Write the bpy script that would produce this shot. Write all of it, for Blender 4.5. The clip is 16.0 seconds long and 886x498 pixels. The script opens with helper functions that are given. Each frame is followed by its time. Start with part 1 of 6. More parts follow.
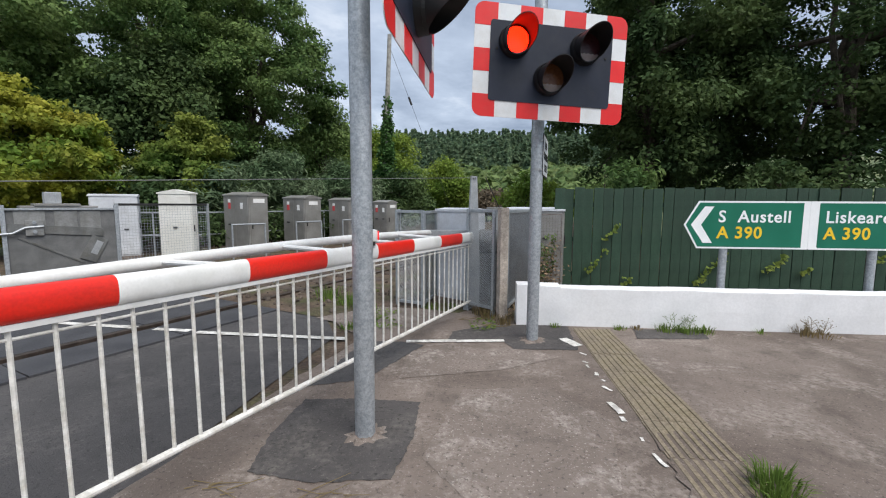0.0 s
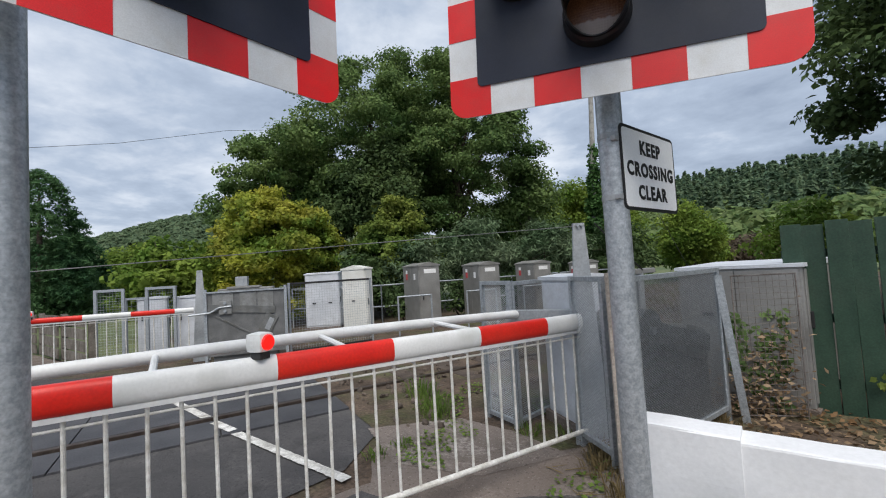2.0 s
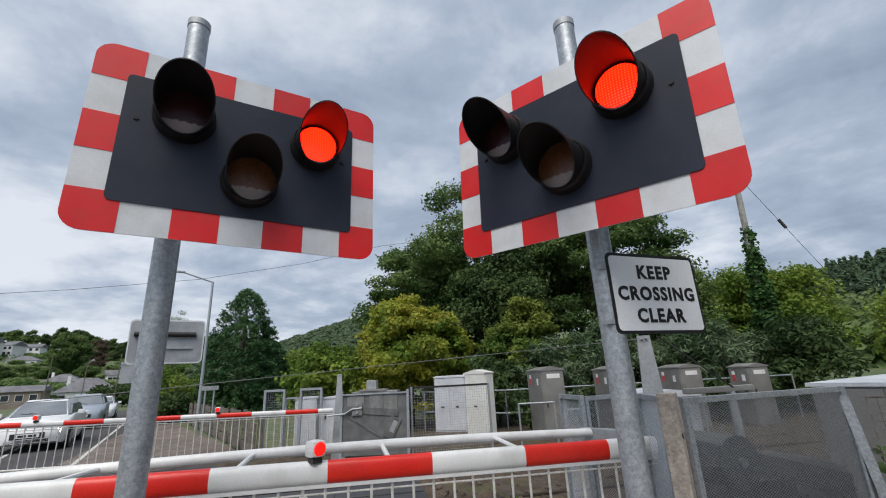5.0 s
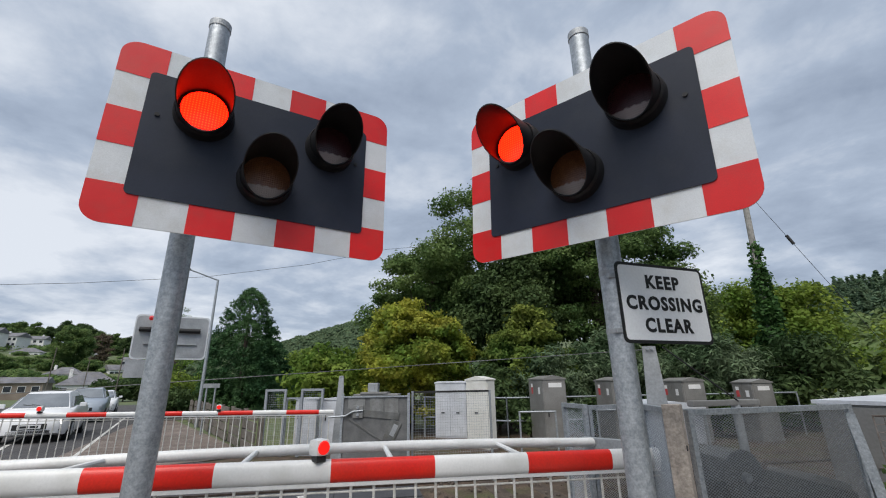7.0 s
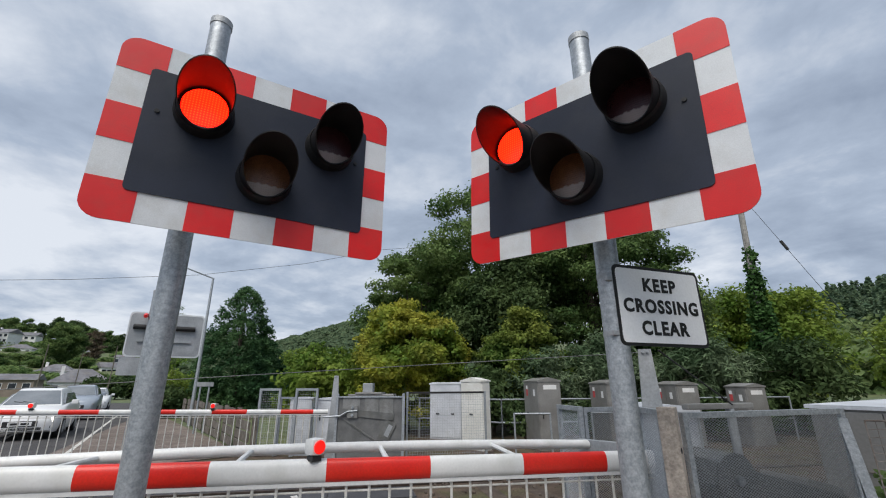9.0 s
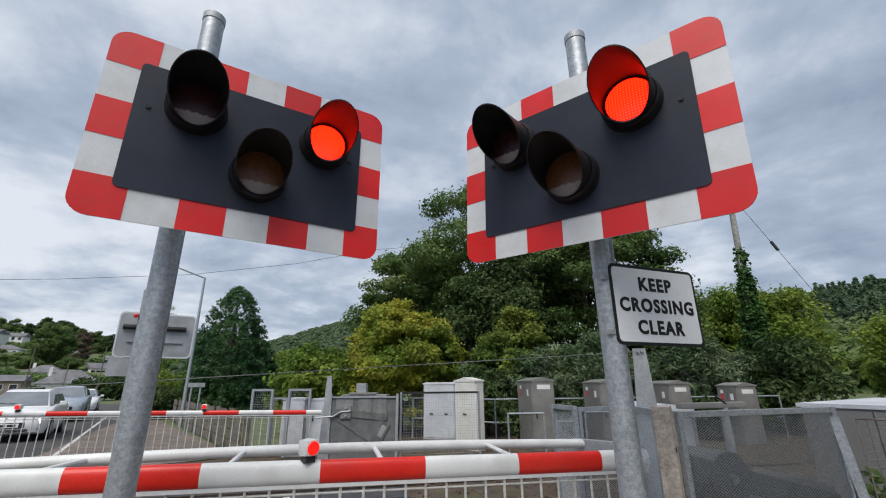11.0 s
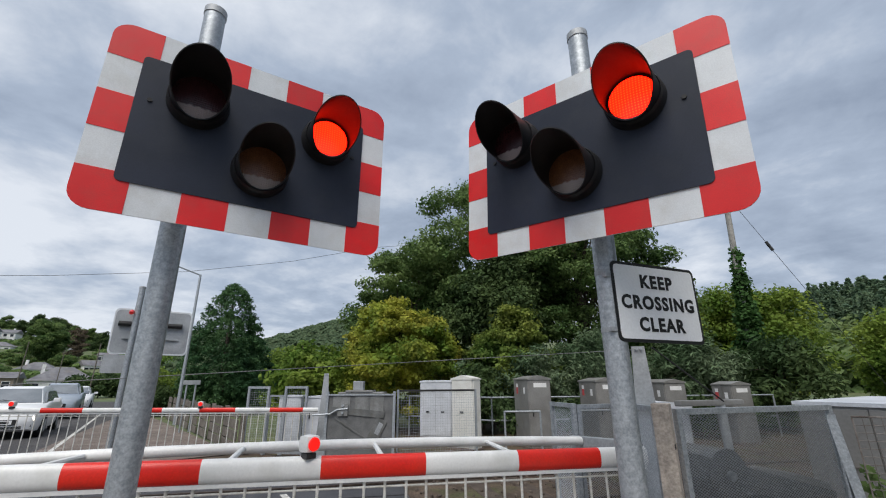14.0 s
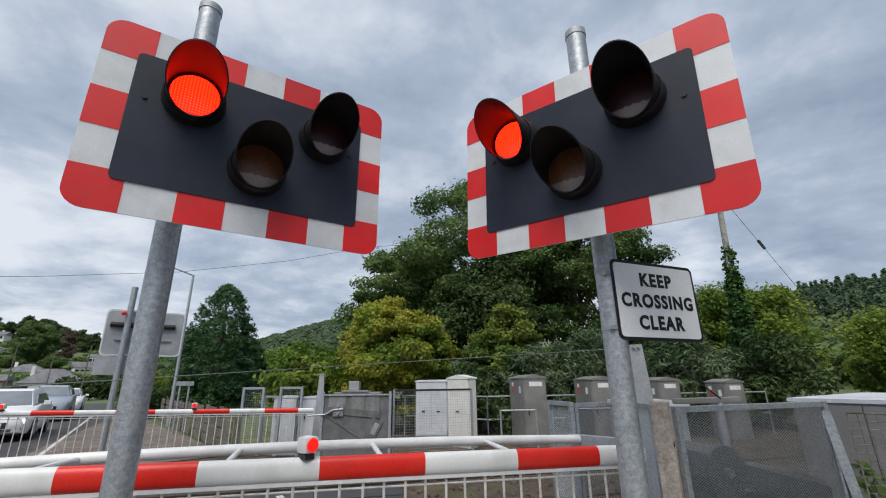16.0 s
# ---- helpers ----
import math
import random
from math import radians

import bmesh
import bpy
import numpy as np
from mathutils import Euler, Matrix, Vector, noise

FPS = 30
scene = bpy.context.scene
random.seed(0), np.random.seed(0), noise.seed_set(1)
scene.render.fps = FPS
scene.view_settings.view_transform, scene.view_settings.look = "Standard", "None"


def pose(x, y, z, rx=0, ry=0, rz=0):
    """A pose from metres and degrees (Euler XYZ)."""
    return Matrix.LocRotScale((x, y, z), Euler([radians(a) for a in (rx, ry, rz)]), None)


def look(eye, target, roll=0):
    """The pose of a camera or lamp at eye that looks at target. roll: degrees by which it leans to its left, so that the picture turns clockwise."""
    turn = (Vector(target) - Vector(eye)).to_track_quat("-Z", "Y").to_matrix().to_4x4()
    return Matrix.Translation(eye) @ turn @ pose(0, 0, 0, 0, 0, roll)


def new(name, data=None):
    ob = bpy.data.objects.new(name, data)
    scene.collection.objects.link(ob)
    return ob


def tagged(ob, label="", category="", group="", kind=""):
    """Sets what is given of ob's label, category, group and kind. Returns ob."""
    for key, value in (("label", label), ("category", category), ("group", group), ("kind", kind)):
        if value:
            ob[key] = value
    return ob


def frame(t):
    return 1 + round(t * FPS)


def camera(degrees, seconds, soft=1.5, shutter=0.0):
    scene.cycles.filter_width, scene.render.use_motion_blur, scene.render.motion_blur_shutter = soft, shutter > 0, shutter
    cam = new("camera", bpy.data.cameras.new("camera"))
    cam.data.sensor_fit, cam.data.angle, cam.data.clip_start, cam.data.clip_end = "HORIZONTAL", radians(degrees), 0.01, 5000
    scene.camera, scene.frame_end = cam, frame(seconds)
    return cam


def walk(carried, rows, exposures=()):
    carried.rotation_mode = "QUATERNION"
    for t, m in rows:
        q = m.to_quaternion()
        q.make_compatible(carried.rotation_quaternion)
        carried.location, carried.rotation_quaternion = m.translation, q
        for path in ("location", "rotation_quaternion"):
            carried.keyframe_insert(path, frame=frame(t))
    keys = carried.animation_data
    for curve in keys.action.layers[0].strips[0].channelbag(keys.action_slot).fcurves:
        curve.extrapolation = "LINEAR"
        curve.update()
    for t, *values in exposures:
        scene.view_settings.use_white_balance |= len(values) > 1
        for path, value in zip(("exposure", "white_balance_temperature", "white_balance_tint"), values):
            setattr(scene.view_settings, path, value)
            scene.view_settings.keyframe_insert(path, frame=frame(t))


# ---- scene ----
cam = camera(92.4, 16.0, soft=1.1)
PATH = [
    (0, (0.001, -0.029, 1.353), (-0.164, 1.952, 1.141), 0.3),
    (0.5, (0.395, 0.564, 1.349), (0.179, 2.54, 1.127), 0.6),
    (1, (0.64, 1.168, 1.318), (0.218, 3.115, 1.14), -0.6),
    (1.5, (0.935, 1.692, 1.337), (0.06, 3.487, 1.235), -2.7),
    (2, (1.087, 2.077, 1.391), (-0.116, 3.671, 1.492), -3.4),
    (2.5, (1.34, 2.274, 1.413), (-0.127, 3.59, 1.75), -2.6),
    (3, (1.612, 2.321, 1.42), (0.052, 3.499, 1.839), -2.7),
    (3.5, (1.768, 2.264, 1.438), (0.2, 3.402, 1.933), -2.9),
    (4, (1.833, 2.289, 1.455), (0.252, 3.394, 1.982), -3.4),
    (4.5, (1.849, 2.309, 1.46), (0.262, 3.389, 2.021), -3.4),
    (7, (1.845, 2.27, 1.444), (0.254, 3.318, 2.053), -0.9),
    (7.5, (1.846, 2.265, 1.442), (0.257, 3.316, 2.051), -0.5),
    (8, (1.845, 2.26, 1.442), (0.256, 3.311, 2.051), -0.3),
    (8.5, (1.845, 2.256, 1.441), (0.26, 3.311, 2.053), -0.3),
    (9, (1.842, 2.257, 1.44), (0.261, 3.319, 2.054), -0.3),
    (11.5, (1.818, 2.257, 1.438), (0.257, 3.346, 2.052), -0.5),
    (12, (1.817, 2.253, 1.434), (0.256, 3.343, 2.049), -0.5),
    (12.5, (1.808, 2.251, 1.43), (0.249, 3.341, 2.045), -0.4),
    (13, (1.801, 2.246, 1.431), (0.24, 3.338, 2.042), -0.3),
    (13.5, (1.801, 2.239, 1.429), (0.243, 3.336, 2.037), -0.3),
    (14, (1.799, 2.232, 1.429), (0.245, 3.334, 2.036), -0.3),
    (14.5, (1.792, 2.225, 1.43), (0.241, 3.333, 2.037), -0.4),
    (15, (1.788, 2.223, 1.43), (0.24, 3.334, 2.037), -0.4),
    (15.5, (1.79, 2.217, 1.432), (0.245, 3.333, 2.037), -0.4),
    (16, (1.772, 2.218, 1.429), (0.232, 3.343, 2.034), -0.7),
]
walk(cam, [(t, look(eye, target, roll)) for t, eye, target, roll in PATH],
     exposures=[(0.0, 0.36), (0.8, 0.36), (1.5, 0.23), (2.2, 0.15), (3.0, -0.02), (3.5, -0.06), (4.2, -0.03), (5.5, -0.01), (16.0, -0.01)])

# ---- light ----
world = bpy.data.worlds.new("overcast_sky")
scene.world = world
world.use_nodes = True
wn, wl = world.node_tree.nodes, world.node_tree.links
wn.clear()
SUN_UP, SUN_ROUND = 56.0, 140.0


def wnode(kind, **values):
    n = wn.new(kind)
    for k, v in values.items():
        n.inputs[k].default_value = v
    return n


sky = wn.new("ShaderNodeTexSky")
sky.sky_type, sky.sun_disc = "NISHITA", False
sky.sun_elevation, sky.sun_rotation = radians(SUN_UP), radians(SUN_ROUND)
sky.air_density, sky.dust_density = 1.0, 2.0
coords = wn.new("ShaderNodeTexCoord")
split = wn.new("ShaderNodeSeparateXYZ")
wl.new(coords.outputs["Generated"], split.inputs[0])
# the cloud deck: the direction is spread over a flat layer overhead
lift = wn.new("ShaderNodeMath"); lift.operation = "MAXIMUM"; lift.inputs[1].default_value = 0.0
wl.new(split.outputs["Z"], lift.inputs[0])
add = wn.new("ShaderNodeMath"); add.operation = "ADD"; add.inputs[1].default_value = 0.16
wl.new(lift.outputs[0], add.inputs[0])
dx = wn.new("ShaderNodeMath"); dx.operation = "DIVIDE"
dy = wn.new("ShaderNodeMath"); dy.operation = "DIVIDE"
wl.new(split.outputs["X"], dx.inputs[0]); wl.new(add.outputs[0], dx.inputs[1])
wl.new(split.outputs["Y"], dy.inputs[0]); wl.new(add.outputs[0], dy.inputs[1])
deck = wn.new("ShaderNodeCombineXYZ")
wl.new(dx.outputs[0], deck.inputs["X"]); wl.new(dy.outputs[0], deck.inputs["Y"]); deck.inputs["Z"].default_value = 2.7
big = wnode("ShaderNodeTexNoise", Scale=0.9, Detail=7.0, Roughness=0.55, Distortion=0.35)
fine = wnode("ShaderNodeTexNoise", Scale=3.1, Detail=8.0, Roughness=0.6, Distortion=0.2)
wl.new(deck.outputs[0], big.inputs["Vector"]); wl.new(deck.outputs[0], fine.inputs["Vector"])
blend = wn.new("ShaderNodeMix"); blend.data_type = "FLOAT"; blend.inputs[0].default_value = 0.33
wl.new(big.outputs["Fac"], blend.inputs[2]); wl.new(fine.outputs["Fac"], blend.inputs[3])
ramp = wn.new("ShaderNodeValToRGB")
ramp.color_ramp.elements[0].position, ramp.color_ramp.elements[0].color = 0.34, (0.25, 0.31, 0.42, 1)
ramp.color_ramp.elements[1].position, ramp.color_ramp.elements[1].color = 0.64, (0.82, 0.87, 0.95, 1)
mid = ramp.color_ramp.elements.new(0.50); mid.color = (0.45, 0.53, 0.66, 1)
# the deck thins, and lightens, towards the west
west = wn.new("ShaderNodeMath"); west.operation = "MULTIPLY_ADD"; west.inputs[1].default_value, west.inputs[2].default_value = -0.075, -0.022
wl.new(split.outputs["X"], west.inputs[0])
thin = wn.new("ShaderNodeMath"); thin.operation = "ADD"
wl.new(blend.outputs[0], thin.inputs[0]); wl.new(west.outputs[0], thin.inputs[1])
wl.new(thin.outputs[0], ramp.inputs[0])
clouds = wn.new("ShaderNodeBackground"); clouds.inputs["Strength"].default_value = 1.0
wl.new(ramp.outputs[0], clouds.inputs["Color"])
blue = wn.new("ShaderNodeBackground"); blue.inputs["Strength"].default_value = 0.08
wl.new(sky.outputs[0], blue.inputs["Color"])
both = wn.new("ShaderNodeMixShader"); both.inputs[0].default_value = 0.9
wl.new(blue.outputs[0], both.inputs[1]); wl.new(clouds.outputs[0], both.inputs[2])
out = wn.new("ShaderNodeOutputWorld")
wl.new(both.outputs[0], out.inputs["Surface"])

sun = new("sun", bpy.data.lights.new("sun", "SUN"))
sun.data.energy, sun.data.angle, sun.data.color = 2.9, radians(45), (1.0, 0.95, 0.88)
az, up = radians(SUN_ROUND), radians(SUN_UP)
sun.matrix_basis = look((20 * math.sin(az), 20 * math.cos(az), 20 * math.tan(up)), (0, 0, 0))


# ---- materials ----
def material(name, c1, c2, scale=6.0, rough=0.7, metal=0.0, fine_scale=60.0, fine_amount=0.18, bump=0.0, bump_scale=80.0,
             c3=None, stain_scale=1.1, stain=0.0, per="", spec=0.5, rough_vary=0.0, low=0.38, high=0.62, trans=0.0):
    """A surface whose colour wanders between c1 and c2, with fine grain, optional stains c3 and relief."""
    m = bpy.data.materials.new(name)
    m.use_nodes = True
    n, l = m.node_tree.nodes, m.node_tree.links
    b = n["Principled BSDF"]
    b.inputs["Roughness"].default_value, b.inputs["Metallic"].default_value = rough, metal
    b.inputs["Specular IOR Level"].default_value = spec
    co = n.new("ShaderNodeTexCoord")
    n1 = n.new("ShaderNodeTexNoise"); n1.inputs["Scale"].default_value, n1.inputs["Detail"].default_value = scale, 5
    l.new(co.outputs["Object"], n1.inputs["Vector"])
    r1 = n.new("ShaderNodeMapRange"); r1.inputs[1].default_value, r1.inputs[2].default_value = low, high
    l.new(n1.outputs["Fac"], r1.inputs[0])
    mix = n.new("ShaderNodeMix"); mix.data_type = "RGBA"
    mix.inputs[6].default_value, mix.inputs[7].default_value = (*c1, 1), (*c2, 1)
    l.new(r1.outputs[0], mix.inputs[0])
    colour = mix.outputs[2]
    if c3:
        n3 = n.new("ShaderNodeTexNoise"); n3.inputs["Scale"].default_value, n3.inputs["Detail"].default_value = stain_scale, 8
        n3.inputs["Roughness"].default_value = 0.65
        l.new(co.outputs["Object"], n3.inputs["Vector"])
        r3 = n.new("ShaderNodeMapRange"); r3.inputs[1].default_value, r3.inputs[2].default_value, r3.inputs[4].default_value = 0.47, 0.68, stain
        l.new(n3.outputs["Fac"], r3.inputs[0])
        m3 = n.new("ShaderNodeMix"); m3.data_type = "RGBA"; m3.inputs[7].default_value = (*c3, 1)
        l.new(r3.outputs[0], m3.inputs[0]); l.new(colour, m3.inputs[6])
        colour = m3.outputs[2]
    n2 = n.new("ShaderNodeTexNoise"); n2.inputs["Scale"].default_value, n2.inputs["Detail"].default_value = fine_scale, 3
    l.new(co.outputs["Object"], n2.inputs["Vector"])
    r2 = n.new("ShaderNodeMapRange"); r2.inputs[1].default_value, r2.inputs[2].default_value = 0.3, 0.7
    r2.inputs[3].default_value, r2.inputs[4].default_value = 1 - fine_amount, 1 + fine_amount
    l.new(n2.outputs["Fac"], r2.inputs[0])
    value = r2.outputs[0]
    if per:
        if per == "island":
            ge = n.new("ShaderNodeNewGeometry"); rnd = ge.outputs["Random Per Island"]
        else:
            oi = n.new("ShaderNodeObjectInfo"); rnd = oi.outputs["Random"]
        rr = n.new("ShaderNodeMapRange"); rr.inputs[3].default_value, rr.inputs[4].default_value = (0.72, 1.28) if per == "island" else (0.86, 1.14)
        l.new(rnd, rr.inputs[0])
        mu = n.new("ShaderNodeMath"); mu.operation = "MULTIPLY"
        l.new(value, mu.inputs[0]); l.new(rr.outputs[0], mu.inputs[1])
        value = mu.outputs[0]
    sc = n.new("ShaderNodeVectorMath"); sc.operation = "SCALE"
    l.new(colour, sc.inputs[0]); l.new(value, sc.inputs["Scale"])
    l.new(sc.outputs[0], b.inputs["Base Color"])
    if rough_vary:
        rv = n.new("ShaderNodeMapRange"); rv.inputs[3].default_value, rv.inputs[4].default_value = rough - rough_vary, min(1, rough + rough_vary)
        l.new(n1.outputs["Fac"], rv.inputs[0]); l.new(rv.outputs[0], b.inputs["Roughness"])
    if bump:
        nb = n.new("ShaderNodeTexNoise"); nb.inputs["Scale"].default_value, nb.inputs["Detail"].default_value = bump_scale, 4
        l.new(co.outputs["Object"], nb.inputs["Vector"])
        bu = n.new("ShaderNodeBump"); bu.inputs["Strength"].default_value, bu.inputs["Distance"].default_value = 1.0, bump
        l.new(nb.outputs["Fac"], bu.inputs["Height"]); l.new(bu.outputs[0], b.inputs["Normal"])
    if trans:
        b.inputs["Transmission Weight"].default_value = 0.0
        t = n.new("ShaderNodeBsdfTranslucent"); l.new(sc.outputs[0], t.inputs["Color"])
        ms = n.new("ShaderNodeMixShader"); ms.inputs[0].default_value = trans
        l.new(b.outputs[0], ms.inputs[1]); l.new(t.outputs[0], ms.inputs[2])
        l.new(ms.outputs[0], n["Material Output"].inputs["Surface"])
    return m


def glow(name, colour, strength, dots=0.0):
    """A lit lens; dots gives the grid of single diodes."""
    m = bpy.data.materials.new(name)
    m.use_nodes = True
    n, l = m.node_tree.nodes, m.node_tree.links
    b = n["Principled BSDF"]
    b.inputs["Base Color"].default_value = (*[min(1, c * 0.5) for c in colour], 1)
    b.inputs["Emission Color"].default_value = (*colour, 1)
    b.inputs["Emission Strength"].default_value = strength
    b.inputs["Roughness"].default_value = 0.35
    if dots:
        co = n.new("ShaderNodeTexCoord")
        v = n.new("ShaderNodeTexVoronoi"); v.inputs["Scale"].default_value, v.inputs["Randomness"].default_value = dots, 0.0
        mp = n.new("ShaderNodeMapping"); mp.inputs["Scale"].default_value = (1, 0, 1)
        l.new(co.outputs["Object"], mp.inputs["Vector"]); l.new(mp.outputs["Vector"], v.inputs["Vector"])
        r = n.new("ShaderNodeMapRange"); r.inputs[1].default_value, r.inputs[2].default_value = 0.10, 0.34
        l.new(v.outputs["Distance"], r.inputs[0])
        mx = n.new("ShaderNodeMix"); mx.data_type = "RGBA"
        mx.inputs[6].default_value = (colour[0], colour[1] * 11.0, colour[2] * 8.0, 1)
        mx.inputs[7].default_value = (colour[0] * 0.5, colour[1] * 1.2, colour[2], 1)
        l.new(r.outputs[0], mx.inputs[0]); l.new(mx.outputs[2], b.inputs["Emission Color"])
    return m


def paving(name, dark, mid, pale, worn=0.8):
    """Old paving: broad damp and dry areas, worn patches that show pale aggregate, grit and pits."""
    m = bpy.data.materials.new(name)
    m.use_nodes = True
    n, l = m.node_tree.nodes, m.node_tree.links
    b = n["Principled BSDF"]
    b.inputs["Roughness"].default_value, b.inputs["Specular IOR Level"].default_value = 0.88, 0.3
    co = n.new("ShaderNodeTexCoord")

    def field(scale, detail, lo, hi, a=0.0, z=1.0, rough=0.6, warp=0.0):
        t = n.new("ShaderNodeTexNoise")
        t.inputs["Scale"].default_value, t.inputs["Detail"].default_value = scale, detail
        t.inputs["Roughness"].default_value, t.inputs["Distortion"].default_value = rough, warp
        l.new(co.outputs["Object"], t.inputs["Vector"])
        r = n.new("ShaderNodeMapRange")
        for k, v in zip((1, 2, 3, 4), (lo, hi, a, z)):
            r.inputs[k].default_value = v
        l.new(t.outputs["Fac"], r.inputs[0])
        return r.outputs[0]

    def mixed(fac, a, c):
        x = n.new("ShaderNodeMix"); x.data_type = "RGBA"
        l.new(fac, x.inputs[0])
        for k, v in ((6, a), (7, c)):
            if isinstance(v, tuple):
                x.inputs[k].default_value = (*v, 1)
            else:
                l.new(v, x.inputs[k])
        return x.outputs[2]

    colour = mixed(field(0.75, 6, 0.36, 0.62, warp=0.6), dark, mid)
    edge = n.new("ShaderNodeMath"); edge.operation = "MULTIPLY"
    l.new(field(1.7, 9, 0.50, 0.60, 0, worn, 0.72, 0.4), edge.inputs[0]); l.new(field(24, 4, 0.38, 0.6), edge.inputs[1])
    colour = mixed(edge.outputs[0], colour, pale)
    colour = mixed(field(62, 3, 0.60, 0.68, 0, 0.5 * worn), colour, tuple(min(1, c * 1.5) for c in pale))
    colour = mixed(field(38, 4, 0.57, 0.68, 0, 0.75), colour, tuple(c * 0.55 for c in dark))
    colour = mixed(field(2.4, 8, 0.52, 0.70, 0, 0.7, 0.72), colour, tuple(c * 0.62 for c in dark))
    l.new(colour, b.inputs["Base Color"])
    bu = n.new("ShaderNodeBump"); bu.inputs["Distance"].default_value = 0.006
    l.new(field(95, 4, 0.2, 0.8), bu.inputs["Height"]); l.new(bu.outputs[0], b.inputs["Normal"])
    return m


GALV = material("galvanised_steel", (0.34, 0.37, 0.40), (0.47, 0.50, 0.53), 46, 0.48, 0.55, 110, 0.16, 0.0004, 140, (0.22, 0.24, 0.26), 7, 0.3)
MESH_STEEL = material("bright_mesh_steel", (0.46, 0.49, 0.52), (0.58, 0.61, 0.64), 14, 0.5, 0.3, 90, 0.16)
GALV_FLAT = material("dull_galvanised_sheet", (0.34, 0.36, 0.38), (0.46, 0.48, 0.50), 3, 0.55, 0.35, 60, 0.12, c3=(0.25, 0.26, 0.27), stain_scale=2, stain=0.5)
BLACK = material("black_board", (0.014, 0.019, 0.034), (0.021, 0.027, 0.047), 3, 0.5, 0, 220, 0.12, c3=(0.03, 0.034, 0.045), stain_scale=7, stain=0.4, spec=0.3)
HOOD = material("black_plastic", (0.010, 0.010, 0.011), (0.017, 0.017, 0.018), 8, 0.46, 0, 120, 0.2, spec=0.35)
REFL_RED = material("red_reflective_sheet", (0.70, 0.010, 0.012), (0.76, 0.018, 0.018), 5, 0.4, 0, 240, 0.08, c3=(0.55, 0.05, 0.04), stain_scale=9, stain=0.4, per="object")
REFL_WHITE = material("white_reflective_sheet", (0.66, 0.69, 0.72), (0.74, 0.77, 0.80), 4, 0.42, 0, 240, 0.06, c3=(0.55, 0.55, 0.53), stain_scale=6, stain=0.5)
BOOM_RED = material("red_painted_boom", (0.72, 0.016, 0.008), (0.78, 0.026, 0.012), 3, 0.36, 0, 90, 0.08, c3=(0.45, 0.03, 0.02), stain_scale=4, stain=0.35)
BOOM_WHITE = material("white_painted_boom", (0.74, 0.75, 0.74), (0.82, 0.82, 0.81), 3, 0.4, 0, 80, 0.05, c3=(0.56, 0.56, 0.52), stain_scale=5, stain=0.5)
BAR_WHITE = material("weathered_white_bar", (0.58, 0.57, 0.53), (0.74, 0.73, 0.70), 9, 0.5, 0, 60, 0.12, c3=(0.36, 0.31, 0.25), stain_scale=14, stain=0.55)
WALL_WHITE = material("white_painted_render", (0.70, 0.71, 0.73), (0.78, 0.79, 0.81), 2.2, 0.85, 0, 45, 0.04, 0.0016, 22, (0.66, 0.66, 0.65), 3.2, 0.18)
FENCE_GREEN = material("green_stained_boards", (0.014, 0.042, 0.025), (0.024, 0.060, 0.036), 5, 0.7, 0, 70, 0.22, 0.0015, 60, (0.034, 0.052, 0.036), 2.2, 0.5, per="object")
SLEEPER = material("dark_sleeper_wood", (0.05, 0.036, 0.028), (0.09, 0.068, 0.052), 5, 0.9, 0, 50, 0.3, 0.006, 30)
OLD_TIMBER = material("old_fence_timber", (0.115, 0.10, 0.083), (0.19, 0.168, 0.142), 7, 0.9, 0, 50, 0.2)
POLE_TIMBER = material("grey_pole_timber", (0.27, 0.26, 0.245), (0.40, 0.385, 0.36), 7, 0.9, 0, 60, 0.2)
TIMBER = material("grey_timber", (0.36, 0.315, 0.27), (0.52, 0.455, 0.39), 9, 0.85, 0, 70, 0.25, 0.002, 90, (0.22, 0.18, 0.15), 6, 0.5)
CONCRETE = paving("weathered_concrete", (0.135, 0.108, 0.092), (0.215, 0.177, 0.154), (0.37, 0.325, 0.29), 0.6)
WORN = paving("bare_aggregate_concrete", (0.155, 0.128, 0.111), (0.24, 0.20, 0.176), (0.42, 0.375, 0.34), 0.85)
ASPHALT = paving("worn_asphalt", (0.060, 0.058, 0.060), (0.088, 0.084, 0.085), (0.16, 0.15, 0.145), 0.4)
ASPHALT_DARK = paving("patched_dark_asphalt", (0.060, 0.056, 0.056), (0.092, 0.085, 0.083), (0.18, 0.165, 0.15), 0.5)
RUBBER = material("crossing_panel_rubber", (0.04, 0.04, 0.046), (0.06, 0.06, 0.066), 3, 0.6, 0, 70, 0.3, 0.003, 60)
SOIL = material("brown_trackside_soil", (0.055, 0.037, 0.025), (0.115, 0.080, 0.056), 3.2, 0.95, 0, 38, 0.45, 0.02, 24, (0.06, 0.075, 0.02), 1.3, 0.8)
BALLAST = material("brown_ballast_stones", (0.06, 0.045, 0.034), (0.12, 0.096, 0.078), 6, 0.9, 0, 50, 0.3, per="island")
RAIL = material("rusty_rail", (0.04, 0.028, 0.022), (0.075, 0.058, 0.048), 9, 0.5, 0.4, 70, 0.3)
LINE_WHITE = material("worn_white_line_paint", (0.55, 0.54, 0.50), (0.72, 0.71, 0.68), 7, 0.8, 0, 60, 0.22, c3=(0.22, 0.20, 0.18), stain_scale=9, stain=0.85)
TACTILE = material("buff_ribbed_paving", (0.17, 0.14, 0.10), (0.25, 0.208, 0.155), 3, 0.9, 0, 60, 0.3, 0.003, 70, (0.15, 0.125, 0.065), 2.2, 0.7)
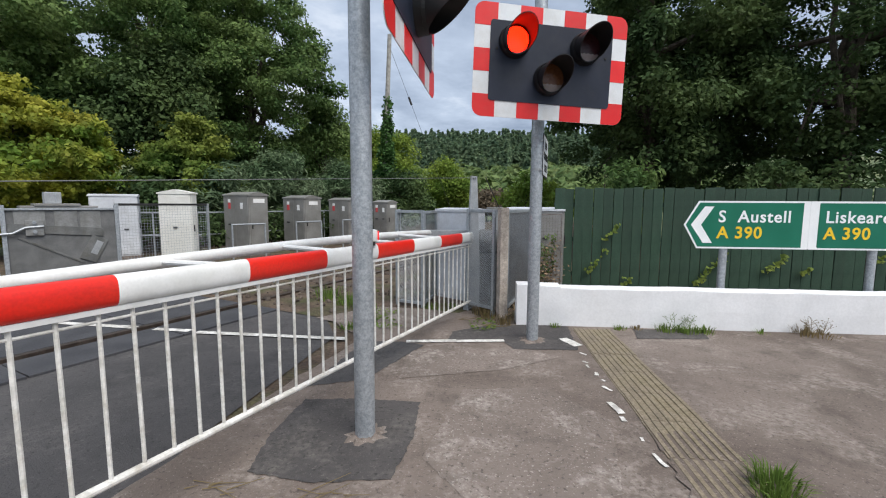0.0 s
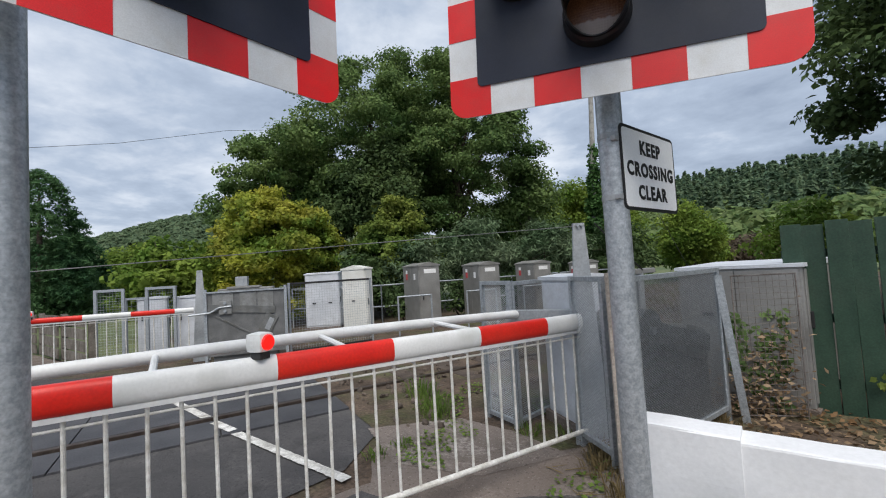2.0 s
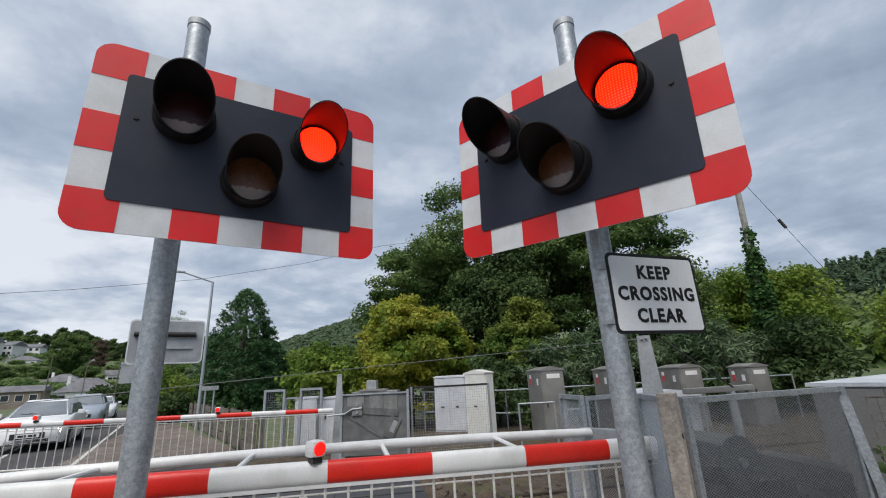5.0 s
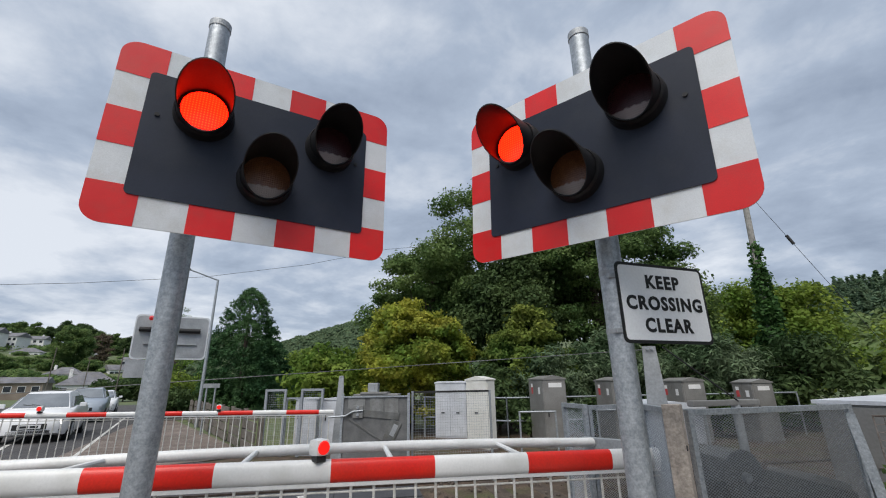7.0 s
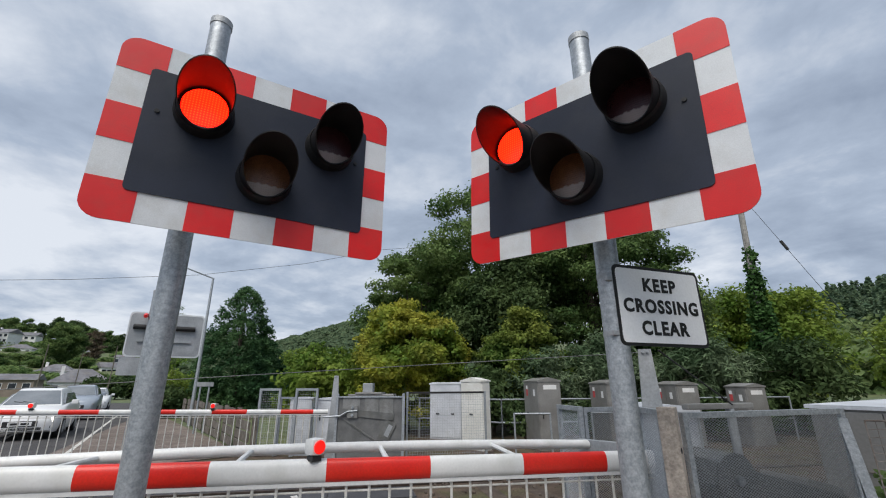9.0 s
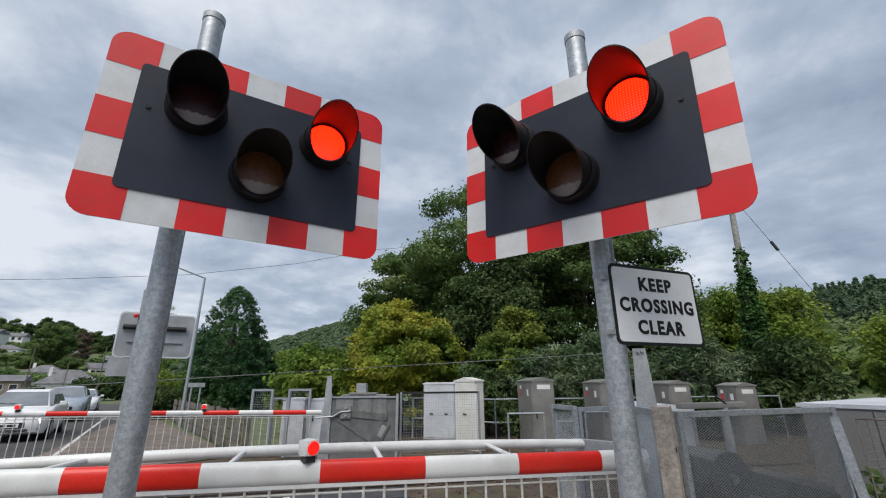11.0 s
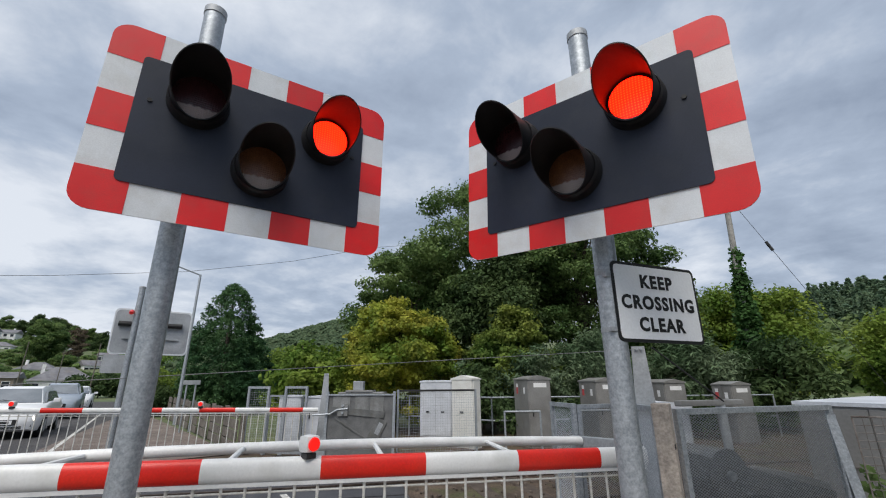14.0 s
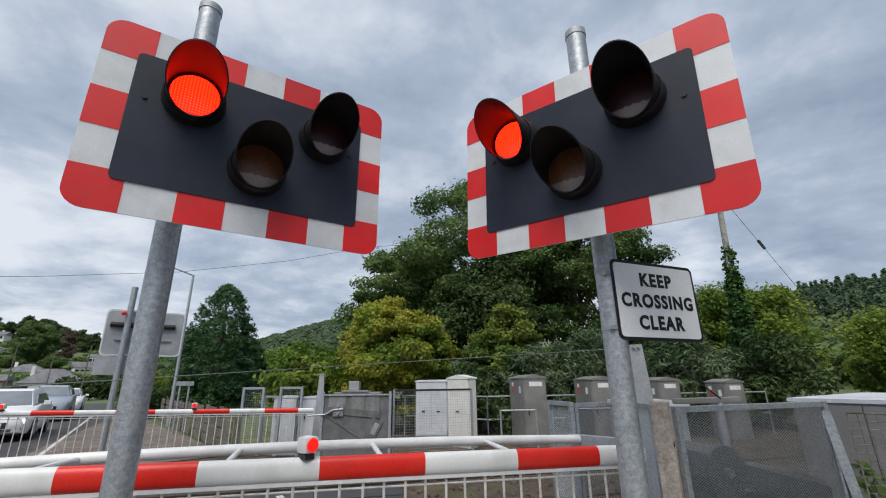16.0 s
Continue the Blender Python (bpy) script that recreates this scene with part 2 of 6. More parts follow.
STEEL_CAB = material("stainless_cabinet", (0.25, 0.245, 0.235), (0.34, 0.335, 0.325), 2, 0.45, 0.35, 50, 0.08, c3=(0.24, 0.235, 0.22), stain_scale=3, stain=0.5)
GREY_CAB = material("pale_grey_cabinet", (0.53, 0.555, 0.60), (0.63, 0.655, 0.70), 2, 0.5, 0, 50, 0.06, c3=(0.38, 0.39, 0.40), stain_scale=3, stain=0.5)
WHITE_CAB = material("white_cabinet", (0.70, 0.70, 0.66), (0.80, 0.80, 0.77), 2, 0.5, 0, 50, 0.05, c3=(0.50, 0.48, 0.42), stain_scale=4, stain=0.45)
LABEL_WHITE = material("white_label", (0.78, 0.78, 0.78), (0.85, 0.85, 0.85), 5, 0.5, 0, 50, 0.03)
LABEL_RED = material("red_label", (0.55, 0.06, 0.07), (0.65, 0.10, 0.10), 5, 0.5, 0, 50, 0.05)
LABEL_YELLOW = material("yellow_label", (0.75, 0.62, 0.10), (0.8, 0.68, 0.14), 5, 0.5, 0, 50, 0.05)
DARK = material("dark_rubber", (0.015, 0.015, 0.016), (0.03, 0.03, 0.03), 5, 0.6, 0, 70, 0.2)
SIGN_GREEN = material("green_sign_face", (0.0, 0.13, 0.075), (0.005, 0.15, 0.09), 3, 0.45, 0, 80, 0.06)
SIGN_WHITE = material("white_sign_face", (0.80, 0.825, 0.85), (0.85, 0.865, 0.88), 3, 0.45, 0, 80, 0.04)
SIGN_YELLOW = material("yellow_sign_lettering", (0.80, 0.52, 0.02), (0.84, 0.56, 0.03), 3, 0.45, 0, 80, 0.04)
SIGN_BLACK = material("black_sign_lettering", (0.012, 0.012, 0.013), (0.02, 0.02, 0.02), 3, 0.5, 0, 80, 0.05)


def lens(name, glass, pale):
    """A dark moulded lens with a fine prism grid and a pale reflection painted over its lower part."""
    m = material(name, tuple(c * 0.8 for c in glass), glass, 30, 0.16, 0, 160, 0.3)
    n, l = m.node_tree.nodes, m.node_tree.links
    b = n["Principled BSDF"]
    base = b.inputs["Base Color"].links[0].from_socket
    co = n.new("ShaderNodeTexCoord")
    sep = n.new("ShaderNodeSeparateXYZ"); l.new(co.outputs["Object"], sep.inputs[0])
    wob = n.new("ShaderNodeTexNoise"); wob.inputs["Scale"].default_value = 46
    l.new(co.outputs["Object"], wob.inputs["Vector"])
    low = n.new("ShaderNodeMath"); low.operation = "MULTIPLY_ADD"; low.inputs[1].default_value = 0.022
    l.new(wob.outputs["Fac"], low.inputs[0]); l.new(sep.outputs["Z"], low.inputs[2])
    glint_mask = n.new("ShaderNodeMapRange")
    for k, v in zip((1, 2, 3, 4), (-0.040, -0.048, 0.0, 0.85)):
        glint_mask.inputs[k].default_value = v
    l.new(low.outputs[0], glint_mask.inputs[0])
    mix = n.new("ShaderNodeMix"); mix.data_type = "RGBA"; mix.inputs[7].default_value = (*pale, 1)
    l.new(glint_mask.outputs[0], mix.inputs[0]); l.new(base, mix.inputs[6]); l.new(mix.outputs[2], b.inputs["Base Color"])
    prism = n.new("ShaderNodeTexVoronoi"); prism.inputs["Scale"].default_value, prism.inputs["Randomness"].default_value = 90, 0.0
    l.new(co.outputs["Object"], prism.inputs["Vector"])
    bu = n.new("ShaderNodeBump"); bu.inputs["Distance"].default_value = 0.002
    l.new(prism.outputs["Distance"], bu.inputs["Height"]); l.new(bu.outputs[0], b.inputs["Normal"])
    return m


LENS_RED = lens("unlit_red_lens", (0.05, 0.014, 0.018), (0.34, 0.27, 0.26))
LENS_AMBER = lens("unlit_amber_lens", (0.17, 0.068, 0.03), (0.35, 0.29, 0.27))
LED_RED = glow("lit_red_lens", (1.0, 0.0020, 0.0004), 9.0, 72)
BOOM_LAMP_RED = glow("lit_boom_lamp", (0.9, 0.012, 0.008), 1.0)
BARK = material("bark", (0.06, 0.048, 0.038), (0.11, 0.09, 0.07), 9, 0.95, 0, 40, 0.3, 0.01, 30)


def leaf(name, c1, c2, trans=0.25, rough=0.65, c3=None):
    return material(name, c1, c2, 0.55, rough, 0, 3.0, 0.25, per="island", trans=trans, spec=0.15, c3=c3, stain_scale=0.75, stain=0.5)


LEAF_OAK = leaf("oak_leaves", (0.074, 0.138, 0.043), (0.188, 0.265, 0.09), 0.40)
LEAF_DARK = leaf("dark_leaves", (0.046, 0.084, 0.032), (0.105, 0.155, 0.056), 0.34)
LEAF_MAPLE = leaf("yellowing_leaves", (0.15, 0.25, 0.045), (0.46, 0.46, 0.07), 0.5, c3=(0.40, 0.29, 0.055))
LEAF_MAPLE_B = leaf("yellow_green_leaves", (0.11, 0.195, 0.045), (0.29, 0.33, 0.075), 0.48, c3=(0.27, 0.27, 0.055))
LEAF_SHRUB = leaf("grey_green_leaves", (0.085, 0.142, 0.07), (0.19, 0.25, 0.145), 0.34)
LEAF_LIGHT = leaf("light_green_leaves", (0.115, 0.20, 0.034), (0.26, 0.335, 0.065), 0.45)
LEAF_CONIFER = leaf("conifer_needles", (0.048, 0.115, 0.05), (0.095, 0.18, 0.072), 0.38)
LEAF_IVY = leaf("ivy_leaves", (0.04, 0.10, 0.03), (0.085, 0.175, 0.05), 0.35)
# distance haze is mixed into the next three far leaf colours
LEAF_FAR_HAZED = leaf("far_wood", (0.12, 0.19, 0.072), (0.2, 0.26, 0.1), 0.42)
LEAF_WEST_HAZED = leaf("western_wood", (0.085, 0.138, 0.075), (0.14, 0.19, 0.1), 0.4)
LEAF_CONIFER_HAZED = leaf("hazed_far_conifers", (0.11, 0.18, 0.11), (0.18, 0.25, 0.145), 0.45)
LEAF_BROWN = leaf("brown_leaves", (0.13, 0.105, 0.075), (0.21, 0.17, 0.12), 0.3)
GRASS = leaf("grass_blades", (0.09, 0.17, 0.03), (0.2, 0.27, 0.065), 0.4)
GRASS_DRY = leaf("dry_grass", (0.16, 0.12, 0.06), (0.26, 0.2, 0.1))
FIELD = material("rough_grassland", (0.08, 0.115, 0.05), (0.125, 0.145, 0.062), 0.08, 0.95, 0, 1.5, 0.3)


# ---- builders ----
def part(name, bm, mat, parent=None, label="", smooth=False):
    """Link a bmesh as one mesh object under a thing or a part."""
    me = bpy.data.meshes.new(name)
    bm.to_mesh(me)
    bm.free()
    return part_mesh(name, me, mat, parent, label, smooth)


def part_mesh(name, me, mat, parent=None, label="", smooth=False):
    for m in (mat if isinstance(mat, (list, tuple)) else [mat]):
        me.materials.append(m)
    if smooth:
        me.polygons.foreach_set("use_smooth", [True] * len(me.polygons))
        me.set_sharp_from_angle(angle=radians(42))
    ob = new(name, me)
    ob.parent = parent
    if label:
        ob["label"] = label
    return ob


def thing(name, label, category, m=None, group="", kind=""):
    ob = new(name)
    ob.matrix_basis = m or Matrix()
    ob.empty_display_size = 0.1
    return tagged(ob, label, category, group, kind)


def box(bm, x0, x1, y0, y1, z0, z1, bevel=0.0, m=None):
    new_verts = bmesh.ops.create_cube(bm, size=1.0)["verts"]
    t = Matrix.Translation(((x0 + x1) / 2, (y0 + y1) / 2, (z0 + z1) / 2)) @ Matrix.Diagonal((abs(x1 - x0), abs(y1 - y0), abs(z1 - z0), 1))
    bmesh.ops.transform(bm, matrix=(m @ t) if m else t, verts=new_verts)
    if bevel:
        edges = list({e for v in new_verts for e in v.link_edges})
        bmesh.ops.bevel(bm, geom=edges, offset=bevel, segments=2, profile=0.7, affect="EDGES")
    return bm


def boxed(*a, **k):
    return box(bmesh.new(), *a, **k)


def rod(bm, a, b, r, r2=None, seg=14, caps=True):
    a, b = Vector(a), Vector(b)
    d = b - a
    m = Matrix.Translation((a + b) / 2) @ d.to_track_quat("Z", "Y").to_matrix().to_4x4()
    bmesh.ops.create_cone(bm, cap_ends=caps, segments=seg, radius1=r, radius2=r if r2 is None else r2, depth=d.length, matrix=m)
    return bm


def rodded(*a, **k):
    return rod(bmesh.new(), *a, **k)


def plate(w0, w1, h0, h1, y0, y1, radius=0.0, corners="abcd", bm=None):
    """A plate in x (w) and z (h), from y0 (front) to y1, with rounded corners: a low left, b low right, c high right, d high left."""
    bm = bm or bmesh.new()
    ring = []
    for k, (cx, cz, start) in zip("abcd", ((w0, h0, 180), (w1, h0, 270), (w1, h1, 0), (w0, h1, 90))):
        if radius and k in corners:
            ox = cx + radius if cx == w0 else cx - radius
            oz = cz + radius if cz == h0 else cz - radius
            for i in range(7):
                a = radians(start + 15 * i)
                ring.append((ox + radius * math.cos(a), oz + radius * math.sin(a)))
        else:
            ring.append((cx, cz))
    front = [bm.verts.new((x, y0, z)) for x, z in ring]
    back = [bm.verts.new((x, y1, z)) for x, z in ring]
    bm.faces.new(front)
    bm.faces.new(back[::-1])
    for i in range(len(ring)):
        j = (i + 1) % len(ring)
        bm.faces.new((front[j], front[i], back[i], back[j]))
    bmesh.ops.recalc_face_normals(bm, faces=bm.faces)
    return bm


def words(name, text, size, mat, parent, m, bold=0.0, spacing=1.0, depth=0.0015, align="LEFT"):
    """Lettering in the built-in font, as a mesh in the plane that m gives."""
    cu = bpy.data.curves.new(name, "FONT")
    cu.body, cu.size, cu.extrude, cu.offset, cu.space_character, cu.align_x = text, size, depth, bold, spacing, align
    cu.resolution_u = 3
    tmp = new("lettering_source", cu)
    bpy.context.view_layer.update()
    me = bpy.data.meshes.new_from_object(tmp.evaluated_get(bpy.context.evaluated_depsgraph_get()))
    bpy.data.objects.remove(tmp)
    bpy.data.curves.remove(cu)
    me.materials.clear()
    ob = part_mesh(name, me, mat, parent)
    ob.matrix_basis = m
    return ob


def sheet(name, points, z, mat, label, category, thick=0.0):
    """A flat piece of the ground from its outline, with its side faces when thick."""
    bm = bmesh.new()
    top = [bm.verts.new((x, y, z)) for x, y in points]
    bm.faces.new(top)
    if thick:
        low = [bm.verts.new((x, y, z - thick)) for x, y in points]
        for i in range(len(points)):
            j = (i + 1) % len(points)
            bm.faces.new((top[i], low[i], low[j], top[j]))
    bmesh.ops.recalc_face_normals(bm, faces=bm.faces)
    ob = part(name, bm, mat)
    return tagged(ob, label, category, kind="structure")


# ---- ground ----
def terrain():
    """One sheet to the horizon: level round the crossing, rising to the town slope and the wooded hill."""
    xs = [-420, -330, -260, -210, -170, -140, -115, -95, -78, -64, -52, -42, -34, -27, -20, -12, -4, 6, 16, 30, 50, 80, 130, 220, 400]
    ys = [-300, -200, -130, -90, -60, -40, -25, -12, -2, 6, 14, 22, 32, 44, 58, 75, 95, 120, 150, 185, 230, 290, 400]
    bm = bmesh.new()
    rows = []
    for y in ys:
        rows.append([bm.verts.new((x, y, ground_height(x, y) - 0.03)) for x in xs])
    for a, b in zip(rows, rows[1:]):
        for i in range(len(xs) - 1):
            bm.faces.new((a[i], a[i + 1], b[i + 1], b[i]))
    ob = part("ground", bm, FIELD, smooth=True)
    return tagged(ob, "rough green and brown valley ground out to the hills", "ground", kind="structure")


def smooth_step(a, b, v):
    t = max(0.0, min(1.0, (v - a) / (b - a)))
    return t * t * (3 - 2 * t)


def ground_height(x, y):
    town = 22.5 * smooth_step(-100, -300, x) * smooth_step(75, 5, y)
    west = 47.0 * smooth_step(-110, -330, x) * (0.42 + 0.58 * max(0.0, min(1.0, (y - 55) / 80)))
    north = 24.0 * smooth_step(60, 210, y) * smooth_step(-150, -40, x)
    return town + west * smooth_step(0, 55, y) + north + (1.2 * noise.noise((x * 0.02, y * 0.02, 0)) * smooth_step(30, 90, math.hypot(x, y)))


terrain()
def ragged(points, step=0.03, amp=0.008, seed=1):
    """The outline with broken, uneven edges."""
    rng = random.Random(seed)
    res = []
    for (x0, y0), (x1, y1) in zip(points, points[1:] + points[:1]):
        n = max(1, int(math.hypot(x1 - x0, y1 - y0) / step))
        for i in range(n):
            f = i / n
            res.append((x0 + (x1 - x0) * f + rng.uniform(-amp, amp), y0 + (y1 - y0) * f + rng.uniform(-amp, amp)))
    return res


TRACK = Vector((0.387, 0.922, 0))
ACROSS = Vector((0.922, -0.387, 0))
RAIL_ROOT = Vector((-3.45, 4.42, 0))


def along(u, v, z=0.0):
    """A place u metres up the line from the near rail's point at the footway, v metres towards the near side."""
    p = RAIL_ROOT + TRACK * u + ACROSS * v
    return (p.x, p.y, z)


def flat(*pairs):
    return [along(u, v)[:2] for u, v in pairs]


sheet("apron", [(-60, -9.2), (14, -9.2), (14, 9), (0.5, 16), (-12, 16), (-12, 6), (-60, 6)], -0.014, SOIL, "brown soil under and beside the crossing", "ground")
sheet("road", [(-60, -9), (12, -9), (12, 2.2), (-1.6, 2.2), (-1.45, 4.1), (-1.9, 5.0), (-2.8, 5.5), (-3.6, 5.2), (-7.2, 4.4), (-9, 3.4), (-60, 1.2)],
      -0.004, ASPHALT, "worn grey asphalt carriageway across the railway", "road")
sheet("pavement", ragged([(-2.0, -3), (-1.95, 0.0), (-1.5, 2.6), (-1.15, 4.05), (-1.55, 4.5), (-1.9, 5.2), (-1.05, 5.5), (-0.1, 6.4), (0.9, 6.6), (9.0, 4.9), (14, 4.9), (14, -3)], 0.12, 0.02),
      0.001, CONCRETE, "weathered brown-grey concrete footway with patches", "pavement")
sheet("patch_1", ragged([(-1.17, 2.69), (-0.78, 2.74), (-0.38, 2.72), (-0.36, 2.3), (-0.41, 1.9), (-0.8, 1.84), (-1.14, 1.89), (-1.2, 2.25)], seed=1), 0.006, ASPHALT_DARK,
      "dark asphalt patch round the foot of a signal post", "road patch")
sheet("patch_2", ragged([(-0.3, 4.02), (0.26, 4.06), (0.35, 3.86), (0.95, 3.9), (1.0, 4.68), (0.5, 4.69), (0.1, 4.6), (-0.25, 4.36)], seed=2), 0.006, ASPHALT_DARK,
      "dark asphalt patch round the foot of a signal post", "road patch")
sheet("patch_3", ragged([(1.62, 4.3), (2.35, 4.36), (2.4, 4.66), (1.7, 4.64)], seed=3), 0.006, ASPHALT_DARK, "small dark asphalt patch beside the white wall", "road patch")
sheet("patch_5", ragged([(-0.1, 2.95), (0.5, 3.05), (0.85, 2.6), (0.7, 1.9), (0.1, 1.6), (-0.28, 2.1)], seed=5), 0.0035, WORN, "worn patch of bare aggregate in the footway", "road patch")
sheet("patch_6", ragged([(-0.6, 3.1), (0.2, 3.35), (0.75, 3.7), (0.5, 3.86), (-0.3, 3.9), (-0.62, 3.75)], seed=6), 0.0045, WORN, "worn pale concrete repair in the footway", "road patch")
sheet("patch_7", ragged([(-1.9, 4.75), (-1.2, 4.35), (-0.55, 4.5), (-0.15, 5.1), (-0.7, 5.3), (-1.3, 5.35)], seed=7), 0.0045, WORN, "pale mossy concrete beside the track", "road patch")
sheet("patch_4", ragged([(-1.25, 2.9), (-0.86, 3.05), (-0.5, 3.9), (-0.72, 3.98), (-1.1, 3.95)], seed=4), 0.005, ASPHALT, "asphalt strip between road and concrete", "road patch")
sheet("trackside", flat((0.95, 2.3), (0.9, -3.3), (30, -3.3), (30, 3.0), (2.6, 2.9), (1.3, 2.5)), 0.003, SOIL, "brown soil and moss beside the rails", "trackside")
sheet("verge", [(0.0, 5.0), (0.9, 4.92), (14, 4.92), (14, 9), (0.5, 16), (-1.2, 9.0)], 0.012, SOIL, "brown soil strip with leaf litter behind the white wall", "verge")
sheet("far_verge", flat((1.2, -3.2), (1.6, -9), (30, -9), (30, -3.2)), 0.005, SOIL, "rough trackside strip under the equipment cabinets", "verge")
sheet("far_footway", [(-9.0, 2.4), (-9.2, 4.3), (-24, 3.9), (-45, 4.2), (-45, 3.0), (-24, 1.95), (-12, 0.7)], 0.004, CONCRETE, "brown-grey footway beside the far road", "pavement")
sheet("far_grass", [(-9.4, 4.4), (-9.4, 6.4), (-26, 6.0), (-26, 3.3)], 0.008, FIELD, "green grass verge beside the far footway", "verge")


def strip(name, a, b, w, z, mat, label, category, wobble=0.0, parent=None):
    """A painted line from a to b with a ragged outline."""
    a, b = Vector((*a, 0)), Vector((*b, 0))
    d = (b - a).normalized()
    s = Vector((-d.y, d.x, 0)) * w / 2
    n = max(3, int((b - a).length / 0.035))
    left, right = [], []
    for i in range(n + 1):
        p = a.lerp(b, i / n)
        left.append(p + s * (1 + random.uniform(-wobble, wobble)))
        right.append(p - s * (1 + random.uniform(-wobble, wobble)))
    return sheet(name, [(p.x, p.y) for p in left + right[::-1]], z, mat, label, category)


strip("line_1", (-0.69, 3.98), (-0.2, 4.05), 0.075, 0.009, LINE_WHITE, "worn white painted stop line on the footway", "road marking", 0.06)
strip("line_2", (-0.2, 4.035), (0.27, 4.10), 0.07, 0.010, LINE_WHITE, "worn white painted stop line on the footway", "road marking", 0.06)
strip("line_3", (-2.95, 4.06), (-1.3, 4.0), 0.085, 0.009, LINE_WHITE, "worn white edge line over the crossing", "road marking", 0.08)
strip("line_4", (-4.75, 4.2), (-3.62, 4.11), 0.09, 0.022, LINE_WHITE, "worn white edge line over the crossing panels", "road marking", 0.1)
strip("line_5", (-3.4, 4.08), (-2.98, 4.06), 0.085, 0.022, LINE_WHITE, "worn white edge line over the crossing panels", "road marking", 0.1)
strip("line_6", (0.86, 4.22), (0.97, 4.0), 0.1, 0.011, LINE_WHITE, "chipped white paint mark beside the ribbed paving", "road marking", 0.1)
for i, (y0, y1, w) in enumerate(((3.82, 3.76, 0.026), (3.6, 3.57, 0.02), (3.52, 3.46, 0.022), (3.36, 3.30, 0.028), (3.22, 3.19, 0.018), (3.1, 3.02, 0.024), (2.84, 2.68, 0.045), (2.64, 2.58, 0.03), (2.4, 2.36, 0.02), (2.24, 2.12, 0.022), (1.86, 1.74, 0.026))):
    strip("line_%d" % (7 + i), (0.94 + 0.03 * math.sin(5 * i), y0), (0.96 + 0.03 * math.sin(5 * i + 1), y1), w, 0.009, LINE_WHITE, "flaked white paint along the ribbed paving", "road marking", 0.35)
strip("line_30", (-11, -0.6), (-45, -2.6), 0.1, 0.004, LINE_WHITE, "white centre line on the far road", "road marking", 0.05)
strip("line_31", (-10.5, 1.0), (-30, 1.35), 0.09, 0.006, LINE_WHITE, "white edge line on the far road", "road marking", 0.05)


def track():
    """Two rails with crossing panels between and beside them."""
    line = thing("railway_track", "single railway track of rusty rails set in a level crossing", "railway", kind="structure")
    m = Matrix.Translation(RAIL_ROOT) @ Matrix.Rotation(math.atan2(TRACK.y, TRACK.x), 4, "Z")
    for v in (0.0, -1.505):
        part("rail", boxed(-40, 60, v * -1 - 0.034, v * -1 + 0.034, -0.05, 0.03, 0.006, m=m), RAIL, line, "rusty steel rail")
    for i in range(-14, 1):
        u0 = i * 1.2 - 0.25
        for v0, v1 in ((0.10, 0.62), (-0.70, -0.10), (-1.40, -0.76), (-2.15, -1.62)):
            part("crossing_panel", boxed(u0 + 0.006, u0 + 1.194, -v1, -v0, -0.02, 0.016, 0.006, m=m), RUBBER, line)
    for i in range(2, 46):
        u = 0.6 + i * 0.65
        part("sleeper", boxed(u, u + 0.25, -0.55, 2.05, -0.06, 0.009, 0.01, m=m), SLEEPER, line)
    return line


track()


def ballast():
    """Loose stones between and beside the rails, up the line."""
    rng = random.Random(4)
    bm = bmesh.new()
    for k in range(1000):
        u, v = rng.uniform(1.1, 12), rng.uniform(-2.6, 1.9)
        r = rng.uniform(0.018, 0.05)
        ret = bmesh.ops.create_icosphere(bm, subdivisions=1, radius=r)["verts"]
        q = Matrix.Translation(along(u, v, r * 0.35)) @ Euler([rng.uniform(0, 6) for _ in range(3)]).to_matrix().to_4x4() @ Matrix.Diagonal((1, rng.uniform(0.6, 1), rng.uniform(0.45, 0.8), 1))
        bmesh.ops.transform(bm, matrix=q, verts=ret)
    return tagged(part("ballast", bm, BALLAST), "loose brown stones between the rails", "ballast", kind="stuff")


ballast()


def tactile_paving():
    strip_ = thing("tactile_paving", "worn buff ribbed warning slabs let into the footway", "paving", pose(1.235, 4.6, 0.0, 0, 0, 0), kind="structure")
    bm = bmesh.new()
    box(bm, -0.198, 0.198, -0.398, -0.002, -0.02, 0.006)
    for k in range(8):
        x = -0.175 + 0.05 * k
        box(bm, x - 0.012, x + 0.012, -0.397, -0.003, 0.005, 0.0125, 0.003)
    first = part("slab", bm, TACTILE, strip_)
    for k in range(1, 12):
        ob = new("slab", first.data)
        ob.parent = strip_
        ob.location = (0.004 * math.sin(k * 2.1), -0.4 * k, 0.0015 * math.sin(k * 1.7))
        ob.rotation_euler = (0, 0, 0.006 * math.sin(k))
    return strip_


tactile_paving()
sheet("mud", ragged([(1.06, 2.45), (1.42, 2.55), (1.5, 1.7), (1.36, 0.9), (1.1, 0.8), (0.98, 1.6)], 0.05, 0.03), 0.0085, CONCRETE, "dried silt over the ribbed paving", "silt")


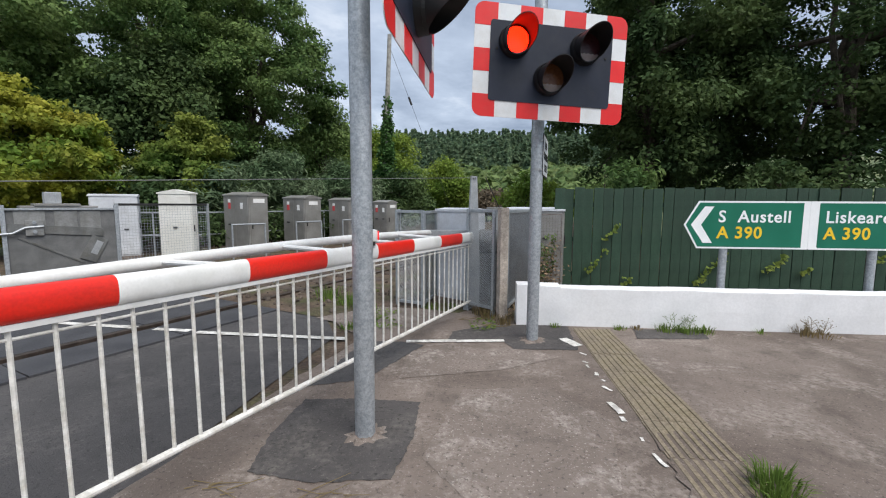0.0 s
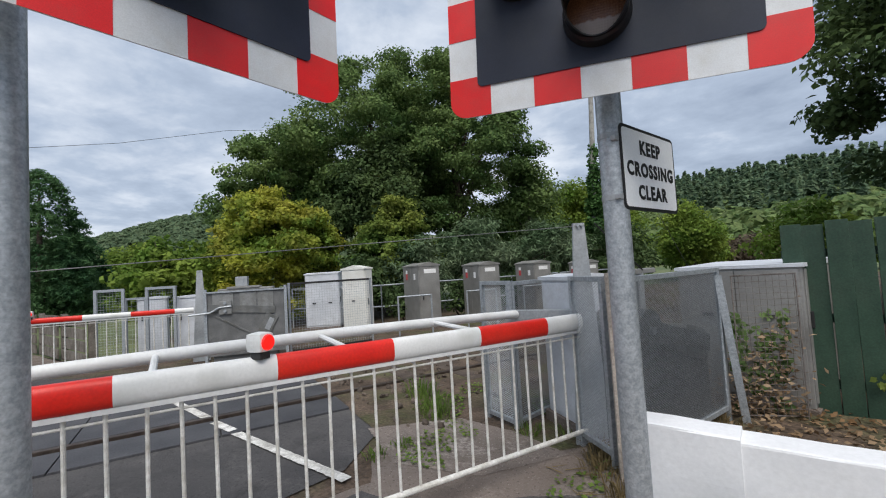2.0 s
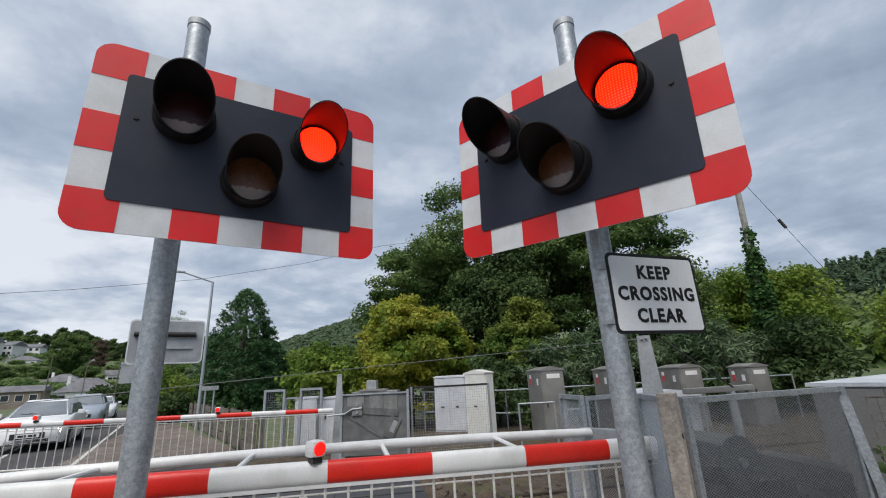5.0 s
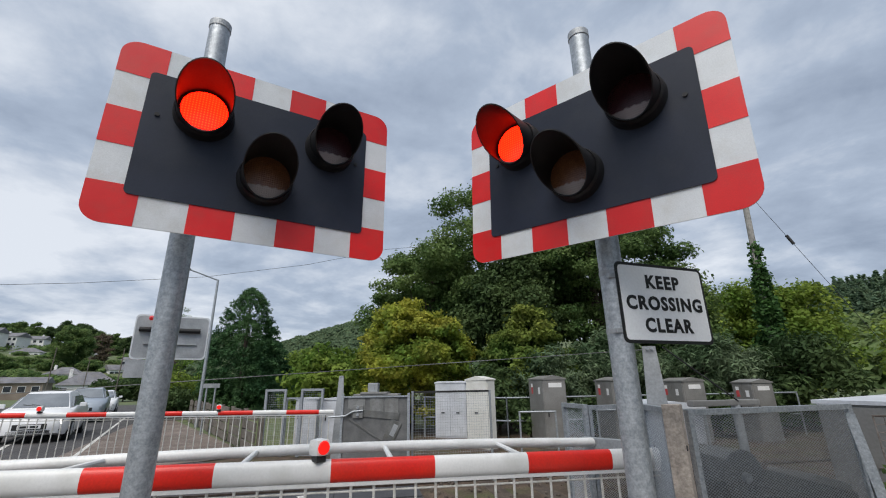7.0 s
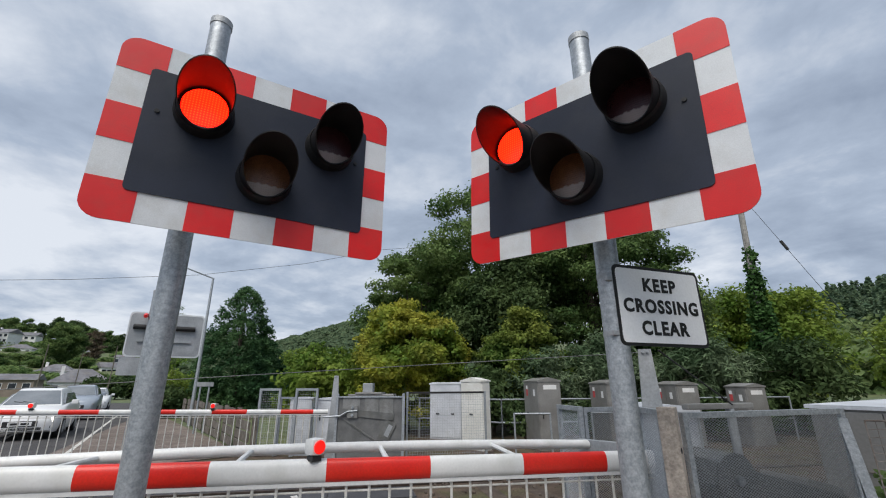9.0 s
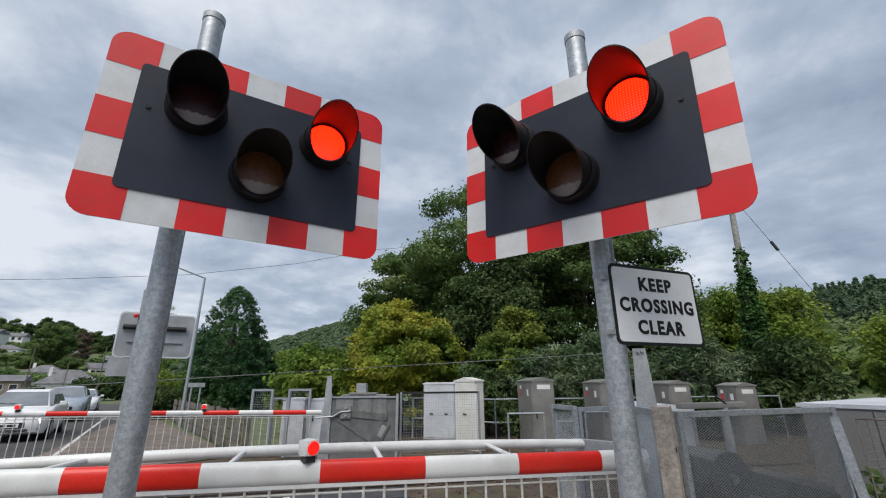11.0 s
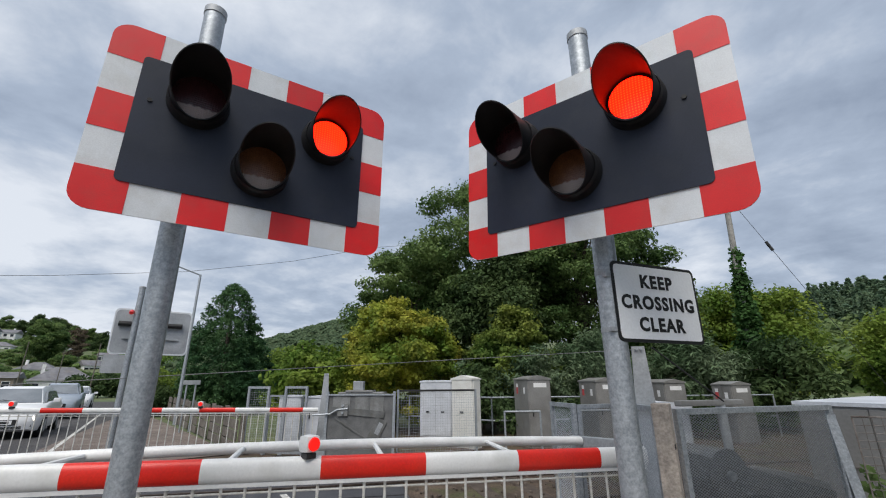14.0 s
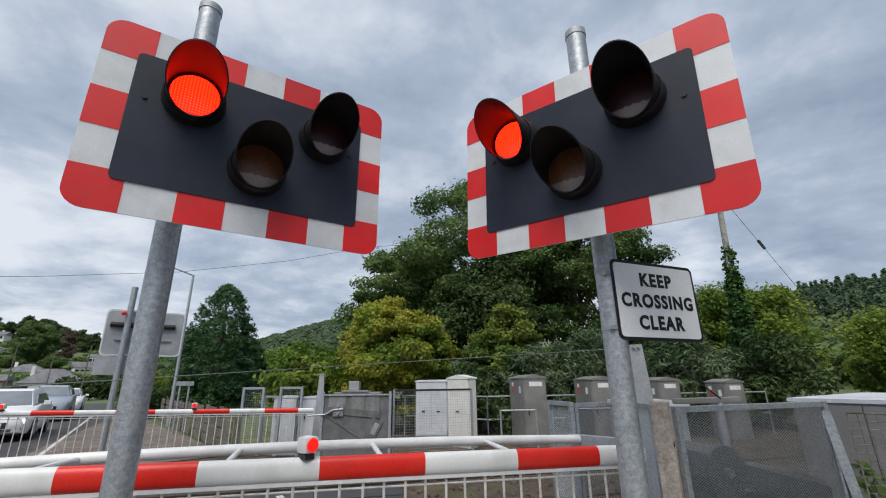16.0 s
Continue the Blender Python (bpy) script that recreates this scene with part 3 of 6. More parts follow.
# ---- white wall and green fence ----
def white_wall():
    wall = thing("wall_white", "low white-painted rendered wall beside the footway", "wall", kind="structure")
    rng = random.Random(2)

    def run(x0, x1, h, proud=0.0):
        bm = bmesh.new()
        n = max(2, int((x1 - x0) / 0.12))
        rings = []
        for i in range(n + 1):
            x = x0 + (x1 - x0) * i / n
            j = rng.uniform(-0.004, 0.004)
            prof = ((4.70, -0.02), (4.697 + j, 0.2), (4.70 + j, h - 0.012), (4.705, h - 0.003 + j), (4.715, h + 0.001 + j), (4.90, h + j), (4.925, h - 0.02), (4.925, -0.02))
            rings.append([bm.verts.new((x, y - proud, z)) for y, z in prof])
        for a, b in zip(rings, rings[1:]):
            for k in range(len(a) - 1):
                bm.faces.new((a[k], b[k], b[k + 1], a[k + 1]))
        bm.faces.new(rings[0]); bm.faces.new(rings[-1][::-1])
        bmesh.ops.recalc_face_normals(bm, faces=bm.faces)
        return bm

    part("wall_end", run(0.44, 0.915, 0.458, 0.003), WALL_WHITE, wall)
    part("wall_run", run(0.902, 14.0, 0.430), WALL_WHITE, wall)
    return wall


white_wall()


def green_fence():
    fence = thing("board_fence", "tall dark green close-boarded timber fence behind the white wall", "fence", pose(1.20, 6.86, 0.0), kind="structure")
    meshes = []
    for k in range(4):
        bm = bmesh.new()
        box(bm, 0, 0.143, -0.011, 0.011, 0, 1.60 + 0.006 * k, 0.003)
        me = bpy.data.meshes.new("board")
        bm.to_mesh(me); bm.free()
        me.materials.append(FENCE_GREEN)
        meshes.append(me)
    rng = random.Random(7)
    for i in range(70):
        ob = new("board", meshes[rng.randrange(4)])
        ob.parent = fence
        ob.matrix_basis = pose(i * 0.150, rng.uniform(-0.006, 0.006), rng.uniform(-0.012, 0.012), rng.uniform(-0.5, 0.5), rng.uniform(-0.35, 0.35), rng.uniform(-1.5, 1.5))
    for z in (0.25, 0.8, 1.35):
        part("fence_rail", boxed(0, 10.5, 0.02, 0.07, z - 0.035, z + 0.035, 0.004), FENCE_GREEN, fence)
    for i in range(6):
        part("fence_post", boxed(0.05 + 2.05 * i, 0.14 + 2.05 * i, 0.07, 0.16, -0.08, 1.5, 0.006), FENCE_GREEN, fence)
    return fence


green_fence()


# ---- crossing signals ----
LEDS = []
BOARD_W, BOARD_H, INNER_W, INNER_H = 1.41, 0.97, 1.13, 0.668


def visor(bm, r=0.125):
    """A round hood, cut obliquely so that it reaches far out above the lens and hardly below it."""
    seg = 40
    rings = []
    for rad, near in ((r, 0.0), (r * 1.01, 1.0), (r * 1.01 - 0.006, 1.0), (r - 0.006, 0.0)):
        ring = []
        for i in range(seg):
            a = 2 * math.pi * i / seg
            reach = 0.022 + 0.262 * (0.5 + 0.5 * math.sin(a))
            ring.append(bm.verts.new((rad * math.cos(a), -reach * near, rad * math.sin(a) - 0.05 * reach * near)))
        rings.append(ring)
    for a, b in zip(rings, rings[1:]):
        for i in range(seg):
            j = (i + 1) % seg
            bm.faces.new((a[i], a[j], b[j], b[i]))
    bmesh.ops.recalc_face_normals(bm, faces=bm.faces)
    return bm


def dome(r, y, bulge, seg=40):
    """A shallow convex glass, its rim at y, bulging to the front."""
    bm = bmesh.new()
    rings = []
    for f in (1.0, 0.85, 0.65, 0.42, 0.2):
        rings.append([bm.verts.new((r * f * math.cos(2 * math.pi * i / seg), y - bulge * (1 - f * f), r * f * math.sin(2 * math.pi * i / seg))) for i in range(seg)])
    for a, b in zip(rings, rings[1:]):
        for i in range(seg):
            j = (i + 1) % seg
            bm.faces.new((a[i], a[j], b[j], b[i]))
    bm.faces.new(rings[-1])
    bm.faces.new([bm.verts.new((v.co.x, y + 0.002, v.co.z)) for v in rings[0]])
    bmesh.ops.recalc_face_normals(bm, faces=bm.faces)
    return bm


def crossing_signal(m, shift, reach, post_h, cz, tilt, label, inset=0.0):
    """A galvanised post with a chequered board, two red lamps and an amber one. The front of the board is at y = -reach."""
    s = thing("crossing_signal", label, "crossing signal", m, "crossing signals")
    bm = bmesh.new()
    rod(bm, (0, 0, -0.02), (0, 0, post_h), 0.058, seg=32)
    part("post", bm, GALV, s, "galvanised steel post", True).data.set_sharp_from_angle(angle=radians(40))
    bm = rodded((0, 0, post_h - 0.03), (0, 0, post_h + 0.012), 0.062, seg=32)
    rod(bm, (0, 0, post_h + 0.012), (0, 0, post_h + 0.022), 0.06, 0.04, seg=32)
    part("post_cap", bm, GALV_FLAT, s, "grey post cap")
    bm = bmesh.new()
    r_ = random.Random(int(post_h * 100))
    low = [(r_.uniform(0.09, 0.17), 0.002) for _ in range(26)]
    rings = [[bm.verts.new((f * rr * math.cos(i * 0.24166), f * rr * math.sin(i * 0.24166), z0 * r_.uniform(0.6, 1.3))) for i, (rr, _) in enumerate(low)] for f, z0 in ((1.0, 0.001), (0.75, 0.012), (0.35, 0.022))]
    for a, b_ in zip(rings, rings[1:]):
        for i in range(26):
            bm.faces.new((a[i], a[(i + 1) % 26], b_[(i + 1) % 26], b_[i]))
    bm.faces.new(rings[2])
    part("footing", bm, WORN, s, "rough broken concrete round the foot")
    y = -reach
    for dz in (-0.14, 0.14):
        part("mounting_rail", boxed(shift - 0.5, shift + 0.5, y + 0.008, y + 0.05, cz + dz - 0.02, cz + dz + 0.02, 0.003), GALV_FLAT, s)
        part("bracket", boxed(-0.028, 0.028, y + 0.05, -0.03, cz + dz - 0.025, cz + dz + 0.025, 0.004), GALV_FLAT, s)
    tall = BOARD_H if post_h > 3.55 else 0.945
    x0, x1, z0, z1 = shift - BOARD_W / 2, shift + BOARD_W / 2, cz - tall / 2, cz + tall / 2
    board = part("backboard", plate(x0, x1, z0, z1, y, y + 0.006, 0.085), REFL_WHITE, s, "white board with a red chequered border")
    bw, bh = BOARD_W / 7, tall / 5
    for i in range(7):
        for j in range(5):
            if (i in (0, 6) or j in (0, 4)) and (i + j) % 2 == 0:
                corner = {(0, 0): "a", (6, 0): "b", (6, 4): "c", (0, 4): "d"}.get((i, j), "")
                px0, px1, pz0, pz1 = x0 + i * bw, x0 + (i + 1) * bw, z0 + j * bh, z0 + (j + 1) * bh
                part("chequer", plate(px0, px1, pz0, pz1, y - 0.002, y - 0.0002, 0.083 if corner else 0.0, corner), REFL_RED, board)
    ix0, ix1, iz0, iz1 = shift - INNER_W / 2, shift + INNER_W / 2, cz - INNER_H / 2, cz + INNER_H / 2
    panel = part("lamp_panel", plate(ix0, ix1, iz0, iz1, y - 0.007, y - 0.0025, 0.025), BLACK, s, "matt black lamp panel")
    for bx in (ix0 + 0.06, ix1 - 0.06):
        part("bolt", rodded((bx, y - 0.007, cz + 0.1), (bx, y - 0.014, cz + 0.1), 0.011, seg=8), HOOD, panel)
    for k, (lx, lz) in enumerate(((-0.308, 0.155), (0.018, -0.135), (0.343, 0.15))):
        lamp = part("lamp_housing", rodded((0, 0.004, 0), (0, -0.045, 0), 0.141, 0.134, seg=40), HOOD, s, "black lamp housing", True)
        lamp.data.set_sharp_from_angle(angle=radians(40))
        lamp.matrix_basis = pose(shift + lx + inset, y - 0.009, cz + lz - inset * 0.25)
        part("rim", rodded((0, -0.046, 0), (0, -0.066, 0), 0.137, 0.130, seg=40, caps=False), HOOD, lamp)
        hood = part("visor", visor(bmesh.new()), HOOD, lamp, "black oblique-cut hood", True)
        hood.data.set_sharp_from_angle(angle=radians(50))
        hood.location = (0, -0.046, 0)
        part("lens", dome(0.1195, -0.052, 0.012), LENS_AMBER if k == 1 else LENS_RED, lamp, "unlit amber lens" if k == 1 else "dark red lens", True)
        if k != 1:
            led = part("led_disc", dome(0.106, 0.0, 0.010), LED_RED, lamp, "glowing red diode disc", True)
            led.location = (0, -0.047, 0)
            LEDS.append((led, k == 0))
    for dz in ((1.97, 1.68) if shift < 0.1 and shift > 0 else ()):
        part("clip", rodded((0, 0, dz - 0.012), (0, 0, dz + 0.012), 0.0605, seg=28), GALV_FLAT, s)
    # the board hangs a little out of level
    turn = Matrix.Translation((shift, 0, cz)) @ Matrix.Rotation(radians(tilt), 4, "Y") @ Matrix.Translation((-shift, 0, -cz))
    for ob in s.children:
        if ob.name.split(".")[0] in ("mounting_rail", "backboard", "lamp_panel", "lamp_housing"):
            ob.matrix_basis = turn @ ob.matrix_basis
    return s


crossing_signal(pose(0.549, 4.155, 0, 0, 0, 14.6), 0.012, 0.236, 3.50, 2.567, 1.65, "galvanised post with flashing red crossing lamps, beside the white wall", -0.042)
crossing_signal(pose(-0.642, 2.283, 0, 0, 0, 87.2), 0.318, 0.240, 3.58, 2.624, 0.4, "galvanised post with flashing red crossing lamps, on a dark patch")


def keep_clear_sign():
    s = thing("keep_clear_sign", "white black-edged plate reading keep crossing clear, clipped to a post", "sign", pose(0.60, 4.115, 1.62, 0, 0, 77.2))
    w, h = 0.585, 0.405
    back = part("sign_plate", plate(0, w, 0, h, 0, 0.004, 0.03), SIGN_BLACK, s, "black-edged plate")
    part("sign_face", plate(0.016, w - 0.016, 0.016, h - 0.016, -0.002, -0.0003, 0.02), SIGN_WHITE, s, "white face")
    for text, z in (("KEEP", 0.278), ("CROSSING", 0.168), ("CLEAR", 0.058)):
        words("lettering", text, 0.093, SIGN_BLACK, s, pose(w / 2, -0.0035, z, 90, 0, 0), 0.0036, 1.17, 0.0008, "CENTER")
    for z in (0.06, 0.33):
        part("clip", boxed(-0.035, 0.03, 0.004, 0.028, z - 0.012, z + 0.012, 0.003), GALV_FLAT, s)
    return s


keep_clear_sign()


def direction_sign():
    s = thing("direction_sign", "green road direction sign with white lettering on two grey posts", "road sign", pose(2.32, 5.0, 0.0, 0, 0, 0))
    z0, z1 = 0.865, 1.40
    zc = (z0 + z1) / 2

    def flag(x_tip, x_a, x_b, inset, y0, y1):
        bm = bmesh.new()
        ring = [(x_tip + inset * 1.1, zc), (x_a + inset * 0.6, z0 + inset), (x_b - inset, z0 + inset), (x_b - inset, z1 - inset), (x_a + inset * 0.6, z1 - inset)]
        f = [bm.verts.new((x, y0, z)) for x, z in ring]
        b = [bm.verts.new((x, y1, z)) for x, z in ring]
        bm.faces.new(f); bm.faces.new(b[::-1])
        for i in range(5):
            bm.faces.new((f[i], b[i], b[(i + 1) % 5], f[(i + 1) % 5]))
        bmesh.ops.recalc_face_normals(bm, faces=bm.faces)
        return bm

    part("sign_plate", flag(0.0, 0.15, 1.33, 0.0, 0, 0.005), SIGN_WHITE, s, "white-edged plate")
    part("sign_face", flag(0.0, 0.15, 1.28, 0.02, -0.002, -0.0003), SIGN_GREEN, s, "green face")
    part("sign_plate", plate(1.332, 2.75, z0, z1, 0, 0.005, 0.02), SIGN_WHITE, s, "white-edged plate")
    part("sign_face", plate(1.425, 2.73, z0 + 0.02, z1 - 0.02, -0.002, -0.0003, 0.015), SIGN_GREEN, s, "green face")
    bm = bmesh.new()
    for sgn in (1, -1):
        ring = [(0.075, zc), (0.215, zc + sgn * 0.205), (0.315, zc + sgn * 0.205), (0.185, zc)]
        f = [bm.verts.new((x, -0.0035, z)) for x, z in ring]
        bm.faces.new(f if sgn < 0 else f[::-1])
    part("chevron", bm, SIGN_WHITE, s, "white chevron arrow")
    words("lettering", "S  Austell", 0.185, SIGN_WHITE, s, pose(0.365, -0.0035, 1.165, 90, 0, 0), 0.003, 1.08, 0.0008)
    words("lettering", "A 390", 0.185, SIGN_YELLOW, s, pose(0.36, -0.0035, 0.985, 90, 0, 0), 0.004, 1.08, 0.0008)
    words("lettering", "Liskeard", 0.185, SIGN_WHITE, s, pose(1.49, -0.0035, 1.165, 90, 0, 0), 0.003, 1.08, 0.0008)
    words("lettering", "A 390", 0.185, SIGN_YELLOW, s, pose(1.485, -0.0035, 0.985, 90, 0, 0), 0.004, 1.08, 0.0008)
    for x in (0.47, 2.05):
        part("post", rodded((x, 0.05, 0.0), (x, 0.05, 1.36), 0.042, seg=18), GALV, s, "grey tubular post", True)
    return s


direction_sign()


# ---- barriers ----
def barrier(tip, heading, length, first, top, bottom, skirt, label, lamps, phase=0, stay=True, skirt_label="white bar"):
    """A lowered boom from its pivot end, s metres outwards: striped sleeves, a hanging skirt of bars and small red lamps.
    top, bottom and skirt give heights at the pivot and their rise per metre."""
    b = thing("crossing_barrier", label, "level crossing barrier", pose(*tip, 0, 0, 0, heading), "crossing barriers")

    def zt(s): return top[0] + top[1] * s
    def zb(s): return bottom[0] + bottom[1] * s
    def zs(s): return skirt[0] + skirt[1] * s

    cuts = [0.0, first]
    while cuts[-1] < length:
        cuts.append(min(length, cuts[-1] + 0.6145))
    for k, (s0, s1) in enumerate(zip(cuts, cuts[1:])):
        bm = bmesh.new()
        rings = []
        for s in (s0, s1):
            h, c = (zt(s) - zb(s)) / 2, (zt(s) + zb(s)) / 2
            ring = []
            for i in range(20):
                a = 2 * math.pi * i / 20
                ca, sa = math.cos(a), math.sin(a)
                y = 0.048 * math.copysign(abs(ca) ** 0.75, ca) * (1 if ca < 0 else 0.8)
                if -0.55 < sa < -0.2 and ca < 0:
                    y *= 0.86
                ring.append(bm.verts.new((s, y, c + h * math.copysign(abs(sa) ** 0.8, sa))))
            rings.append(ring)
        for i in range(20):
            j = (i + 1) % 20
            bm.faces.new((rings[0][i], rings[0][j], rings[1][j], rings[1][i]))
        if k == 0:
            bm.faces.new(rings[0])
        if s1 >= length:
            bm.faces.new(rings[1][::-1])
        bmesh.ops.recalc_face_normals(bm, faces=bm.faces)
        red = (k + phase) % 2 == 1
        ob = part("boom_sleeve", bm, BOOM_RED if red else BOOM_WHITE, b, "red sleeve" if red else "white sleeve", True)
        ob.data.set_sharp_from_angle(angle=radians(50))
    m = boxed(0.0, length, -0.019, 0.019, -0.020, 0.002, 0.003, m=Matrix.Translation((0, 0, zb(0))) @ Matrix.Rotation(-math.atan(bottom[1]), 4, "Y"))
    part("boom_flange", m, BOOM_WHITE, b, "white flange under the sleeves")
    m = bmesh.new()
    rod(m, (0.0, 0, zb(0) - 0.05), (length, 0, zb(length) - 0.05), 0.006, seg=8)
    part("skirt_top_rail", m, BAR_WHITE, b)
    m = bmesh.new()
    rod(m, (0.0, 0, zs(0)), (length, 0, zs(length)), 0.017, seg=10)
    part("skirt_bottom_rail", m, BAR_WHITE, b, "white bottom rail")
    s = 0.0825
    rng = random.Random(3)
    while s < length - 0.05:
        part("skirt_bar", rodded((s, 0, zs(s)), (s + rng.uniform(-0.006, 0.006), 0, zb(s) - 0.004), 0.0085, seg=8), BAR_WHITE, b)
        part("hook", rodded((s, -0.021, zb(s) - 0.034), (s, -0.021, zb(s) + 0.008), 0.007, seg=6), GALV_FLAT, b)
        s += 0.1265
    for sl, flip in lamps:
        body = part("boom_lamp", boxed(-0.046, 0.046, -0.05, 0.05, 0.0, 0.094, 0.036), BOOM_WHITE, b, "small white lamp with a lit red lens")
        body.matrix_basis = pose(sl, 0.02, zt(sl) + 0.02, 0, 0, flip)
        part("lamp_bracket", boxed(-0.03, 0.03, -0.03, 0.03, -0.03, 0.0, 0.004), DARK, body)
        part("lens", rodded((0, -0.049, 0.047), (0, -0.057, 0.047), 0.037, 0.033, seg=24), BOOM_LAMP_RED, body, "lit red lens")
    return b


HEAD = math.degrees(math.atan2(-0.948, -0.3186))
near_barrier = barrier((-0.096, 5.325), HEAD, 9.4, 0.385, (1.0, 0.0187), (0.872, 0.0205), (0.115, 0.036),
        "lowered red and white striped barrier boom with hanging white bars", [(2.30, 212)])


def stay_tube():
    """The white tube that braces the near boom from behind."""
    def tube(y):
        # it follows the boom half a metre behind, with a slight upward bow
        return Vector((-0.096 + 0.336 * (y - 5.325) - 0.52, y, 0.985 + 0.055 * (1 - ((y - 2.9) / 2.45) ** 2)))

    bm = bmesh.new()
    rings = []
    for k in range(23):
        p = tube(5.30 - 0.35 * k)
        p.z = max(p.z, 0.985)
        rings.append([bm.verts.new(p + Vector((0.034 * math.cos(i * math.pi / 9), 0, 0.034 * math.sin(i * math.pi / 9)))) for i in range(18)])
    for r0, r1 in zip(rings, rings[1:]):
        for i in range(18):
            bm.faces.new((r0[i], r0[(i + 1) % 18], r1[(i + 1) % 18], r1[i]))
    bm.faces.new(rings[0]); bm.faces.new(rings[-1][::-1])
    bmesh.ops.recalc_face_normals(bm, faces=bm.faces)
    part("stay_tube", bm, BOOM_WHITE, near_barrier, "white bracing tube", True)
    for y in (4.52, 3.72, 2.92, 2.1, 1.2, 0.2):
        p = tube(y)
        p.z = max(p.z, 0.985)
        yb = y - 0.17
        q = Vector((-0.096 + 0.336 * (yb - 5.325), yb, 1.0 + 0.0187 * (5.325 - yb) / 0.948 - 0.02))
        part("stay_bracket", rodded(p, q, 0.016, seg=8), BOOM_WHITE, near_barrier)
    bm = boxed(-0.06, 0.55, -0.03, 0.03, -0.06, 0.06, 0.006, m=pose(-0.66, 5.33, 0.96, 0, 0, 8))
    part("stay_beam", bm, GALV_FLAT, near_barrier, "grey steel beam at the tube's end")
    inv = near_barrier.matrix_basis.inverted()
    for ob in near_barrier.children:
        if ob.name.startswith("stay"):
            ob.matrix_basis = inv


stay_tube()
barrier((-7.05, 5.42), -109.3, 8.6, 0.285, (1.0, 0.0165), (0.915, 0.0165), (0.28, 0.01),
        "lowered red and white striped barrier beyond the rails", [(2.12, 180), (5.0, 180)])


# ---- trackside equipment ----
def woven(bm, w, h, pitch=0.024, lean=0.58, t=0.0024):
    """Expanded metal: thin strands in two slanting sets inside w by h, in x and z."""
    for sgn in (1, -1):
        step = pitch
        c = -h / lean
        while c < w + h / lean:
            # the strand x = c + z / lean (sgn 1) or mirrored, clipped to the panel
            za, zb_ = 0.0, h
            xa, xb = c, c + h / lean
            if xb > 0 and xa < w:
                if xa < 0:
                    za, xa = (0 - c) * lean, 0.0
                if xb > w:
                    zb_, xb = (w - c) * lean, w
                if zb_ - za > 0.004:
                    p, q = (xa, za), (xb, zb_)
                    if sgn < 0:
                        p, q = (w - p[0], p[1]), (w - q[0], q[1])
                    d = Vector((q[0] - p[0], 0, q[1] - p[1])).normalized()
                    nrm = Vector((-d.z, 0, d.x)) * t
                    P, Q = Vector((p[0], 0.0015 * sgn, p[1])), Vector((q[0], 0.0015 * sgn, q[1]))
                    v = [bm.verts.new(P + nrm), bm.verts.new(P - nrm), bm.verts.new(Q - nrm), bm.verts.new(Q + nrm),
                         bm.verts.new(P + Vector((0, 0.003 * sgn, 0))), bm.verts.new(Q + Vector((0, 0.003 * sgn, 0)))]
                    bm.faces.new((v[0], v[1], v[2], v[3]))
                    bm.faces.new((v[0], v[3], v[5], v[4]))
                    bm.faces.new((v[1], v[4], v[5], v[2]))
            c += step
    return bm


def grid(bm, w, h, pitch=0.05, r=0.002):
    x = pitch
    while x < w:
        rod(bm, (x, 0, 0), (x, 0, h), r, seg=4, caps=False); x += pitch
    z = pitch
    while z < h:
        rod(bm, (0, 0.003, z), (w, 0.003, z), r, seg=4, caps=False); z += pitch
    return bm


RUSTY_WIRE = material("rusty_wire", (0.13, 0.105, 0.09), (0.22, 0.20, 0.19), 12, 0.7, 0.3, 70, 0.25)


def mesh_panel(a, b, z0, z1, label, kind="woven", frame_r=0.018, pitch=0.024, t=0.0018, mat=None, rail_mat=None):
    """A framed mesh panel standing between two places on plan."""
    w = math.hypot(b[0] - a[0], b[1] - a[1])
    p = thing("mesh_panel", label, "guard panel", pose(a[0], a[1], 0, 0, 0, math.degrees(math.atan2(b[1] - a[1], b[0] - a[0]))), "mesh guards")
    h = z1 - z0
    for x in (0, w):
        part("frame_upright", boxed(x - frame_r, x + frame_r, -frame_r, frame_r, 0.0, z1 + frame_r, 0.25 * min(0.012, frame_r)), mat or GALV, p)
    for z in (z0, z1):
        part("frame_rail", boxed(frame_r, w - frame_r, -frame_r * 0.9, frame_r * 0.9, z - frame_r, z + frame_r, 0.25 * min(0.012, frame_r)), rail_mat or mat or GALV, p)
    bm = woven(bmesh.new(), w - 2 * frame_r, h - 2 * frame_r, pitch, t=t) if kind == "woven" else grid(bmesh.new(), w - 2 * frame_r, h - 2 * frame_r, pitch)
    ob = part("mesh", bm, mat or GALV, p, "galvanised expanded mesh" if kind == "woven" else "welded wire mesh")
    ob.location = (frame_r, 0, z0 + frame_r)
    return p


mesh_panel((-0.125, 5.30), (0.185, 5.04), 0.10, 1.27, "narrow galvanised mesh guard at the boom's pivot", pitch=0.036, t=0.0016)
mesh_panel((0.345, 5.02), (0.745, 6.33), 0.12, 1.26, "wide galvanised mesh guard over the barrier machine", pitch=0.027, t=0.0019)
mesh_panel((-1.07, 5.51), (-0.71, 5.36), 0.06, 1.25, "grey framed mesh guard beside the track", pitch=0.03)
mesh_panel((-0.70, 5.40), (-0.60, 5.98), 0.06, 1.24, "grey mesh guard beside the barrier cabinet", pitch=0.03)
mesh_panel((0.84, 6.42), (1.27, 6.61), 0.04, 1.2, "rusty wire fence panel with leaves caught in it", "grid", 0.004, 0.05, mat=RUSTY_WIRE)
mesh_panel((-6.12, 6.72), (-5.50, 8.22), 0.05, 1.31, "wire mesh fence panel with a dark top rail beside the cabinets", "grid", 0.02, 0.05, rail_mat=DARK)
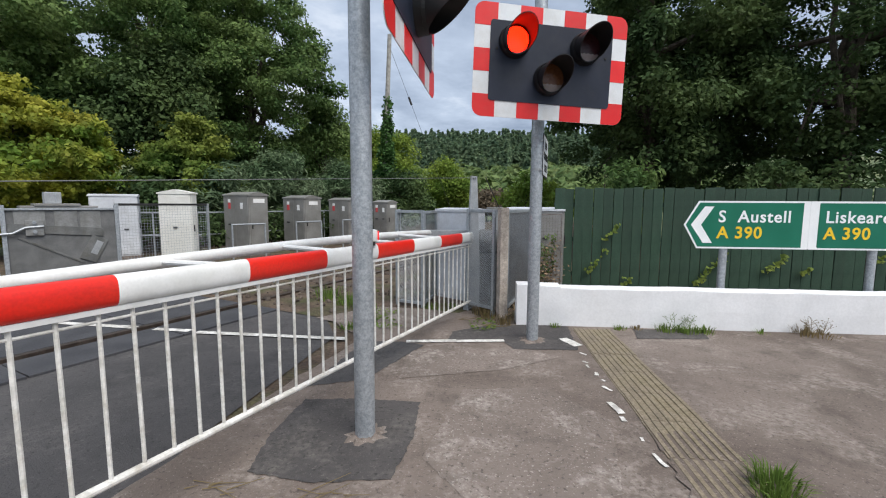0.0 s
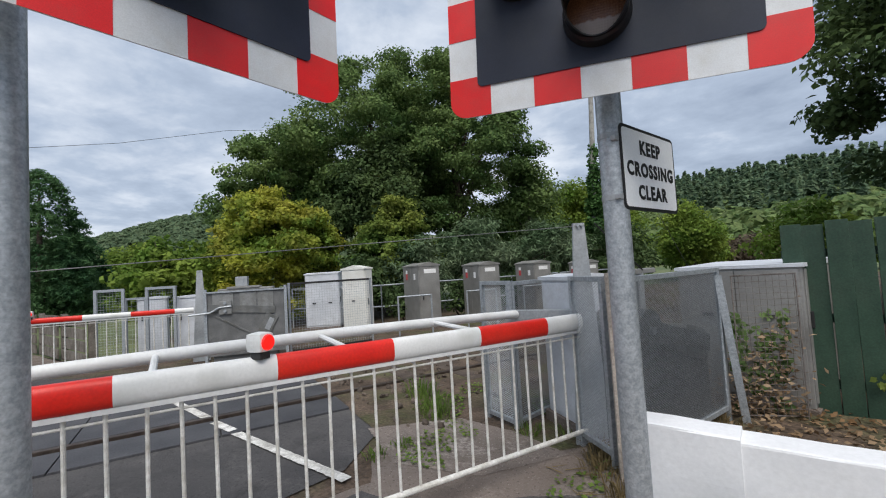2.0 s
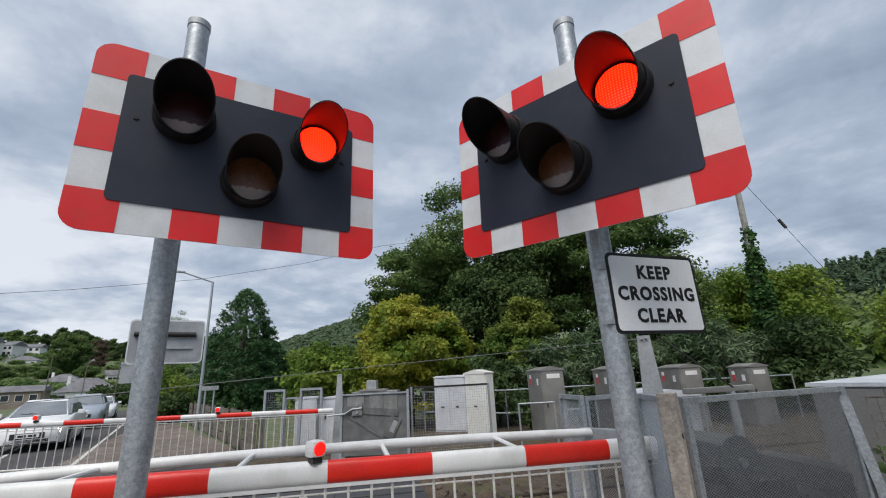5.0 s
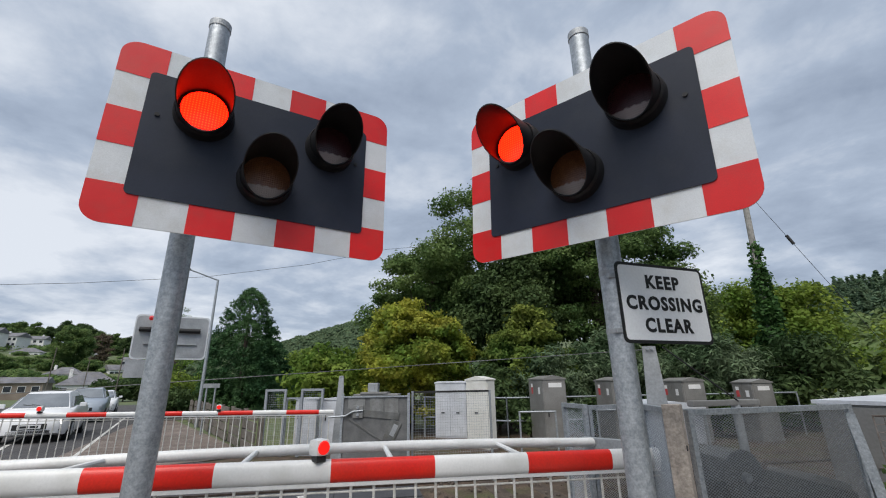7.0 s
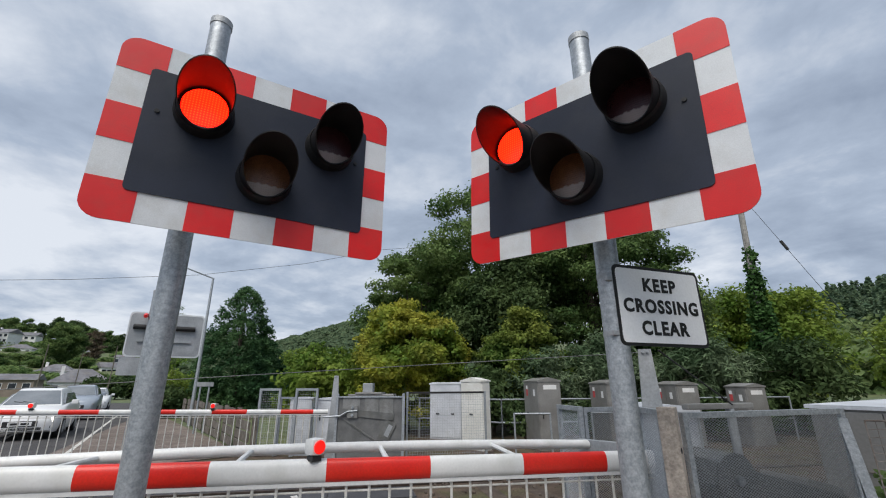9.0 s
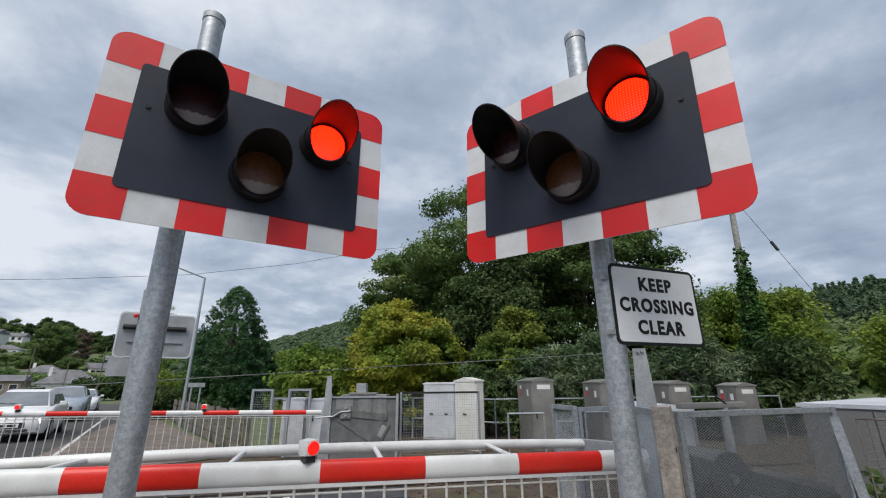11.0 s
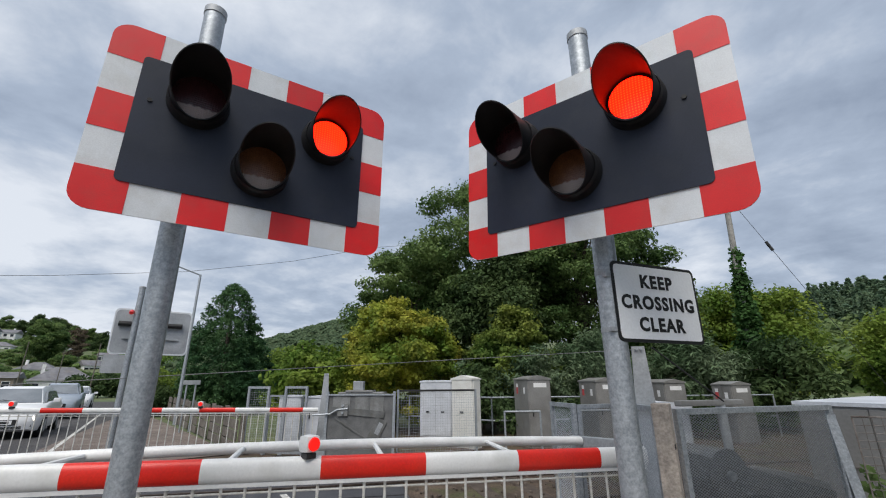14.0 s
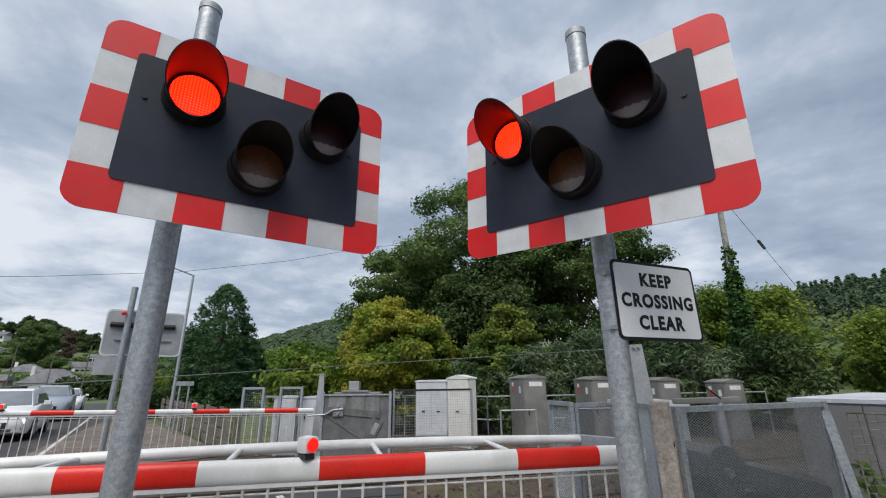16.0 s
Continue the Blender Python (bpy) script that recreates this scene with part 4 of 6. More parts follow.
mesh_panel((-8.98, 4.50), (-8.72, 4.86), 0.05, 1.38, "galvanised mesh gate panel beyond the rails", "grid", 0.025, 0.05)
mesh_panel((-8.4, 5.15), (-8.05, 5.5), 0.05, 1.38, "galvanised mesh gate panel beyond the rails", "grid", 0.025, 0.05)
mesh_panel((-8.72, 4.9), (-8.42, 5.13), 0.05, 1.2, "galvanised barred gate beyond the rails", "grid", 0.02, 0.09)


def timber_post():
    p = thing("timber_post", "square grey weathered timber post with a knot", "post", pose(0.287, 4.953, 0, 0, 0, 20))
    part("shaft", boxed(-0.05, 0.05, -0.05, 0.05, -0.02, 1.31, 0.006), TIMBER, p)
    part("knot", rodded((0.047, -0.028, 1.07), (0.054, -0.028, 1.07), 0.02, 0.014, seg=12), DARK, p, "dark knot")
    return p


timber_post()


def boom_rest(x, y, h, heading, label):
    """A tapering steel fin at the boom's pivot, with two bolts at its head."""
    f = thing("pivot_fin", label, "barrier fin", pose(x, y, 0, 0, 0, heading))
    bm = bmesh.new()
    ring = [(-0.14, 0.0), (0.14, 0.0), (0.045, h), (-0.045, h)]
    for y0 in (-0.012,):
        fr = [bm.verts.new((a, -0.012, z)) for a, z in ring]
        bk = [bm.verts.new((a, 0.012, z)) for a, z in ring]
        bm.faces.new(fr); bm.faces.new(bk[::-1])
        for i in range(4):
            bm.faces.new((fr[i], bk[i], bk[(i + 1) % 4], fr[(i + 1) % 4]))
    bmesh.ops.recalc_face_normals(bm, faces=bm.faces)
    part("fin", bm, GALV_FLAT, f)
    for bx in (-0.015, 0.018):
        part("bolt", rodded((bx, -0.03, h - 0.02), (bx, 0.02, h - 0.02), 0.011, seg=8), GALV, f)
    return f


boom_rest(-0.066, 5.385, 1.70, 40, "tall tapering grey steel fin at the barrier's pivot")
boom_rest(-7.25, 5.62, 1.66, 60, "tall tapering grey steel fin at the far barrier's pivot")


def cabinet(x, y, w, d, h, mat, label, heading=-24.8, plinth=0.06, doors=2, gable=0.07, stickers=True, peak="x", lid_mat=None, grip=0.80):
    """A location cabinet: body on a plinth, shallow pitched lid with an overhang, doors on the front, vents and labels."""
    c = thing("equipment_cabinet", label, "equipment cabinet", pose(x, y, 0, 0, 0, heading), "equipment cabinets")
    part("plinth", boxed(-w / 2 - 0.03, w / 2 + 0.03, -d / 2 - 0.03, d / 2 + 0.03, -0.02, plinth, 0.008), CONCRETE, c, "concrete plinth")
    part("body", boxed(-w / 2, w / 2, -d / 2, d / 2, plinth, h - gable, 0.008), mat, c)
    o = 0.022
    bm = bmesh.new()
    if peak == "x":
        ring = [(-d / 2 - o, h - gable - 0.03), (d / 2 + o, h - gable - 0.03), (d / 2 + o, h - gable), (0, h), (-d / 2 - o, h - gable)]
        f = [bm.verts.new((w / 2 + o, a, z)) for a, z in ring]
        b = [bm.verts.new((-w / 2 - o, a, z)) for a, z in ring]
    else:
        ring = [(-w / 2 - o, h - gable - 0.03), (w / 2 + o, h - gable - 0.03), (w / 2 + o, h - gable), (0, h), (-w / 2 - o, h - gable)]
        f = [bm.verts.new((a, -d / 2 - o, z)) for a, z in ring]
        b = [bm.verts.new((a, d / 2 + o, z)) for a, z in ring]
    bm.faces.new(f); bm.faces.new(b[::-1])
    for i in range(5):
        bm.faces.new((f[i], b[i], b[(i + 1) % 5], f[(i + 1) % 5]))
    bmesh.ops.recalc_face_normals(bm, faces=bm.faces)
    part("lid", bm, lid_mat or mat, c, "shallow pitched lid")
    top = h - gable - 0.05
    for k in range(doors):
        x0, x1 = -w / 2 + 0.02 + k * (w - 0.04) / doors, -w / 2 + 0.02 + (k + 1) * (w - 0.04) / doors
        door = part("door", boxed(x0 + 0.004, x1 - 0.004, -d / 2 - 0.014, -d / 2 - 0.001, plinth + 0.04, top, 0.004), mat, c)
        hx = (x0 + x1) / 2
        part("handle", boxed(hx - 0.045, hx + 0.045, -d / 2 - 0.034, -d / 2 - 0.014, grip, grip + 0.03, 0.005), DARK, door, "dark handle")
        if stickers:
            part("notice", boxed((x0 + x1) / 2 - 0.05, (x0 + x1) / 2 + 0.05, -d / 2 - 0.017, -d / 2 - 0.0145, top - 0.3, top - 0.15), (LABEL_RED, LABEL_WHITE)[k % 2], door, "small notice")
            if k == 0:
                part("notice", boxed((x0 + x1) / 2 - 0.05, (x0 + x1) / 2 + 0.05, -d / 2 - 0.017, -d / 2 - 0.0145, top - 0.145, top - 0.06), LABEL_WHITE, door, "small white notice")
    side = part("side_door", boxed(w / 2 + 0.001, w / 2 + 0.013, -d / 2 + 0.03, d / 2 - 0.03, plinth + 0.04, top, 0.004), mat, c)
    if stickers:
        part("name_plate", boxed(w / 2 + 0.0135, w / 2 + 0.016, -0.15, 0.17, top - 0.15, top - 0.05), LABEL_WHITE, side, "blank white name plate")
        part("vent", boxed(w / 2 + 0.0, w / 2 + 0.018, -0.09, 0.09, h - gable - 0.018, h - gable + 0.012, 0.003), DARK, c, "dark vent")
    part("side_handle", boxed(w / 2 + 0.013, w / 2 + 0.035, -d / 2 + 0.06, -d / 2 + 0.085, 0.72, 0.86, 0.005), DARK, side, "dark handle")
    return c


cabinet(-5.86, 10.29, 0.98, 0.54, 1.62, STEEL_CAB, "stainless steel equipment cabinet with notices and a pitched lid")
cabinet(-5.03, 11.80, 0.84, 0.62, 1.57, STEEL_CAB, "stainless steel equipment cabinet with a white name plate")
cabinet(-4.32, 13.50, 0.86, 0.58, 1.53, STEEL_CAB, "stainless steel equipment cabinet with a white name plate")
cabinet(-3.30, 14.85, 0.62, 0.56, 1.47, STEEL_CAB, "stainless steel equipment cabinet with a white name plate")
cabinet(-6.56, 8.80, 0.66, 0.28, 1.63, WHITE_CAB, "white painted narrow equipment cabinet with a small pitched lid", heading=10, stickers=False, doors=1, peak="y")
cabinet(-8.60, 9.42, 0.90, 0.50, 1.54, GREY_CAB, "pale grey equipment cabinet beside the white one", heading=36, stickers=False, doors=2, gable=0.03, plinth=0.08, grip=0.70)
cabinet(-0.235, 5.70, 0.54, 0.36, 1.30, GREY_CAB, "pale grey barrier machine cabinet behind the mesh guard", heading=-36.8, stickers=False, doors=1, gable=0.02, plinth=0.09)
cabinet(-8.3, 5.9, 0.5, 0.5, 1.2, GREY_CAB, "pale grey cabinet behind the far gate", stickers=False, doors=1, gable=0.02)
cabinet(-9.4, 5.6, 0.5, 0.5, 1.2, GREY_CAB, "pale grey cabinet behind the far gate", stickers=False, doors=1, gable=0.02)
cabinet(1.12, 8.02, 1.0, 2.3, 1.30, STEEL_CAB, "long low grey cabinet with a flat pale grey lid", heading=-14, lid_mat=GREY_CAB, stickers=False, doors=2, gable=0.025, plinth=0.05)


MACHINE_GREY = material("weathered_machine_grey", (0.10, 0.105, 0.105), (0.17, 0.175, 0.175), 4, 0.6, 0.1, 60, 0.15, c3=(0.09, 0.08, 0.06), stain_scale=5, stain=0.6)


MACHINE_PALE = material("pale_machine_grey", (0.19, 0.195, 0.195), (0.26, 0.265, 0.265), 4, 0.55, 0.15, 60, 0.15, c3=(0.13, 0.125, 0.11), stain_scale=5, stain=0.6)
GUARD_GREY = material("dull_mesh_guard", (0.125, 0.128, 0.13), (0.18, 0.183, 0.185), 5, 0.6, 0.2, 160, 0.3, c3=(0.10, 0.10, 0.095), stain_scale=3, stain=0.5)


def machine():
    """The barrier machine and its counterweight arms behind the wide mesh guard."""
    g = thing("barrier_machine", "dark grey barrier machine with counterweight arms behind the mesh guard", "barrier machine", pose(0.22, 5.75, 0, 0, 0, 72))
    part("housing", boxed(-0.35, 0.30, -0.16, 0.16, 0.0, 0.72, 0.02), MACHINE_GREY, g, "dark grey steel housing")
    part("drive_box", boxed(0.31, 0.85, -0.14, 0.14, 0.0, 0.60, 0.03), MACHINE_GREY, g, "low dark grey drive box")
    part("pivot_disc", rodded((-0.2, -0.23, 0.86), (-0.2, 0.23, 0.86), 0.16, seg=28), MACHINE_GREY, g, "round pivot hub")
    part("hub_bolt", rodded((-0.2, -0.26, 0.86), (-0.2, -0.23, 0.86), 0.03, seg=8), GALV, g, "bright hub bolt")
    part("base_plate", boxed(-0.45, 0.75, -0.22, 0.22, -0.01, 0.03, 0.004), CONCRETE, g)
    for yy in (-0.2, 0.2):
        part("arm", boxed(-0.55, 0.75, yy - 0.02, yy + 0.02, -0.07, 0.07, 0.01, m=pose(0, 0, 0.82, 0, 14, 0)), MACHINE_GREY, g, "dark grey counterweight arm")
    part("counterweight", boxed(0.45, 0.78, -0.17, 0.17, -0.14, 0.12, 0.015, m=pose(0, 0, 0.82, 0, 14, 0)), STEEL_CAB, g, "grey iron counterweight")
    part("cross_bar", boxed(-0.3, 0.3, -0.03, 0.03, 1.27, 1.31, 0.01), STEEL_CAB, g, "grey cross bar")
    part("strut", rodded((0.1, 0, 0.7), (0.1, 0, 1.3), 0.03, seg=12), GALV_FLAT, g)
    part("cable", rodded((-0.45, 0.0, 1.68), (0.1, -0.03, 1.3), 0.006, seg=6), DARK, g, "black cable")
    return g


machine()


def leaning_angle():
    p = thing("bracing_bar", "galvanised angle bar leaning against the mesh guard", "steel bar", pose(0.755, 6.30, 0, 0, 0, 0))
    bm = boxed(-0.028, 0.028, -0.006, 0.0, 0.0, 1.22, m=pose(0.115, 0, 0.0, 0, -5.4, 0))
    box(bm, -0.028, -0.022, 0.0, 0.05, 0.0, 1.22, m=pose(0.115, 0, 0.0, 0, -5.4, 0))
    part("bar", bm, GALV, p)
    return p


leaning_angle()


def far_machine():
    """The far barrier's machine: a grey sheet guard with a slanting rib, an arm and a box on top."""
    g = thing("far_barrier_machine", "grey sheet-steel barrier machine housing with a slanting rib", "barrier machine", pose(-6.40, 6.02, 0, 0, 0, 54))
    part("guard_sheet", boxed(-0.62, 0.66, 0.0, 0.03, 0.12, 1.25, 0.006), GUARD_GREY, g, "dull grey mesh sheet guard")
    part("housing", boxed(-0.55, 0.5, 0.05, 0.5, 0.0, 1.1, 0.02), GUARD_GREY, g)
    part("housing_lid", boxed(-0.45, 0.46, 0.04, 0.46, 1.255, 1.29, 0.01), STEEL_CAB, g, "grey lid of the machine")
    part("lid_step", boxed(-0.30, 0.24, 0.02, 0.40, 1.29, 1.325, 0.006), STEEL_CAB, g)
    for x0, x1, z0, z1 in ((-0.53, -0.19, 0.99, 1.215), (-0.09, 0.18, 0.95, 1.215), (0.21, 0.47, 0.93, 1.215)):
        part("upper_panel", boxed(x0, x1, -0.010, -0.001, z0, z1, 0.003), MACHINE_PALE, g, "paler grey panel")
    bm = boxed(-0.60, 0.50, -0.018, -0.004, -0.10, 0.03, 0.004, m=pose(0.0, 0, 0.95, 0, 5.5, 0))
    part("counterweight_arm", bm, MACHINE_GREY, g, "dark grey counterweight arm")
    part("rib", boxed(-0.42, 0.42, -0.014, 0.0, -0.014, 0.014, 0.004, m=pose(-0.14, 0, 0.61, 0, 31, 0)), MACHINE_GREY, g, "slanting rib")
    part("weight", boxed(-0.11, 0.11, -0.024, -0.001, -0.20, 0.20, 0.006, m=pose(0.36, 0, 0.60, 0, 26, 0)), MACHINE_GREY, g, "dark weight plate")
    part("name_plate", boxed(-0.045, 0.045, -0.028, -0.0245, -0.11, 0.11, m=pose(0.395, 0, 0.62, 0, 26, 0)), GALV_FLAT, g, "blank grey plate")
    part("top_rail", boxed(-0.62, 0.66, -0.03, 0.0, 1.225, 1.255, 0.004), GALV, g)
    box_part = part("box", boxed(-0.17, 0.03, 0.1, 0.3, 1.325, 1.50, 0.01), GALV_FLAT, g, "small grey box")
    part("box_edge", boxed(-0.045, -0.030, 0.092, 0.099, 1.33, 1.495), GALV, box_part)
    for p, q in (((-0.90, -0.05, 0.87), (-0.56, -0.05, 0.89)), ((-0.56, -0.05, 0.89), (-0.42, -0.05, 0.97)), ((-0.42, -0.05, 0.97), (-0.22, -0.05, 0.985))):
        part("lever", rodded(p, q, 0.017, seg=8), GALV, g, "bent galvanised lever")
    part("lever_plate", boxed(-0.42, -0.22, -0.045, -0.02, 0.85, 1.08, 0.006), MACHINE_PALE, g)
    for z in (0.905, 1.045):
        part("bolt", rodded((-0.32, -0.075, z), (-0.32, -0.04, z), 0.024, seg=10), GALV, g)
    for x in (-0.64, 0.68):
        part("upright", boxed(x - 0.025, x + 0.025, -0.03, 0.03, 0.0, 1.3, 0.004), GALV, g)
    return g


far_machine()


def tube_rail(points, heights, posts, label, r=0.021):
    """A tubular railing through places on plan."""
    t = thing("tube_railing", label, "railing", pose(points[0][0], points[0][1], 0))
    o = Vector((points[0][0], points[0][1], 0))
    for a, b in zip(points, points[1:]):
        for z in heights:
            part("rail", rodded(Vector((*a, z)) - o, Vector((*b, z)) - o, r, seg=10), GALV, t, "", True)
        n = posts
        for i in range(n + 1):
            p = Vector((*a, 0)).lerp(Vector((*b, 0)), i / n) - o
            part("post", rodded(p, p + Vector((0, 0, max(heights) + r)), r, seg=10), GALV, t, "", True)
    return t


tube_rail([(-9.8, 9.2), (-6.9, 9.9), (-3.2, 17.2)], (0.55, 1.1), 6, "galvanised tubular railing behind the cabinets")
tube_rail([(-5.45, 8.98), (-5.02, 9.62)], (0.86,), 1, "short galvanised hoop in front of a cabinet")
tube_rail([(-4.67, 10.55), (-4.25, 11.2)], (0.86,), 1, "short galvanised hoop in front of a cabinet")
tube_rail([(-3.95, 12.1), (-3.5, 12.75)], (0.86,), 1, "short galvanised hoop in front of a cabinet")


EYE_REST = Vector((1.84, 2.27, 1.44))


def bearing(az, dist, el=0.0):
    """A place seen from where the camera comes to rest: degrees round from +y towards +x, metres away, degrees up."""
    a = radians(az)
    return EYE_REST + Vector((math.sin(a), math.cos(a), math.tan(radians(el)))) * dist


# ---- plants ----
def leaf_mesh(name, centres, normals, length, width, rng):
    """Many small pointed leaves, each a folded quad, from arrays of places and facing."""
    n = len(centres)
    a = rng.normal(size=(n, 3))
    t = np.cross(normals, a)
    t /= np.linalg.norm(t, axis=1, keepdims=True) + 1e-9
    s = np.cross(normals, t)
    ln = (length * rng.uniform(0.6, 1.35, n))[:, None]
    wd = (width * rng.uniform(0.6, 1.3, n))[:, None]
    v = np.empty((n, 4, 3))
    v[:, 0] = centres - t * ln * 0.5
    v[:, 1] = centres + s * wd * 0.5 + normals * wd * 0.12 - t * ln * 0.06
    v[:, 2] = centres + t * ln * 0.5 - normals * ln * 0.1
    v[:, 3] = centres - s * wd * 0.5 + normals * wd * 0.12 - t * ln * 0.06
    me = bpy.data.meshes.new(name)
    me.vertices.add(4 * n)
    me.vertices.foreach_set("co", v.reshape(-1).astype(np.float32))
    me.loops.add(4 * n)
    me.loops.foreach_set("vertex_index", np.arange(4 * n, dtype=np.int32))
    me.polygons.add(n)
    me.polygons.foreach_set("loop_start", np.arange(0, 4 * n, 4, dtype=np.int32))
    me.update(calc_edges=True)
    return me


def crown_points(rng, lumps, per, squash=0.62, hollow=0.35):
    """Leaves gathered in flattened clumps: lumps is an array of x, y, z, radius."""
    pts, nrm = [], []
    for x, y, z, r in lumps:
        k = max(6, int(per * r * r))
        d = rng.normal(size=(k, 3))
        d /= np.linalg.norm(d, axis=1, keepdims=True)
        rad = r * (hollow + (1 - hollow) * rng.random(k)) ** 0.8
        p = d * rad[:, None] * np.array([1, 1, squash]) + np.array([x, y, z])
        p += rng.normal(size=(k, 3)) * r * 0.10
        m = d * 0.65 + rng.normal(size=(k, 3)) * 0.55 + np.array([0, 0, 0.55])
        pts.append(p)
        nrm.append(m / np.linalg.norm(m, axis=1, keepdims=True))
    return np.concatenate(pts), np.concatenate(nrm)


def tree(name, x, y, h, spread, base, leaf_mat, label, category, seed, clumps=60, per=330, length=0.17, width=0.1, clump_r=0.95, trunk=0.22, limbs=9, squash=0.62, egg=1.0, z=0.0):
    """A tree with a tapered trunk, bent limbs that end in clumps of leaves, and an uneven crown between base and h."""
    rng = np.random.default_rng(seed)
    r_ = random.Random(seed)
    t = thing(name, label, category, pose(x, y, z))
    zc, hz = (h + base) / 2, (h - base) / 2
    lumps = []
    tries = 0
    while len(lumps) < clumps and tries < clumps * 30:
        tries += 1
        d = rng.normal(size=3)
        d /= np.linalg.norm(d)
        f = 0.35 + 0.65 * rng.random() ** 0.45
        taper = 1.0 - 0.30 * egg * max(0, d[2])
        wob = 1 + 0.28 * noise.noise((d[0] * 1.6 + seed, d[1] * 1.6, d[2] * 1.6))
        cr = clump_r * rng.uniform(0.6, 1.25)
        p = np.array([d[0] * spread * taper * wob, d[1] * spread * taper * wob, d[2] * hz * wob]) * f
        p *= max(0.2, 1 - cr * 0.5 / spread)
        if zc + p[2] - cr * squash < base * 0.7:
            continue
        lumps.append((p[0], p[1], min(zc + p[2], h - cr * squash * 0.8), cr))
    bm = bmesh.new()
    fork = Vector((r_.uniform(-0.2, 0.2), r_.uniform(-0.2, 0.2), max(base * 0.9, 0.25 * h)))
    rod(bm, (0, 0, -0.1), fork, trunk, trunk * 0.75, seg=12)
    top = Vector((r_.uniform(-0.3, 0.3), r_.uniform(-0.3, 0.3), h * 0.86))
    rod(bm, fork, top, trunk * 0.72, trunk * 0.12, seg=10)
    for i in range(limbs):
        lx, ly, lz, lr = lumps[i * len(lumps) // limbs]
        a = fork.lerp(top, r_.uniform(0.0, 0.55))
        m = a.lerp(Vector((lx, ly, lz)), 0.5) + Vector((r_.uniform(-0.3, 0.3), r_.uniform(-0.3, 0.3), r_.uniform(-0.1, 0.4)))
        rod(bm, a, m, trunk * 0.34, trunk * 0.22, seg=7)
        rod(bm, m, (lx, ly, lz), trunk * 0.22, trunk * 0.06, seg=6)
    part("trunk", bm, BARK, t, "dark bark trunk and limbs")
    pts, nrm = crown_points(rng, lumps, per, squash)
    ob = part_mesh("crown", leaf_mesh("crown", pts, nrm, length, width, rng), leaf_mat, t)
    return t


tree("oak_tree", -12.9, 16.2, 12.4, 5.0, 2.2, LEAF_OAK, "large spreading dark green broadleaf tree behind the cabinets", "tree", 11, 300, 640, 0.15, 0.095, 0.74, 0.34, 16, 0.42)
tree("oak_tree", -9.9, 17.9, 11.6, 3.9, 2.0, LEAF_OAK, "large dark green broadleaf tree behind the shrubs", "tree", 12, 220, 640, 0.15, 0.095, 0.72, 0.3, 14, 0.42)
tree("oak_tree", -15.3, 12.7, 8.6, 3.4, 1.4, LEAF_OAK, "dark green broadleaf tree with a full low crown", "tree", 13, 170, 560, 0.165, 0.105, 0.70, 0.26, 12, 0.42)
tree("oak_tree", -11.0, 13.8, 7.2, 2.6, 0.8, LEAF_DARK, "dark green undergrowth tree between the larger ones", "tree", 14, 50, 520, 0.165, 0.105, 0.95, 0.16, 9)
tree("oak_tree", -7.3, 19.6, 6.6, 1.6, 1.0, LEAF_OAK, "thin-topped broadleaf tree at the edge of the wood", "tree", 15, 42, 420, 0.16, 0.1, 0.85, 0.15, 9)
tree("maple_tree", -11.35, 9.65, 4.4, 2.4, 0.25, LEAF_MAPLE, "bushy yellowing maple behind the grey machine", "tree", 21, 250, 900, 0.125, 0.105, 0.40, 0.09, 10, 0.45, 1.2)
tree("maple_tree", -9.1, 12.7, 4.2, 1.75, 0.2, LEAF_MAPLE_B, "bushy yellow-green maple behind the cabinets", "tree", 22, 190, 900, 0.12, 0.10, 0.36, 0.08, 9, 0.45, 1.5)
tree("maple_tree", -12.6, 6.9, 3.1, 1.3, 0.2, LEAF_LIGHT, "low green sapling beside the yellowing maple", "tree", 23, 40, 460, 0.17, 0.14, 0.5, 0.06, 6)
tree("shrub", -7.4, 15.2, 3.3, 1.9, 0.1, LEAF_SHRUB, "grey-green shrub with long narrow leaves", "shrub", 31, 70, 560, 0.24, 0.055, 0.6, 0.05, 7)
tree("shrub", -5.6, 17.6, 3.2, 1.9, 0.1, LEAF_SHRUB, "grey-green shrub with long narrow leaves", "shrub", 32, 70, 560, 0.24, 0.055, 0.6, 0.05, 7)
tree("shrub", -7.9, 12.6, 2.6, 1.4, 0.1, LEAF_SHRUB, "grey-green shrub behind the steel cabinets", "shrub", 33, 45, 560, 0.22, 0.055, 0.5, 0.05, 6)
tree("shrub", -3.6, 19.2, 3.0, 1.7, 0.1, LEAF_DARK, "dark shrub at the foot of the ivy-clad pole", "shrub", 34, 50, 420, 0.2, 0.09, 0.6, 0.05, 6)
tree("shrub", -8.7, 11.1, 2.3, 1.1, 0.05, LEAF_DARK, "dark green hedge shrub behind the railing", "shrub", 35, 40, 420, 0.16, 0.09, 0.5, 0.05, 6)
for k, (x, y) in enumerate(((-6.75, 10.7), (-6.0, 12.2), (-5.25, 13.75), (-4.5, 15.3), (-3.9, 16.6))):
    tree("shrub", x, y, 1.25, 0.75, 0.05, LEAF_DARK, "low dark green shrub behind the steel cabinets", "shrub", 90 + k, 26, 520, 0.12, 0.07, 0.34, 0.03, 5)
tree("birch_tree", -5.2, 25.0, 6.0, 1.9, 0.5, LEAF_LIGHT, "light green slender tree beside the ivy-clad pole", "tree", 41, 60, 330, 0.2, 0.13, 0.75, 0.1, 9, 0.7)
